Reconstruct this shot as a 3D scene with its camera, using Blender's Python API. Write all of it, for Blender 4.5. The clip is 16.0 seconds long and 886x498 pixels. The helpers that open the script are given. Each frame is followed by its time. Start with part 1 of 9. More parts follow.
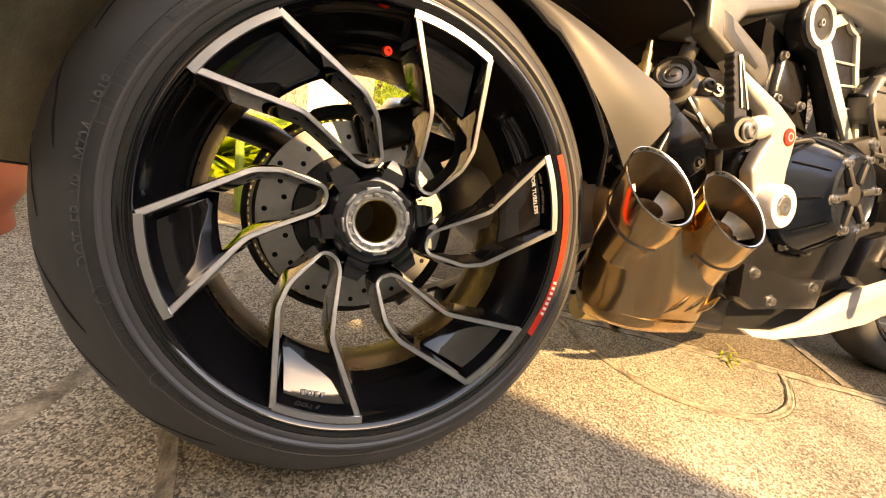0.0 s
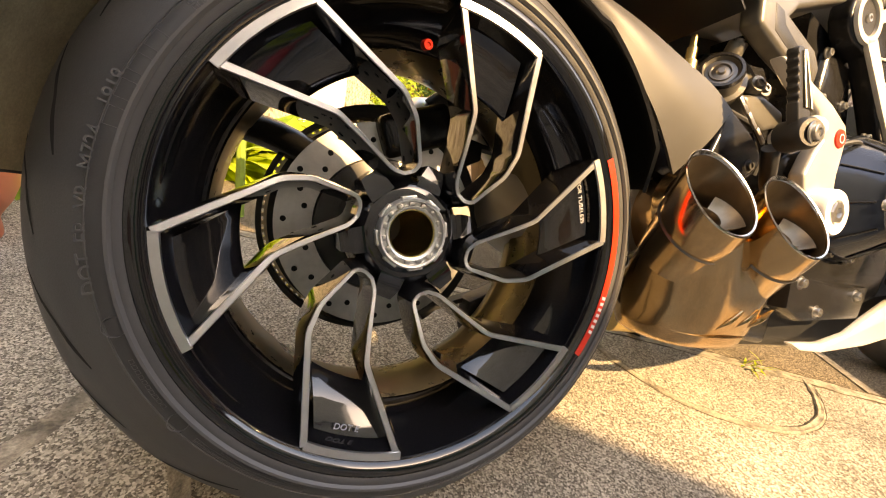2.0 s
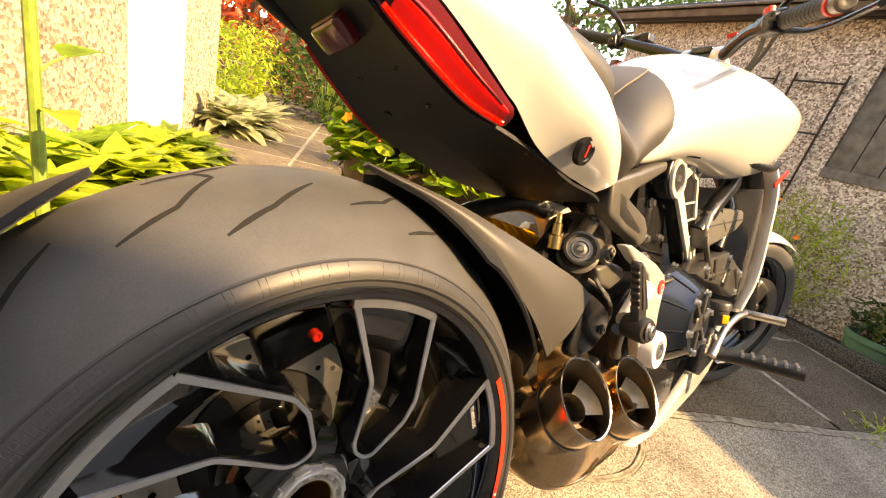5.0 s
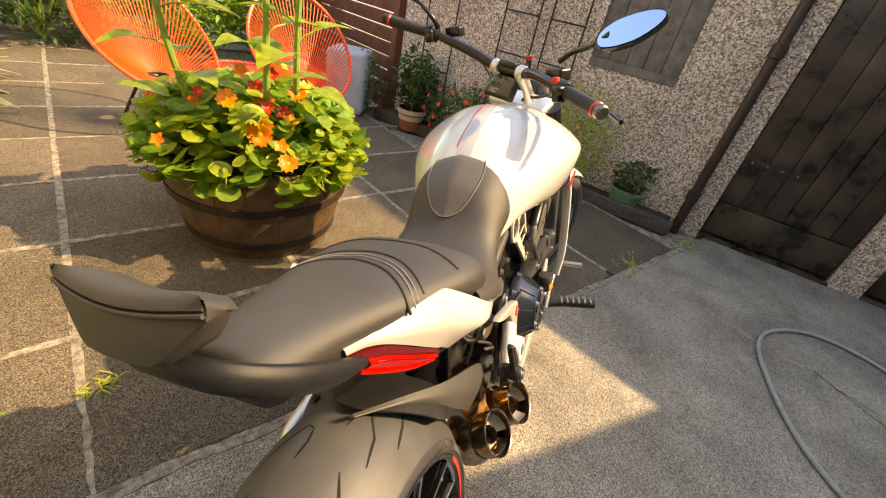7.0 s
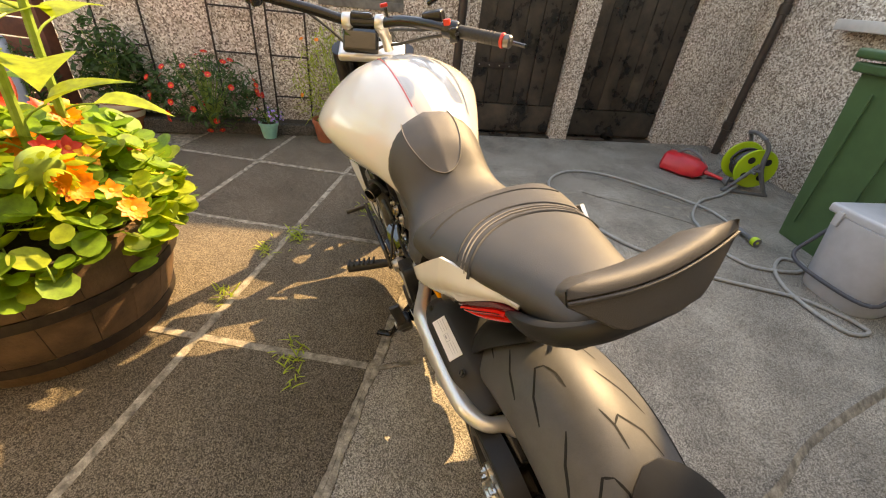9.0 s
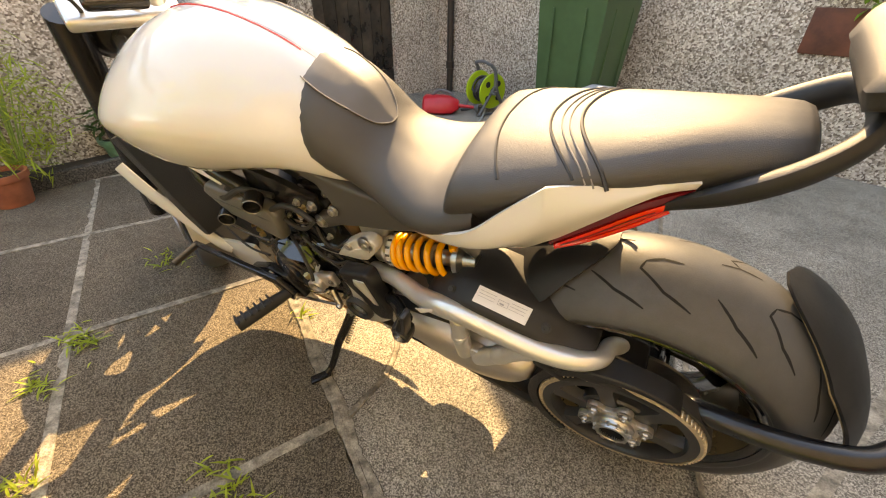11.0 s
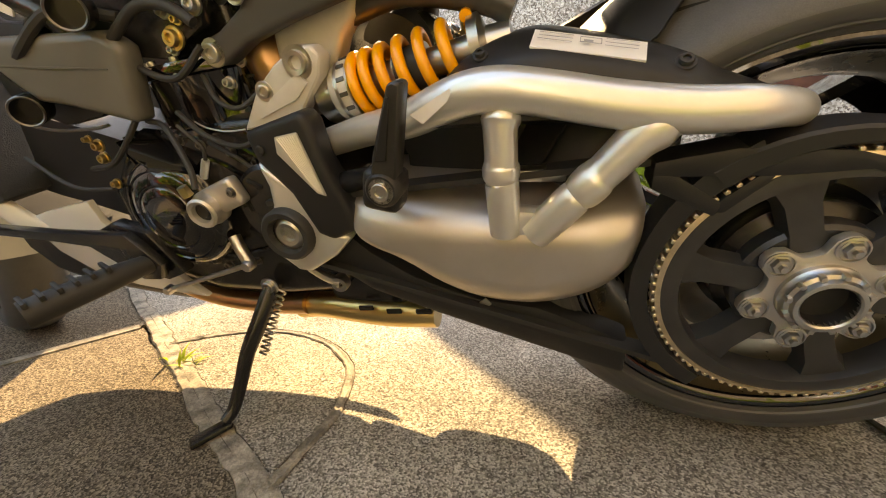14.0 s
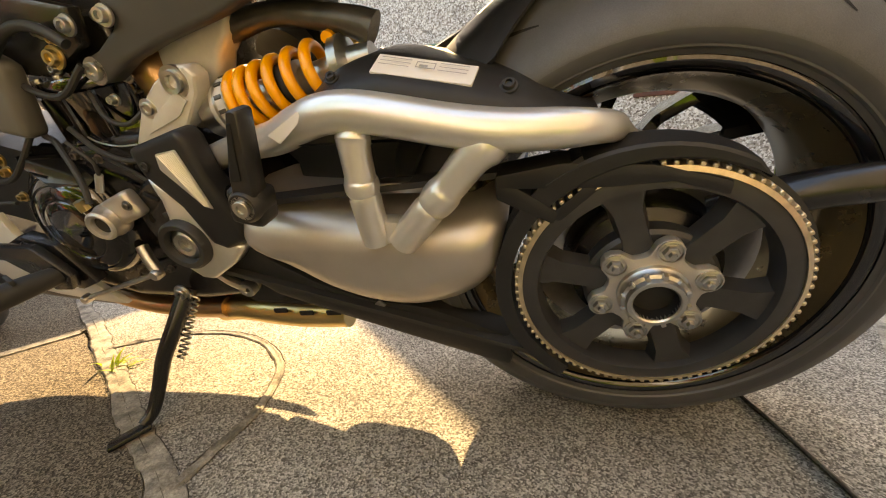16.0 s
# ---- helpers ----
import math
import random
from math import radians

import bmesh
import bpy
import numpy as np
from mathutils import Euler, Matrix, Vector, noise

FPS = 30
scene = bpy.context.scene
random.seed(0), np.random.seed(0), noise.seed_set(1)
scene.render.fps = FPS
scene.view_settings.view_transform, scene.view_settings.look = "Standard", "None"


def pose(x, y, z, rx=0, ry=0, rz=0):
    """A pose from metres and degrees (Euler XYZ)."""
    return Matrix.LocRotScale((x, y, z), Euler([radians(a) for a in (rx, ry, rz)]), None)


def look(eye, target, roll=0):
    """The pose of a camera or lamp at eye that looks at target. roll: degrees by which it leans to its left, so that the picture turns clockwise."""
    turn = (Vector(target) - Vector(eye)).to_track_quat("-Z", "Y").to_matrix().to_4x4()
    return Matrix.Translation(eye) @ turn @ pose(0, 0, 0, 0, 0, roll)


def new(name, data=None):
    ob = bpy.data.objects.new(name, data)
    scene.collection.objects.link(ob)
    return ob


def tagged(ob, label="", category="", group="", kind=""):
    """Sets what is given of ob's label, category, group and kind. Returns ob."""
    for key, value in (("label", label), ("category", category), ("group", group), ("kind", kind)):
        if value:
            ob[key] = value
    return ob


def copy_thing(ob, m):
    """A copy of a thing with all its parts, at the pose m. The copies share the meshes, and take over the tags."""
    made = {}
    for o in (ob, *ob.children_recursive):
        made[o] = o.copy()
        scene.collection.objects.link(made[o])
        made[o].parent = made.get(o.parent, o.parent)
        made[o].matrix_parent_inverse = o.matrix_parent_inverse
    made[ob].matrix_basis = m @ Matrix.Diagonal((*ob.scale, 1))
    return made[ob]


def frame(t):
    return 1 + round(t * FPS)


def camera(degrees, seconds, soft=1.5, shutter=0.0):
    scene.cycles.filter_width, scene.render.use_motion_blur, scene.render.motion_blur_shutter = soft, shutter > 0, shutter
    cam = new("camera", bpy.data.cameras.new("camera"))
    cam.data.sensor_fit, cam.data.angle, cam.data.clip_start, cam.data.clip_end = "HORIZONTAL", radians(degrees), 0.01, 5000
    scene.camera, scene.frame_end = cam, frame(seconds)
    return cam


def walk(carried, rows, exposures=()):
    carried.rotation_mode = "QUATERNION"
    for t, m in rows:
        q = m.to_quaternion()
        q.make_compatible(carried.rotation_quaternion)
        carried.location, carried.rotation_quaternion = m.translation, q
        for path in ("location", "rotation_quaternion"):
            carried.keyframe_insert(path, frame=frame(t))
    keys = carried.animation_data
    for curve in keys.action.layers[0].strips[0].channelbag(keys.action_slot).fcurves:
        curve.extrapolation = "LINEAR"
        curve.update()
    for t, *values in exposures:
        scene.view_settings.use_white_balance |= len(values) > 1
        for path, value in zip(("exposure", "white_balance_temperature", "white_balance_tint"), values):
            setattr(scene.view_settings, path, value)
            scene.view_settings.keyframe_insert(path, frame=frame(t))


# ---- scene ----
cam = camera(96.24, 16.0, soft=1.1)

PATH = [
    (0, (-0.1073, -0.3866, 0.4700), (0.2847, 0.4657, 0.1236), 12.40),
    (0.5, (-0.1081, -0.3762, 0.4710), (0.2905, 0.4733, 0.1254), 12.39),
    (1, (-0.1077, -0.3545, 0.4609), (0.2967, 0.4930, 0.1173), 12.45),
    (1.5, (-0.1206, -0.3312, 0.4592), (0.2860, 0.5167, 0.1190), 12.52),
    (2, (-0.1378, -0.3263, 0.4582), (0.2684, 0.5212, 0.1164), 12.34),
    (2.5, (-0.1395, -0.3309, 0.4598), (0.2644, 0.5141, 0.1094), 12.02),
    (3, (-0.1384, -0.3306, 0.4647), (0.2642, 0.5111, 0.1050), 11.67),
    (3.5, (-0.1431, -0.3233, 0.4746), (0.2739, 0.5100, 0.1117), 11.61),
    (4, (-0.1586, -0.3003, 0.5080), (0.3100, 0.5102, 0.1567), 12.28),
    (4.5, (-0.1694, -0.2497, 0.5732), (0.3884, 0.5129, 0.2456), 13.57),
    (5, (-0.1530, -0.1877, 0.7107), (0.5178, 0.4758, 0.3793), 16.29),
    (5.2, (-0.1430, -0.1897, 0.7860), (0.5420, 0.4427, 0.4243), 16.50),
    (7.3, (-0.2944, 0.0714, 1.1962), (0.5320, 0.2137, 0.6514), 12.04),
    (7.5, (-0.3193, 0.1255, 1.2116), (0.5124, 0.2049, 0.6622), 11.39),
    (8, (-0.2849, 0.2676, 1.1914), (0.5455, 0.1919, 0.6395), 10.74),
    (8.5, (-0.2748, 0.4014, 1.1701), (0.5268, 0.1696, 0.6189), 9.83),
    (9, (-0.3029, 0.5696, 1.1112), (0.4602, 0.2243, 0.5649), 6.87),
    (9.5, (-0.2131, 0.6717, 1.0444), (0.5081, 0.2446, 0.4990), 4.21),
    (9.7, (-0.1674, 0.7073, 1.0423), (0.5291, 0.2399, 0.4979), 3.07),
    (11.8, (0.2000, 0.8075, 0.6989), (0.4401, -0.0383, 0.2225), 0.34),
    (12, (0.2306, 0.7607, 0.6071), (0.4560, -0.1093, 0.1685), 0.06),
    (12.5, (0.2556, 0.7029, 0.4698), (0.4593, -0.2143, 0.1275), -0.58),
    (13, (0.2496, 0.6930, 0.4406), (0.4582, -0.2450, 0.1640), -1.26),
    (13.5, (0.2518, 0.6869, 0.4294), (0.4893, -0.2526, 0.1825), -1.67),
    (14, (0.2531, 0.6986, 0.4146), (0.5191, -0.2353, 0.1758), -1.83),
    (14.5, (0.2443, 0.6953, 0.4064), (0.5320, -0.2321, 0.1673), -1.81),
    (15, (0.2669, 0.6983, 0.4023), (0.5484, -0.2295, 0.1573), -1.66),
    (15.5, (0.2365, 0.7006, 0.4194), (0.4904, -0.2321, 0.1633), -1.80),
    (16, (0.1219, 0.6900, 0.4369), (0.3535, -0.2458, 0.1709), -2.83),
]
walk(cam, [(t, look(eye, target, roll)) for t, eye, target, roll in PATH], [(0, 2.66, 11800, 18), (1.5, 2.78, 10900, 16), (4.5, 2.72, 10900, 16), (5.2, 2.5, 10600, 15), (7.5, 2.05, 9600, 12), (8.5, 2.38, 9800, 12), (9.5, 2.54, 10200, 13), (12, 2.88, 9700, 12), (16, 2.94, 9500, 12)])

# light: low sun over the roofs ahead on the machine's right side
world = bpy.data.worlds.new("sky")
scene.world = world
world.use_nodes = True
wn = world.node_tree.nodes
sky = wn.new("ShaderNodeTexSky")
sky.sky_type = "NISHITA"
sky.sun_disc = False
SUN_WAY = Vector((-0.40, 1.08, -1.0)).normalized()
sky.sun_elevation = math.asin(-SUN_WAY.z)
sky.sun_rotation = math.atan2(-SUN_WAY.x, -SUN_WAY.y)
world.node_tree.links.new(sky.outputs[0], wn["Background"].inputs[0])
wn["Background"].inputs[1].default_value = 0.172
sun = new("sun", bpy.data.lights.new("sun", "SUN"))
sun.data.energy, sun.data.angle, sun.data.color = 2.3, radians(0.53), (1.0, 0.79, 0.52)
sun.matrix_world = look(Vector((0, 0, 8)) - SUN_WAY, Vector((0, 0, 8)))

# ---- materials ----
def node(nt, kind, **values):
    n = nt.nodes.new("ShaderNode" + kind)
    for key, value in values.items():
        if key in n.inputs:
            n.inputs[key].default_value = value
    return n


def material(name, colour, rough=0.5, metal=0.0, vary=0.0, scale=8.0, bump=0.0, bump_scale=60.0, second=None, coat=0.0, per_piece=0.0, fine=0.0, fine_scale=300.0, gloss=0.5):
    """A surface with variation at two scales, an optional second colour in patches, relief, and a change from piece to piece."""
    mat = bpy.data.materials.new(name)
    mat.use_nodes = True
    nt = mat.node_tree
    bsdf = nt.nodes["Principled BSDF"]
    bsdf.inputs["Roughness"].default_value = rough
    bsdf.inputs["Metallic"].default_value = metal
    bsdf.inputs["Coat Weight"].default_value = coat
    bsdf.inputs["Specular IOR Level"].default_value = gloss
    bsdf.inputs["Coat Roughness"].default_value = 0.04
    colour = (*colour, 1)
    bsdf.inputs["Base Color"].default_value = colour
    coords = nt.nodes.new("ShaderNodeTexCoord")
    last = None
    if vary or second:
        n = node(nt, "TexNoise", Scale=scale, Detail=5.0, Roughness=0.6)
        nt.links.new(coords.outputs["Object"], n.inputs["Vector"])
        mix = nt.nodes.new("ShaderNodeMix")
        mix.data_type = "RGBA"
        ramp = nt.nodes.new("ShaderNodeMapRange")
        ramp.inputs["From Min"].default_value, ramp.inputs["From Max"].default_value = 0.35, 0.68
        nt.links.new(n.outputs[0], ramp.inputs[0])
        nt.links.new(ramp.outputs[0], mix.inputs["Factor"])
        mix.inputs["A"].default_value = tuple(c * (1 - vary) for c in colour[:3]) + (1,)
        other = (*second, 1) if second else tuple(min(1, c * (1 + vary)) for c in colour[:3]) + (1,)
        mix.inputs["B"].default_value = other
        last = mix.outputs["Result"]
        rr = nt.nodes.new("ShaderNodeMapRange")
        rr.inputs["To Min"].default_value, rr.inputs["To Max"].default_value = max(0.02, rough * 0.85), min(1, rough * 1.15)
        nt.links.new(n.outputs[0], rr.inputs[0])
        nt.links.new(rr.outputs[0], bsdf.inputs["Roughness"])
    if fine:
        n = node(nt, "TexNoise", Scale=fine_scale, Detail=2.0, Roughness=0.7)
        nt.links.new(coords.outputs["Object"], n.inputs["Vector"])
        mr = nt.nodes.new("ShaderNodeMapRange")
        mr.inputs["From Min"].default_value, mr.inputs["From Max"].default_value = 0.3, 0.7
        mr.inputs["To Min"].default_value, mr.inputs["To Max"].default_value = 1 - fine, 1 + fine
        nt.links.new(n.outputs[0], mr.inputs[0])
        mul = nt.nodes.new("ShaderNodeVectorMath")
        mul.operation = "SCALE"
        if last:
            nt.links.new(last, mul.inputs[0])
        else:
            mul.inputs[0].default_value = colour[:3]
        nt.links.new(mr.outputs[0], mul.inputs["Scale"])
        last = mul.outputs[0]
    if per_piece:
        info = nt.nodes.new("ShaderNodeObjectInfo")
        mr = nt.nodes.new("ShaderNodeMapRange")
        mr.inputs["To Min"].default_value, mr.inputs["To Max"].default_value = 1 - per_piece, 1 + per_piece
        nt.links.new(info.outputs["Random"], mr.inputs[0])
        mul = nt.nodes.new("ShaderNodeVectorMath")
        mul.operation = "SCALE"
        if last:
            nt.links.new(last, mul.inputs[0])
        else:
            mul.inputs[0].default_value = colour[:3]
        nt.links.new(mr.outputs[0], mul.inputs["Scale"])
        last = mul.outputs[0]
    if last:
        nt.links.new(last, bsdf.inputs["Base Color"])
    if bump:
        n = node(nt, "TexNoise", Scale=bump_scale, Detail=4.0, Roughness=0.65)
        nt.links.new(coords.outputs["Object"], n.inputs["Vector"])
        b = node(nt, "Bump", Strength=min(1.0, bump * 2), Distance=0.004)
        nt.links.new(n.outputs[0], b.inputs["Height"])
        nt.links.new(b.outputs[0], bsdf.inputs["Normal"])
    return mat


def stone_chips(name, base, light, dark, scale=180.0, rough=0.95, bump=0.5, stain=0.25, per_piece=0.0):
    """Aggregate: small pale and dark stones in a matrix, with stains at a larger scale."""
    mat = bpy.data.materials.new(name)
    mat.use_nodes = True
    nt = mat.node_tree
    bsdf = nt.nodes["Principled BSDF"]
    bsdf.inputs["Roughness"].default_value = rough
    bsdf.inputs["Specular IOR Level"].default_value = 0.25
    coords = nt.nodes.new("ShaderNodeTexCoord")
    geo = nt.nodes.new("ShaderNodeNewGeometry")
    cells = node(nt, "TexVoronoi", Scale=scale)
    nt.links.new(geo.outputs["Position"], cells.inputs["Vector"])
    ramp = nt.nodes.new("ShaderNodeValToRGB")
    sep = nt.nodes.new("ShaderNodeSeparateColor")
    nt.links.new(cells.outputs["Color"], sep.inputs[0])
    nt.links.new(sep.outputs[0], ramp.inputs[0])
    e = ramp.color_ramp.elements
    e[0].position, e[0].color = 0.0, (*dark, 1)
    e[1].position, e[1].color = 1.0, (*light, 1)
    mid = ramp.color_ramp.elements.new(0.45)
    mid.color = (*base, 1)
    big = node(nt, "TexNoise", Scale=2.3, Detail=6.0, Roughness=0.65)
    nt.links.new(geo.outputs["Position"], big.inputs["Vector"])
    mr = nt.nodes.new("ShaderNodeMapRange")
    mr.inputs["From Min"].default_value, mr.inputs["From Max"].default_value = 0.3, 0.7
    mr.inputs["To Min"].default_value, mr.inputs["To Max"].default_value = 1 - stain, 1 + stain
    nt.links.new(big.outputs[0], mr.inputs[0])
    mul = nt.nodes.new("ShaderNodeVectorMath")
    mul.operation = "SCALE"
    nt.links.new(ramp.outputs[0], mul.inputs[0])
    nt.links.new(mr.outputs[0], mul.inputs["Scale"])
    last = mul.outputs[0]
    if per_piece:
        info = nt.nodes.new("ShaderNodeObjectInfo")
        m2 = nt.nodes.new("ShaderNodeMapRange")
        m2.inputs["To Min"].default_value, m2.inputs["To Max"].default_value = 1 - per_piece, 1 + per_piece
        nt.links.new(info.outputs["Random"], m2.inputs[0])
        mul2 = nt.nodes.new("ShaderNodeVectorMath")
        mul2.operation = "SCALE"
        nt.links.new(last, mul2.inputs[0])
        nt.links.new(m2.outputs[0], mul2.inputs["Scale"])
        last = mul2.outputs[0]
    nt.links.new(last, bsdf.inputs["Base Color"])
    b = node(nt, "Bump", Strength=bump, Distance=0.003)
    nt.links.new(cells.outputs["Distance"], b.inputs["Height"])
    nt.links.new(b.outputs[0], bsdf.inputs["Normal"])
    return mat


RUBBER = material("tyre rubber", (0.068, 0.069, 0.072), 0.50, vary=0.16, scale=14, bump=0.05, bump_scale=500, fine=0.15, fine_scale=900, gloss=0.45)
# near-black painted in place of the shade in grooves, holes and slots
SHADEBLACK = material("shade black for grooves and openings", (0.006, 0.006, 0.006), 0.9)
SIDERUBBER = material("moulded side wall rubber", (0.042, 0.042, 0.044), 0.42, vary=0.12, scale=20, bump=0.04, bump_scale=600, gloss=0.5)
LETTER = material("raised rubber lettering", (0.060, 0.060, 0.062), 0.40, gloss=0.55)
GLOSS = material("gloss black paint", (0.006, 0.006, 0.007), 0.07, coat=1.0)
BARRELBRONZE = material("dark bronze satin", (0.20, 0.165, 0.10), 0.28, metal=0.85, vary=0.06, scale=20)
MACHINED = material("machined aluminium", (0.74, 0.75, 0.77), 0.30, metal=1.0, vary=0.05, scale=40)
STEEL = material("brushed steel", (0.50, 0.49, 0.47), 0.33, metal=1.0, vary=0.1, scale=60)
CHROME = material("polished steel", (0.62, 0.60, 0.57), 0.16, metal=1.0)
DARKSTEEL = material("dark zinc steel", (0.20, 0.19, 0.18), 0.38, metal=1.0, vary=0.15, scale=50)
EXHAUST = material("heat tinted steel", (0.70, 0.50, 0.29), 0.17, metal=1.0, vary=0.1, scale=9, second=(0.54, 0.34, 0.165), fine=0.05, fine_scale=60)
HEADER = material("header pipe steel", (0.42, 0.26, 0.14), 0.32, metal=1.0, vary=0.2, scale=12)
SILVER = material("silver lacquer", (0.68, 0.675, 0.655), 0.30, metal=0.68, vary=0.04, scale=30)
BOXSILVER = material("satin metallic cover", (0.50, 0.47, 0.44), 0.40, metal=0.75, vary=0.05, scale=20)
MATBLACK = material("textured black plastic", (0.014, 0.0145, 0.016), 0.45, vary=0.15, scale=30, bump=0.08, bump_scale=900, gloss=0.35)
SATIN = material("satin black metal", (0.011, 0.011, 0.012), 0.26, vary=0.15, scale=20)
ENGINE = material("black engine casting", (0.015, 0.015, 0.016), 0.18, vary=0.2, scale=25, bump=0.05, bump_scale=300)
GREYCAST = material("grey engine casting", (0.095, 0.092, 0.088), 0.36, metal=0.6, vary=0.2, scale=30, bump=0.06, bump_scale=500)
WHITE = material("pearl white paint", (0.62, 0.61, 0.585), 0.24, vary=0.01, scale=6, coat=0.7)
SEAT = material("seat vinyl", (0.047, 0.044, 0.042), 0.50, vary=0.08, scale=18, bump=0.12, bump_scale=700)
PADGREY = material("tank pad vinyl", (0.10, 0.092, 0.086), 0.5, vary=0.06, scale=25, bump=0.1, bump_scale=700)
STITCH = material("grey thread", (0.22, 0.20, 0.18), 0.8)
PALECAST = material("pale cast alloy", (0.58, 0.565, 0.53), 0.40, metal=0.2, vary=0.06, scale=40, bump=0.03, bump_scale=600)
ALLOY = material("grey cast alloy", (0.125, 0.118, 0.105), 0.36, metal=0.45, vary=0.12, scale=35, bump=0.04, bump_scale=500)
FENDER = material("dark grey satin", (0.060, 0.058, 0.056), 0.48, vary=0.06, scale=15, bump=0.03, bump_scale=700, gloss=0.4)
DUCT = material("dark grey duct plastic", (0.118, 0.115, 0.106), 0.33, vary=0.1, scale=12, bump=0.05, bump_scale=600)
RED = material("red decal", (0.62, 0.035, 0.02), 0.35)
STRIPE = material("pale grey paint", (0.42, 0.42, 0.41), 0.24, coat=0.7)
LENSRED = material("red lamp lens", (0.62, 0.006, 0.006), 0.16, coat=0.3)
LENSDARK = material("dark red lamp lens", (0.12, 0.006, 0.008), 0.08, coat=0.8)
YELLOW = material("yellow spring paint", (0.88, 0.36, 0.012), 0.32, coat=0.4)
# pipe insides: vanes lightened for sun, bore darkened for shade, both by colour
VANE = material("sun-lightened vane steel", (0.34, 0.28, 0.21), 0.32, metal=0.7, vary=0.2, scale=40)
BORE = material("shade-darkened bore steel", (0.13, 0.105, 0.082), 0.30, metal=0.8, vary=0.2, scale=30)
# near-black that stands in for shade inside small hollows
HOLLOWSHADE = material("shade black for hollows", (0.012, 0.011, 0.010), 0.6, vary=0.3, scale=60)
DARKCAST = material("dark cast alloy", (0.034, 0.033, 0.032), 0.4, metal=0.4, vary=0.15, scale=60, bump=0.05, bump_scale=600)
PALESTEEL = material("pale brushed steel", (0.66, 0.655, 0.63), 0.38, metal=0.75, vary=0.05, scale=50)
TOOTH = material("worn brass-tinted teeth", (0.62, 0.52, 0.37), 0.38, metal=0.8, vary=0.15, scale=80)
GOLDBORE = material("gold tinted bore", (0.62, 0.47, 0.20), 0.25, metal=1.0)
GOLD = material("pale brass", (0.64, 0.49, 0.24), 0.3, metal=1.0)
RUBBERPART = material("moulded rubber", (0.02, 0.02, 0.02), 0.6, bump=0.05, bump_scale=400)
PAPER = material("printed white label", (0.72, 0.72, 0.74), 0.4, vary=0.03, scale=30)
INK = material("grey print", (0.34, 0.35, 0.40), 0.6)
GLASSBLUE = material("display glass", (0.008, 0.010, 0.014), 0.05, coat=1.0)
MIRROR = material("mirror glass", (0.36, 0.47, 0.64), 0.02, metal=1.0)
SLAB = stone_chips("weathered paving slab", (0.096, 0.078, 0.057), (0.252, 0.212, 0.158), (0.032, 0.025, 0.017), 400, bump=0.5, per_piece=0.20)
CONCRETE = stone_chips("old smooth concrete", (0.215, 0.196, 0.165), (0.50, 0.46, 0.39), (0.075, 0.066, 0.054), 400, bump=0.5, stain=0.36)
MORTAR = material("pale mortar", (0.27, 0.24, 0.192), 0.95, vary=0.55, scale=26, bump=0.6, bump_scale=120, fine=0.3, fine_scale=220)
SOIL = material("soil", (0.05, 0.038, 0.026), 0.95, vary=0.4, scale=40, bump=0.6, bump_scale=120)
PEBBLE = stone_chips("pebble dash render", (0.45, 0.375, 0.30), (0.82, 0.75, 0.66), (0.15, 0.112, 0.088), 95, bump=1.0, stain=0.14)
CREAM = stone_chips("pale pebble dash", (0.36, 0.305, 0.225), (0.52, 0.46, 0.36), (0.17, 0.135, 0.095), 62, bump=1.0, stain=0.12)
BLACKWOOD = material("black painted boards", (0.024, 0.020, 0.017), 0.28, vary=0.5, scale=5, bump=0.35, bump_scale=45, second=(0.085, 0.064, 0.045), per_piece=0.3)
GREYWOOD = material("weathered grey boards", (0.16, 0.15, 0.13), 0.8, vary=0.35, scale=14, bump=0.3, bump_scale=60)
BARREL = material("dark barrel oak", (0.130, 0.076, 0.043), 0.6, vary=0.4, scale=12, bump=0.4, bump_scale=50, per_piece=0.12)
IRON = material("rusty hoop iron", (0.045, 0.032, 0.025), 0.6, metal=0.4, vary=0.4, scale=30)
DUST = material("dusty brown plastic", (0.30, 0.245, 0.15), 0.5, vary=0.25, scale=20, second=(0.38, 0.315, 0.20), bump=0.06, bump_scale=300, fine=0.15, fine_scale=400)


# ---- building tools ----
def part(name, bm, material, parent=None, label="", smooth=40):
    """Links a bmesh as one mesh object under a thing or a part."""
    bmesh.ops.recalc_face_normals(bm, faces=bm.faces)
    mesh = bpy.data.meshes.new(name)
    bm.to_mesh(mesh)
    bm.free()
    for m in material if isinstance(material, (list, tuple)) else [material]:
        mesh.materials.append(m)
    if smooth:
        mesh.polygons.foreach_set("use_smooth", [True] * len(mesh.polygons))
        mesh.set_sharp_from_angle(angle=radians(smooth))
    ob = new(name, mesh)
    ob.parent = parent
    return tagged(ob, label)


def thing(name, label, category, group="", kind="", at=None):
    ob = new(name)
    ob.empty_display_size = 0.1
    if at is not None:
        ob.matrix_world = at
    return tagged(ob, label, category, group, kind)


def bevel(bm, size, segments=2, angle=30):
    edges = [e for e in bm.edges if len(e.link_faces) == 2 and e.calc_face_angle(0) > radians(angle)]
    if size and edges:
        bmesh.ops.bevel(bm, geom=edges, offset=size, segments=segments, profile=0.6, affect="EDGES", clamp_overlap=True)
    return bm


def box(size, m=None, round_=0.004, segments=2, bm=None):
    own = bmesh.new()
    bmesh.ops.create_cube(own, size=1, matrix=Matrix.Diagonal((*size, 1)))
    bevel(own, round_, segments)
    return join(bm, own, m)


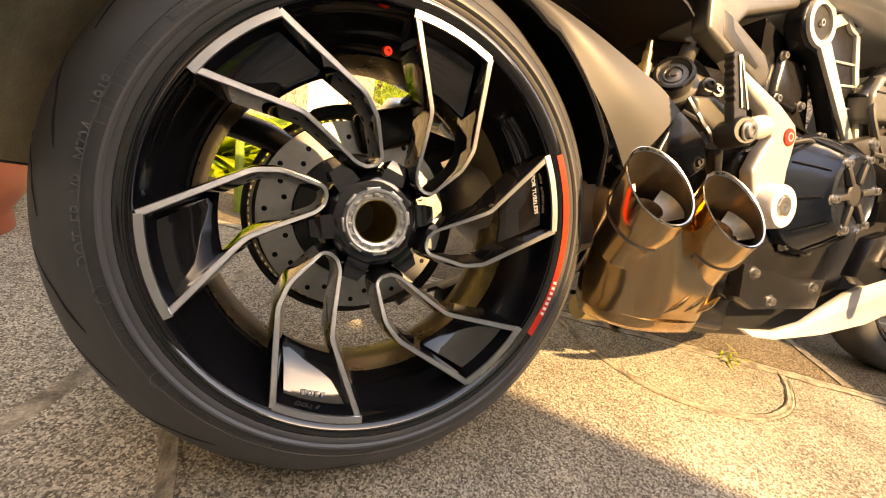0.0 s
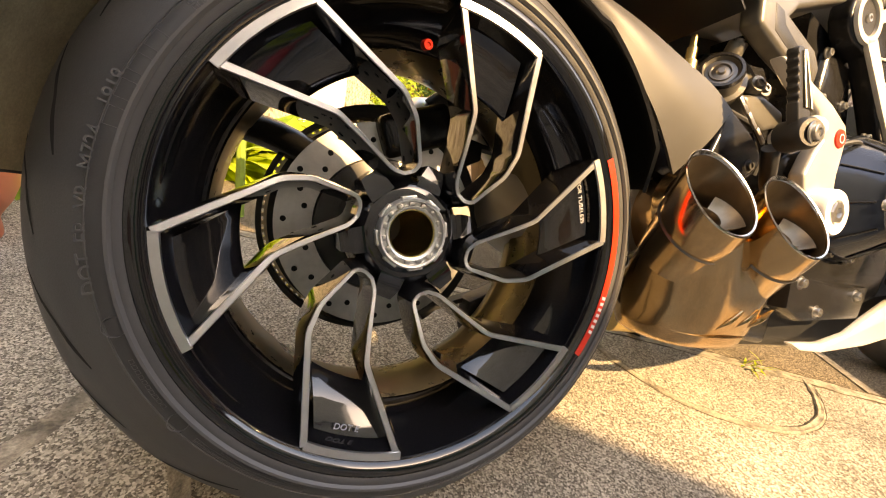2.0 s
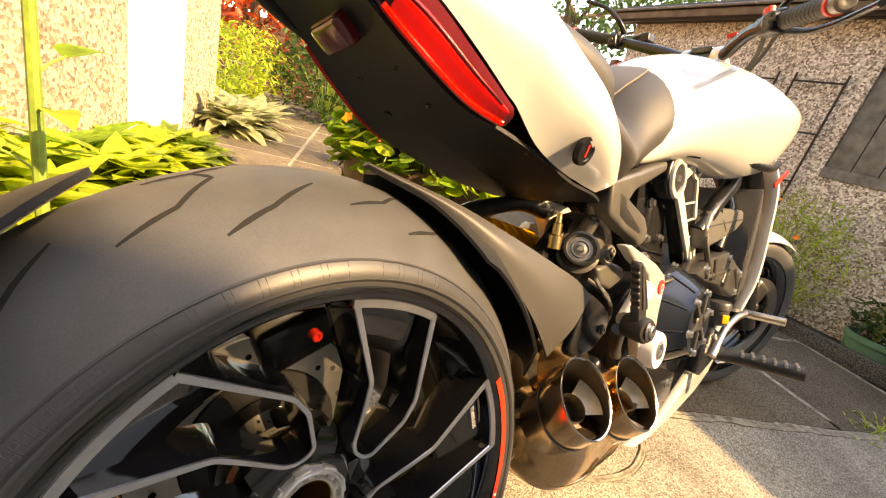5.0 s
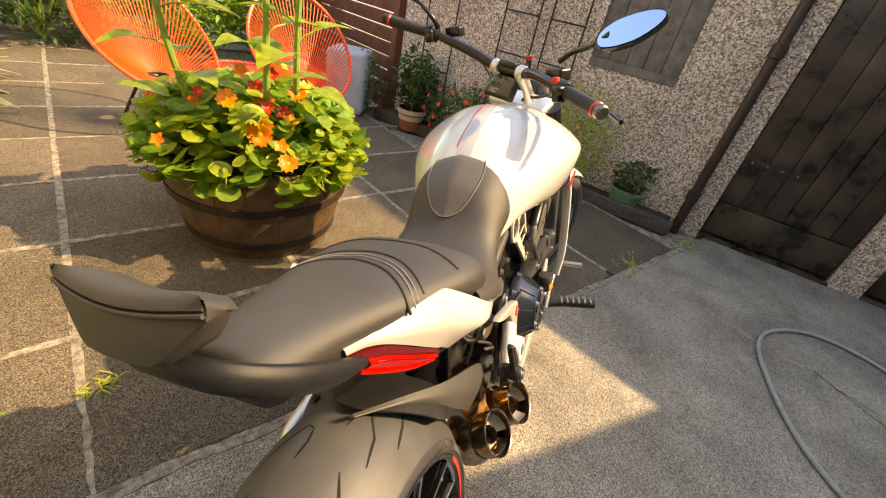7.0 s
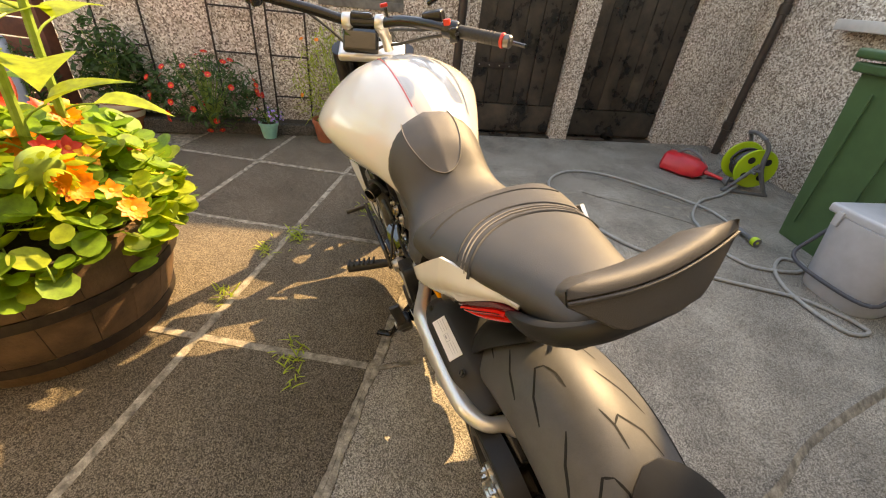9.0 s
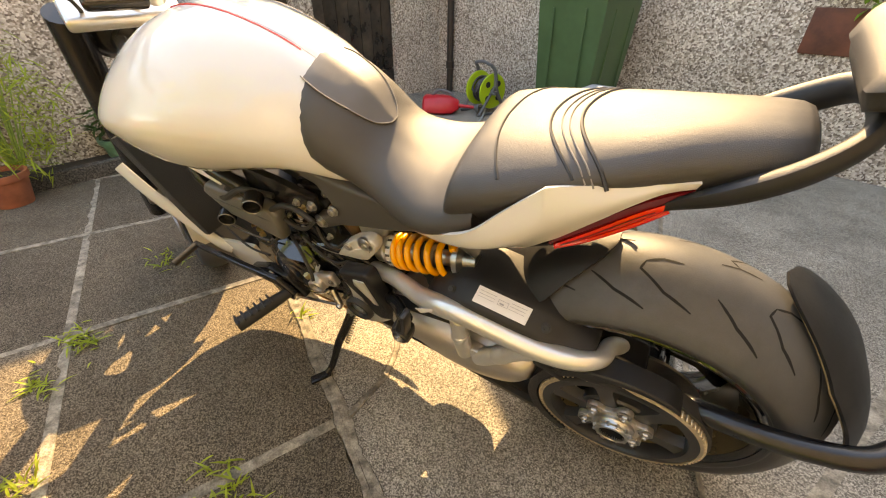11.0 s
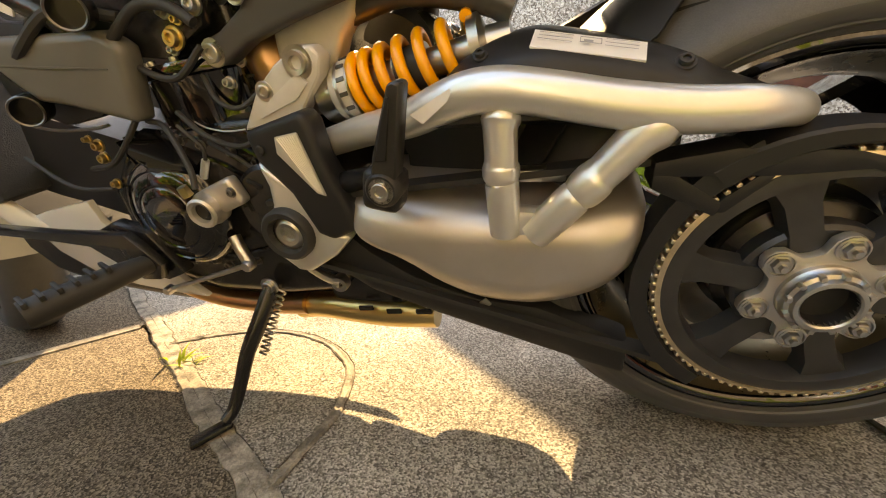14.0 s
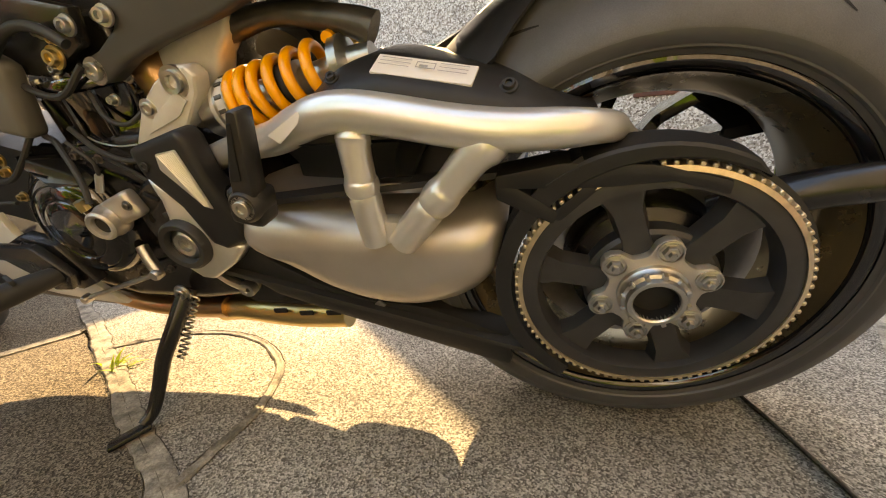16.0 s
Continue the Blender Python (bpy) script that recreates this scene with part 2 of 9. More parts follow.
def join(bm, own, m=None):
    """Adds own, moved by m, to bm (or returns it alone)."""
    if m is not None:
        bmesh.ops.transform(own, matrix=m, verts=own.verts)
    if bm is None:
        return own
    mesh = bpy.data.meshes.new("join")
    own.to_mesh(mesh)
    own.free()
    bm.from_mesh(mesh)
    bpy.data.meshes.remove(mesh)
    return bm


def lathe(profile, m=None, steps=48, closed=False, bm=None, turn=360):
    """Turns a profile of (radius, height) about the z axis."""
    own = bmesh.new()
    full = turn == 360
    rings = [[own.verts.new((r * math.cos(a), r * math.sin(a), h)) for r, h in profile] for a in (radians(turn) * k / steps for k in range(steps if full else steps + 1))]
    n = len(profile)
    for k in range(steps):
        a, b = rings[k], rings[(k + 1) % len(rings)]
        for i in range(n if closed else n - 1):
            j = (i + 1) % n
            vs = [v for v in (a[i], b[i], b[j], a[j])]
            own.faces.new(vs)
    bmesh.ops.remove_doubles(own, verts=own.verts, dist=1e-6)
    return join(bm, own, m)


def spline(points, per=6):
    """A smooth line (Catmull-Rom) through points of any dimension."""
    pts = [np.array(p, float) for p in points]
    pts = [2 * pts[0] - pts[1], *pts, 2 * pts[-1] - pts[-2]]
    out = []
    for i in range(1, len(pts) - 2):
        p0, p1, p2, p3 = pts[i - 1 : i + 3]
        for k in range(per):
            t = k / per
            out.append(0.5 * (2 * p1 + (p2 - p0) * t + (2 * p0 - 5 * p1 + 4 * p2 - p3) * t**2 + (3 * p1 - p0 - 3 * p2 + p3) * t**3))
    return [*out, pts[-2]]


def tube(points, radius, sides=12, smooth=5, bm=None, m=None, flat=1.0):
    """A round bar along a smooth line; radius: one number, or one for each point."""
    radii = radius if isinstance(radius, (list, tuple)) else [radius] * len(points)
    line = [(*p, r) for p, r in zip(points, radii)]
    line = spline(line, smooth) if smooth > 1 else [np.array(p, float) for p in line]
    own = bmesh.new()
    rings, side = [], None
    for i, p in enumerate(line):
        ahead = Vector((line[min(i + 1, len(line) - 1)] - line[max(i - 1, 0)])[:3]).normalized()
        if side is None:
            side = ahead.orthogonal().normalized()
        side = (side - ahead * side.dot(ahead)).normalized()
        up = ahead.cross(side)
        rings.append([own.verts.new(Vector(p[:3]) + (side * math.cos(a) + up * (flat * math.sin(a))) * float(p[3])) for a in (2 * math.pi * k / sides for k in range(sides))])
    for a, b in zip(rings, rings[1:]):
        for k in range(sides):
            own.faces.new((a[k], a[(k + 1) % sides], b[(k + 1) % sides], b[k]))
    own.faces.new(rings[0][::-1])
    own.faces.new(rings[-1])
    return join(bm, own, m)


def plate(outline, y0, y1, round_=0.003, bm=None, m=None, segments=2):
    """A plate with an outline in x and z, from y0 to y1, its edges rounded."""
    own = bmesh.new()
    front = [own.verts.new((x, y0, z)) for x, z in outline]
    face = own.faces.new(front)
    made = bmesh.ops.extrude_face_region(own, geom=[face])
    bmesh.ops.translate(own, vec=(0, y1 - y0, 0), verts=[v for v in made["geom"] if isinstance(v, bmesh.types.BMVert)])
    bmesh.ops.recalc_face_normals(own, faces=own.faces)
    bevel(own, round_, segments)
    return join(bm, own, m)


def loft(sections, caps=True, bm=None, m=None, closed=True):
    """A skin over loops of points, all of one length."""
    own = bmesh.new()
    rings = [[own.verts.new(p) for p in s] for s in sections]
    n = len(rings[0])
    for a, b in zip(rings, rings[1:]):
        for k in range(n if closed else n - 1):
            own.faces.new((a[k], a[(k + 1) % n], b[(k + 1) % n], b[k]))
    if caps and closed:
        own.faces.new(rings[0][::-1])
        own.faces.new(rings[-1])
    return join(bm, own, m)


def bolt(at, way, r=0.006, h=0.006, washer=True, bm=None):
    """A socket-head bolt with a washer."""
    turn = Vector(way).to_track_quat("Z", "Y").to_matrix().to_4x4()
    prof = [(0, h * 0.45), (r * 0.5, h * 0.45), (r * 0.55, h), (r * 0.92, h), (r, h * 0.85), (r, 0.0)]
    if washer:
        prof += [(r * 1.45, 0.0), (r * 1.5, -h * 0.15), (r * 1.5, -h * 0.4)]
    return lathe(prof, Matrix.Translation(at) @ turn, 16, bm=bm)


def turned(at, way):
    """A pose at a point whose z axis points along a way."""
    return Matrix.Translation(at) @ Vector(way).to_track_quat("Z", "Y").to_matrix().to_4x4()


def smooth_loop(points, per=4):
    """A closed smooth line through points."""
    pts = [np.array(p, float) for p in points]
    n = len(pts)
    out = []
    for i in range(n):
        p0, p1, p2, p3 = (pts[(i + k - 1) % n] for k in range(4))
        for k in range(per):
            t = k / per
            out.append(tuple(0.5 * (2 * p1 + (p2 - p0) * t + (2 * p0 - 5 * p1 + 4 * p2 - p3) * t**2 + (3 * p1 - p0 - 3 * p2 + p3) * t**3)))
    return out


def grid_skin(rows, thick=0.0, bm=None, m=None):
    """An open skin over rows of points, thickened inwards."""
    own = bmesh.new()
    vs = [[own.verts.new(p) for p in row] for row in rows]
    for a, b in zip(vs, vs[1:]):
        for k in range(len(a) - 1):
            own.faces.new((a[k], a[k + 1], b[k + 1], b[k]))
    if thick:
        bmesh.ops.recalc_face_normals(own, faces=own.faces)
        bmesh.ops.solidify(own, geom=own.faces[:], thickness=thick)
    return join(bm, own, m)


# ---- the yard: ground, paving, walls ----
ground = part("ground", grid_skin([[(x, y, -0.035) for x in (-600, -4, 6, 600)] for y in (-600, -5, 8, 600)]), MORTAR, smooth=0)
tagged(ground, "pale mortar and earth under the paving", "ground", kind="structure")
PAVE = Matrix.Translation((0.62, 0.39, 0)) @ pose(0, 0, 0, 0, 0, -28.1)  # the joints' crossing and direction
ALONG = Vector((-0.19, -1.0, 0)).normalized()  # the outhouse wall's line
WALL0 = Vector((3.52, 1.6, 0))
WALL = Matrix.Translation(WALL0) @ Matrix(((ALONG.x, -ALONG.y, 0, 0), (ALONG.y, ALONG.x, 0, 0), (0, 0, 1, 0), (0, 0, 0, 1)))  # x along, y towards the yard's back


def wall_block(name, spans, m, material, label, category="wall", thick=0.16):
    """A wall of upright blocks (x0, x1, z0, z1), with openings left between them."""
    wall = None
    for x0, x1, z0, z1 in spans:
        block = part("wall_section" if wall else name, box((x1 - x0, thick, z1 - z0), m @ Matrix.Translation(((x0 + x1) / 2, thick / 2, (z0 + z1) / 2)), 0, 1), material, wall, smooth=0)
        wall = wall or block
    return tagged(wall, label, category, kind="structure")


OUT_TOP = 1.86
HATCH = (1.42, 2.05, 0.92, 1.62)
DOOR_A, DOOR_B = (2.66, 3.50), (3.68, 4.62)
wall_block("wall_outhouse", [(-0.36, HATCH[0], -0.03, OUT_TOP), (HATCH[0], HATCH[1], -0.03, HATCH[2]), (HATCH[0], HATCH[1], HATCH[3], OUT_TOP), (HATCH[1], DOOR_A[0], -0.03, OUT_TOP), (*DOOR_A, 1.80, OUT_TOP), (DOOR_A[1], DOOR_B[0], -0.03, OUT_TOP), (*DOOR_B, 1.80, OUT_TOP), (DOOR_B[1], 5.45, -0.03, OUT_TOP)], WALL, PEBBLE, "brown pebble-dashed outhouse wall")
wall_block("wall_outhouse_inside", [(-0.3, 5.4, -0.03, OUT_TOP)], WALL @ Matrix.Translation((0, 0.5, 0)), BLACKWOOD, "dark inside of the outhouse")
# lean-to roof over the outhouse
ROOFTILE = material("grey brown roof tiles", (0.16, 0.125, 0.10), 0.85, vary=0.3, scale=10, bump=0.4, bump_scale=60, per_piece=0.2)
GUTTER = material("brown gutter plastic", (0.035, 0.024, 0.018), 0.45, vary=0.2, scale=20)
roof = part("outhouse_roof", box((6.1, 1.9, 0.05), WALL @ Matrix.Translation((2.5, 0.72, OUT_TOP + 0.33)) @ pose(0, 0, 0, 22), 0.01), ROOFTILE)
tagged(roof, "grey brown tiled lean-to roof", "roof", kind="structure")
tile = box((0.245, 0.34, 0.016), None, 0.003, 1)
tile_mesh = part("roof_tile", tile, ROOFTILE, roof)
tile_mesh.matrix_local = Matrix.Identity(4)
slope = WALL @ Matrix.Translation((2.5, 0.72, OUT_TOP + 0.33)) @ pose(0, 0, 0, 22)
first = True
for j in range(4):
    for i in range(24):
        ob = tile_mesh if first else new("roof_tile", tile_mesh.data)
        first = False
        ob.parent = roof
        ob.matrix_local = slope @ Matrix.Translation((-2.95 + 0.25 * i + (0.125 if j % 2 else 0), -0.80 + 0.29 * j, 0.036)) @ pose(0, 0, 0, -2.5)
gut = tagged(part("gutter", tube([tuple(WALL @ Vector((x, -0.09, OUT_TOP + 0.0))) for x in (-0.5, 2.5, 5.5)], 0.055, 12, 3), GUTTER), "dark brown eaves gutter", "gutter", kind="structure")
part("fascia", box((6.0, 0.03, 0.14), WALL @ Matrix.Translation((2.5, -0.03, OUT_TOP + 0.02)), 0.003), GUTTER, gut)


def downpipe(m, top, name="drain_pipe"):
    pipe = part(name, tube([(0, 0, -0.03), (0, 0, top / 2), (0, 0, top)], 0.034, 14, 2, m=m), GUTTER)
    for z in (0.28, 1.25):
        part("pipe_collar", lathe([(0.034, z - 0.04), (0.044, z - 0.035), (0.044, z + 0.035), (0.034, z + 0.04)], m, 16), GUTTER, pipe)
    return tagged(pipe, "dark brown rainwater pipe on the wall", "drain pipe")


downpipe(WALL @ Matrix.Translation((2.50, -0.06, 0)), OUT_TOP)


def plank_door(name, span, boards, label, rails=True):
    x0, x1 = span
    door = tagged(part(name, box((x1 - x0 - 0.02, 0.03, 1.78), WALL @ Matrix.Translation(((x0 + x1) / 2, 0.085, 0.91)), 0.003), BLACKWOOD), label, "door", kind="structure")
    w = (x1 - x0 - 0.02) / boards
    for i in range(boards):
        part("board", box((w - 0.006, 0.022, 1.50), WALL @ Matrix.Translation((x0 + 0.01 + w * (i + 0.5), 0.062 + 0.003 * (i % 2), 1.04)), 0.004), BLACKWOOD, door)
    part("bottom_board", box((x1 - x0 - 0.03, 0.03, 0.24), WALL @ Matrix.Translation(((x0 + x1) / 2, 0.060, 0.16)), 0.005), BLACKWOOD, door)
    part("threshold", box((x1 - x0, 0.12, 0.035), WALL @ Matrix.Translation(((x0 + x1) / 2, 0.05, 0.0)), 0.006), BLACKWOOD, door)
    if rails:
        part("strap_hinge", box(((x1 - x0) * 0.45, 0.008, 0.045), WALL @ Matrix.Translation((x0 + (x1 - x0) * 0.26, 0.046, 0.60)), 0.002), IRON, door)
        for k in range(4):
            part("hinge_screw", bolt(tuple(WALL @ Vector((x0 + 0.06 + 0.09 * k, 0.041, 0.60))), tuple(-(WALL.to_3x3() @ Vector((0, 1, 0)))), 0.006, 0.003, False), STEEL, door)
    return door


plank_door("door_1", DOOR_A, 6, "black painted plank door with iron strap hinge")
plank_door("door_2", DOOR_B, 7, "black painted plank door in deep shade", False)
# the boarded hatch
hatch = tagged(part("window_1", box((HATCH[1] - HATCH[0], 0.03, HATCH[3] - HATCH[2]), WALL @ Matrix.Translation(((HATCH[0] + HATCH[1]) / 2, 0.05, (HATCH[2] + HATCH[3]) / 2)), 0.003), GREYWOOD), "grey weathered boarded-up hatch", "window", kind="structure")
for i in range(5):
    w = (HATCH[1] - HATCH[0]) / 5
    part("board", box((w - 0.005, 0.02, HATCH[3] - HATCH[2]), WALL @ Matrix.Translation((HATCH[0] + w * (i + 0.5), 0.026, (HATCH[2] + HATCH[3]) / 2)), 0.003), GREYWOOD, hatch)
for z in (HATCH[2] + 0.03, HATCH[3] - 0.03):
    part("batten", box((HATCH[1] - HATCH[0], 0.024, 0.06), WALL @ Matrix.Translation(((HATCH[0] + HATCH[1]) / 2, 0.005, z)), 0.003), GREYWOOD, hatch)

# the house on the sunny side, its roofs meeting in a valley over the yard's corner
HOUSE = Matrix.Translation((2.40, -3.56, 0)) @ Matrix(((-0.95, 0.31, 0, 0), (0.31, 0.95, 0, 0), (0, 0, 1, 0), (0, 0, 0, 1))) @ Matrix.Diagonal((1, -1, 1, 1))
bm = bmesh.new()
# unseen gable tops, their valley shaped to throw the yard's shade edges
gables = [(-6.5, -0.03), (-6.5, 5.4), (-2.4, 5.4), (-1.8, 5.35), (0.31, 2.64), (2.9, 4.85), (7.5, 4.85), (7.5, -0.03)]
plate(gables, 0.0, 0.3, 0, bm, HOUSE)
house = tagged(part("wall_house", bm, PEBBLE, smooth=0), "brown pebble-dashed house wall", "wall", kind="structure")
sill = part("window_sill", box((1.1, 0.16, 0.07), HOUSE @ Matrix.Translation((1.25, -0.04, 1.18)), 0.01), material("painted sill", (0.55, 0.52, 0.48), 0.6, vary=0.1, scale=10), house)
downpipe(HOUSE @ Matrix.Translation((0.10, -0.06, 0)), 2.6)

# pale house with a white door on the far side
COTTAGE = Matrix.Translation((0.76, 4.02, 0)) @ Matrix(((-0.5, -0.87, 0, 0), (-0.87, 0.5, 0, 0), (0, 0, 1, 0), (0, 0, 0, 1)))
wall_block("wall_cottage", [(0.0, 0.62, -0.03, 3.4), (0.62, 1.40, 1.98, 3.4), (1.40, 6.5, -0.03, 3.4)], COTTAGE, CREAM, "cream pebble-dashed cottage wall", thick=0.3)
WHITEWOOD = material("white painted wood", (0.80, 0.79, 0.76), 0.4, vary=0.03, scale=8, bump=0.05)
door = tagged(part("door_3", box((0.78, 0.05, 2.0), COTTAGE @ Matrix.Translation((1.01, 0.10, 0.98)), 0.005), WHITEWOOD), "white painted flush door", "door", kind="structure")
part("door_handle", tube([tuple(COTTAGE @ Vector(p)) for p in ((0.72, 0.07, 1.02), (0.72, 0.04, 1.02), (0.80, 0.035, 1.02))], 0.008, 8, 4), IRON, door)
part("door_frame", box((0.05, 0.09, 2.02), COTTAGE @ Matrix.Translation((0.645, 0.06, 0.98)), 0.004), WHITEWOOD, door)

# fence beside the outhouse and the neighbour's, planks laid level
FENCEWOOD = material("red brown fence stain", (0.16, 0.055, 0.03), 0.75, vary=0.3, scale=10, bump=0.3, bump_scale=50, per_piece=0.2)


def plank_fence(a, b, top, label):
    a, b = Vector(a), Vector(b)
    fence = thing("fence", label, "fence", kind="structure")
    d = b - a
    turn = math.degrees(math.atan2(d.y, d.x))
    n = int(top / 0.13)
    for i in range(n):
        part("plank", box((d.length, 0.022, 0.118), Matrix.Translation((a + b) / 2 + Vector((0, 0, 0.06 + 0.13 * i))) @ pose(0, 0, 0, 0, 0, turn), 0.004), FENCEWOOD, fence)
    for k in range(int(d.length / 1.8) + 2):
        p = a + d.normalized() * min(1.8 * k, d.length)
        part("post", box((0.09, 0.09, top + 0.1), Matrix.Translation(p + Vector((0, 0, top / 2 + 0.02))) @ pose(0, 0, 0, 0, 0, turn), 0.006), FENCEWOOD, fence)
    return fence


plank_fence((3.66, 2.05, 0), (5.6, 5.6, 0), 1.45, "red brown stained plank fence")
plank_fence((5.6, 5.7, 0), (1.6, 9.5, 0), 1.3, "red brown stained plank fence at the garden's end")

# the parked machine
bike = thing("motorcycle", "white and black muscle cruiser motorcycle parked leaning on its side stand", "motorcycle")
LEAN = 16.27
bike.matrix_world = pose(0, 0, 0, -LEAN)


# ---- rear wheel ----
AXLE = Vector((0, 0, 0.324))
SIDEWAYS = Matrix.Translation(AXLE) @ pose(0, 0, 0, -90)  # turns a lathe's height into the machine's left


def on_wheel(r, degrees, y):
    a = radians(degrees)
    return Vector((r * math.cos(a), y, 0.324 + r * math.sin(a)))


TYRE_HALF = [(0.3215, 0), (0.3205, 0.014), (0.3165, 0.03), (0.309, 0.047), (0.299, 0.063), (0.2875, 0.0775), (0.275, 0.0905), (0.263, 0.1010), (0.2525, 0.1080), (0.2500, 0.1090), (0.243, 0.1110), (0.2335, 0.109), (0.2285, 0.1065)]


def tread_shift(r):
    """The tread stands a little to the machine's left of the rim's middle."""
    return 0.010 * max(0.0, min(1.0, (r - 0.2335) / 0.03))


def tyre_radius(y):
    ys, rs = [p[1] for p in TYRE_HALF[:8]], [p[0] for p in TYRE_HALF[:8]]
    return float(np.interp(abs(y - 0.010), ys, rs))


rear_wheel = part("rear_wheel", lathe([(0.2285, -0.106), (0.2235, -0.1075), (0.2185, -0.1055), (0.2155, -0.100), (0.2125, -0.090), (0.2105, -0.070), (0.200, -0.058), (0.190, -0.035), (0.187, 0.0), (0.187, 0.045), (0.194, 0.07), (0.207, 0.085), (0.2145, 0.1), (0.219, 0.106), (0.2245, 0.1075), (0.2285, 0.1055), (0.226, 0.09), (0.205, 0.06), (0.2, 0.0), (0.207, -0.05), (0.226, -0.09)], SIDEWAYS, 96, closed=True), GLOSS, bike, "gloss black cast alloy rear wheel")
part("rim_barrel", lathe([(0.1880, -0.028), (0.1858, 0.0), (0.1858, 0.046), (0.1930, 0.071), (0.2060, 0.086), (0.2130, 0.100)], SIDEWAYS, 96), BARRELBRONZE, rear_wheel, "dark bronze inside of the rim")
tyre_profile = [(r, y + tread_shift(r)) for r, y in reversed(TYRE_HALF)] + [(r, tread_shift(r) - y) for r, y in TYRE_HALF[1:]]
tyre = part("tyre", lathe(tyre_profile, SIDEWAYS, 128), [RUBBER, SIDERUBBER], rear_wheel, "wide black rear tyre with worn tread")
for face in tyre.data.polygons:
    face.material_index = int(max(math.hypot(tyre.data.vertices[v].co.x, tyre.data.vertices[v].co.z - 0.324) for v in face.vertices) < 0.2506)
for side in (-1, 1):
    ring = lathe([(0.2335, side * 0.1098), (0.2355, side * 0.1122), (0.2375, side * 0.1125)], SIDEWAYS, 128)
    part("bead_line", ring, LETTER, rear_wheel)

# spokes: six pairs of kinked arms, each pair closed at the hub and at the rim
ARM_OUT = [(0.2135, -0.7), (0.1340, -16.9), (0.1090, -20.6), (0.0685, -31.5), (0.0620, -40.0)]
ARM_IN = [(0.2135, -25.2), (0.1355, -44.8), (0.1130, -50.2), (0.0700, -55.2), (0.0628, -50.0), (0.0620, -40.0)]


def filleted(points, radius=0.006, steps=4):
    """Straight pieces through points in a plane, each corner between them rounded off a little."""
    pts = [np.array(p, float) for p in points]
    out = [pts[0]]
    for a, p, b in zip(pts, pts[1:], pts[2:]):
        la, lb = np.linalg.norm(a - p), np.linalg.norm(b - p)
        r = min(radius, 0.45 * la, 0.45 * lb)
        p0, p1 = p + (a - p) / la * r, p + (b - p) / lb * r
        out += [(1 - t) ** 2 * p0 + 2 * t * (1 - t) * p + t * t * p1 for t in (k / steps for k in range(steps + 1))]
    return [*out, pts[-1]]


def face_depth(r):
    return -0.1 + (0.2135 - r) / 0.152 * 0.036


def arm_mesh(line, base, strip):
    pts = filleted([(r * math.cos(radians(a + base)), r * math.sin(radians(a + base))) for r, a in line])
    loops = []
    for i, p in enumerate(pts):
        d = pts[min(i + 1, len(pts) - 1)] - pts[max(i - 1, 0)]
        d /= np.linalg.norm(d)
        n = np.array([-d[1], d[0]])
        r = float(np.linalg.norm(p))
        y = face_depth(r)
        deep = 0.052 - 0.016 * (0.2135 - r) / 0.15
        q = lambda off, depth: (p[0] + n[0] * off, y + depth, 0.324 + p[1] + n[1] * off)  # noqa: E731
        if strip:
            w = 0.0016 + 0.0012 * (r - 0.062) / 0.152
            loops.append([q(-w, -0.0006), q(w, -0.0006), q(w * 1.25, 0.0008), q(-w * 1.25, 0.0008)])
        else:
            slim = 0.0018 + 0.0012 * (r - 0.062) / 0.152
            loops.append([q(-slim, 0.0), q(slim, 0.0), q(slim + 0.0022, 0.010), q(slim + 0.0050, deep), q(-slim - 0.0050, deep), q(-slim - 0.0022, 0.010)])
    return loft(loops)


def arc_mesh(base, strip):
    loops = []
    for k in range(13):
        a = base - 25.2 * k / 12
        if strip:
            sec = [(0.2158, -0.1012), (0.2088, -0.1008), (0.2082, -0.0985), (0.2162, -0.0985)]
        else:
            sec = [(0.2165, -0.0995), (0.2085, -0.0985), (0.205, -0.085), (0.198, -0.06), (0.2165, -0.06)]
        loops.append([on_wheel(r, a, y) for r, y in sec])
    return loft(loops)


def floor_mesh(base):
    loops = []
    for k in range(9):
        a = base - 2.2 - (25.2 - 4.4) * k / 8
        loops.append([on_wheel(r, a + (0.21 - r) * f, y) for r, y, f in ((0.207, -0.083, 0), (0.183, -0.072, -150), (0.163, -0.058, -190), (0.160, -0.052, -200), (0.165, -0.046, -190), (0.207, -0.065, 0))])
    return loft(loops)


CORNER = 27.3
for k in range(6):
    base = CORNER + 60 * k
    for line in (ARM_OUT, ARM_IN):
        arm = part("spoke", arm_mesh(line, base, False), GLOSS, rear_wheel)
        edge = part("machined_edge", arm_mesh(line, base, True), MACHINED, rear_wheel, "bright machined spoke edge")
    part("spoke_bridge", arc_mesh(base, False), GLOSS, rear_wheel)
    part("machined_arc", arc_mesh(base, True), MACHINED, rear_wheel, "bright machined rim edge")
    part("pocket_floor", floor_mesh(base), GLOSS, rear_wheel)

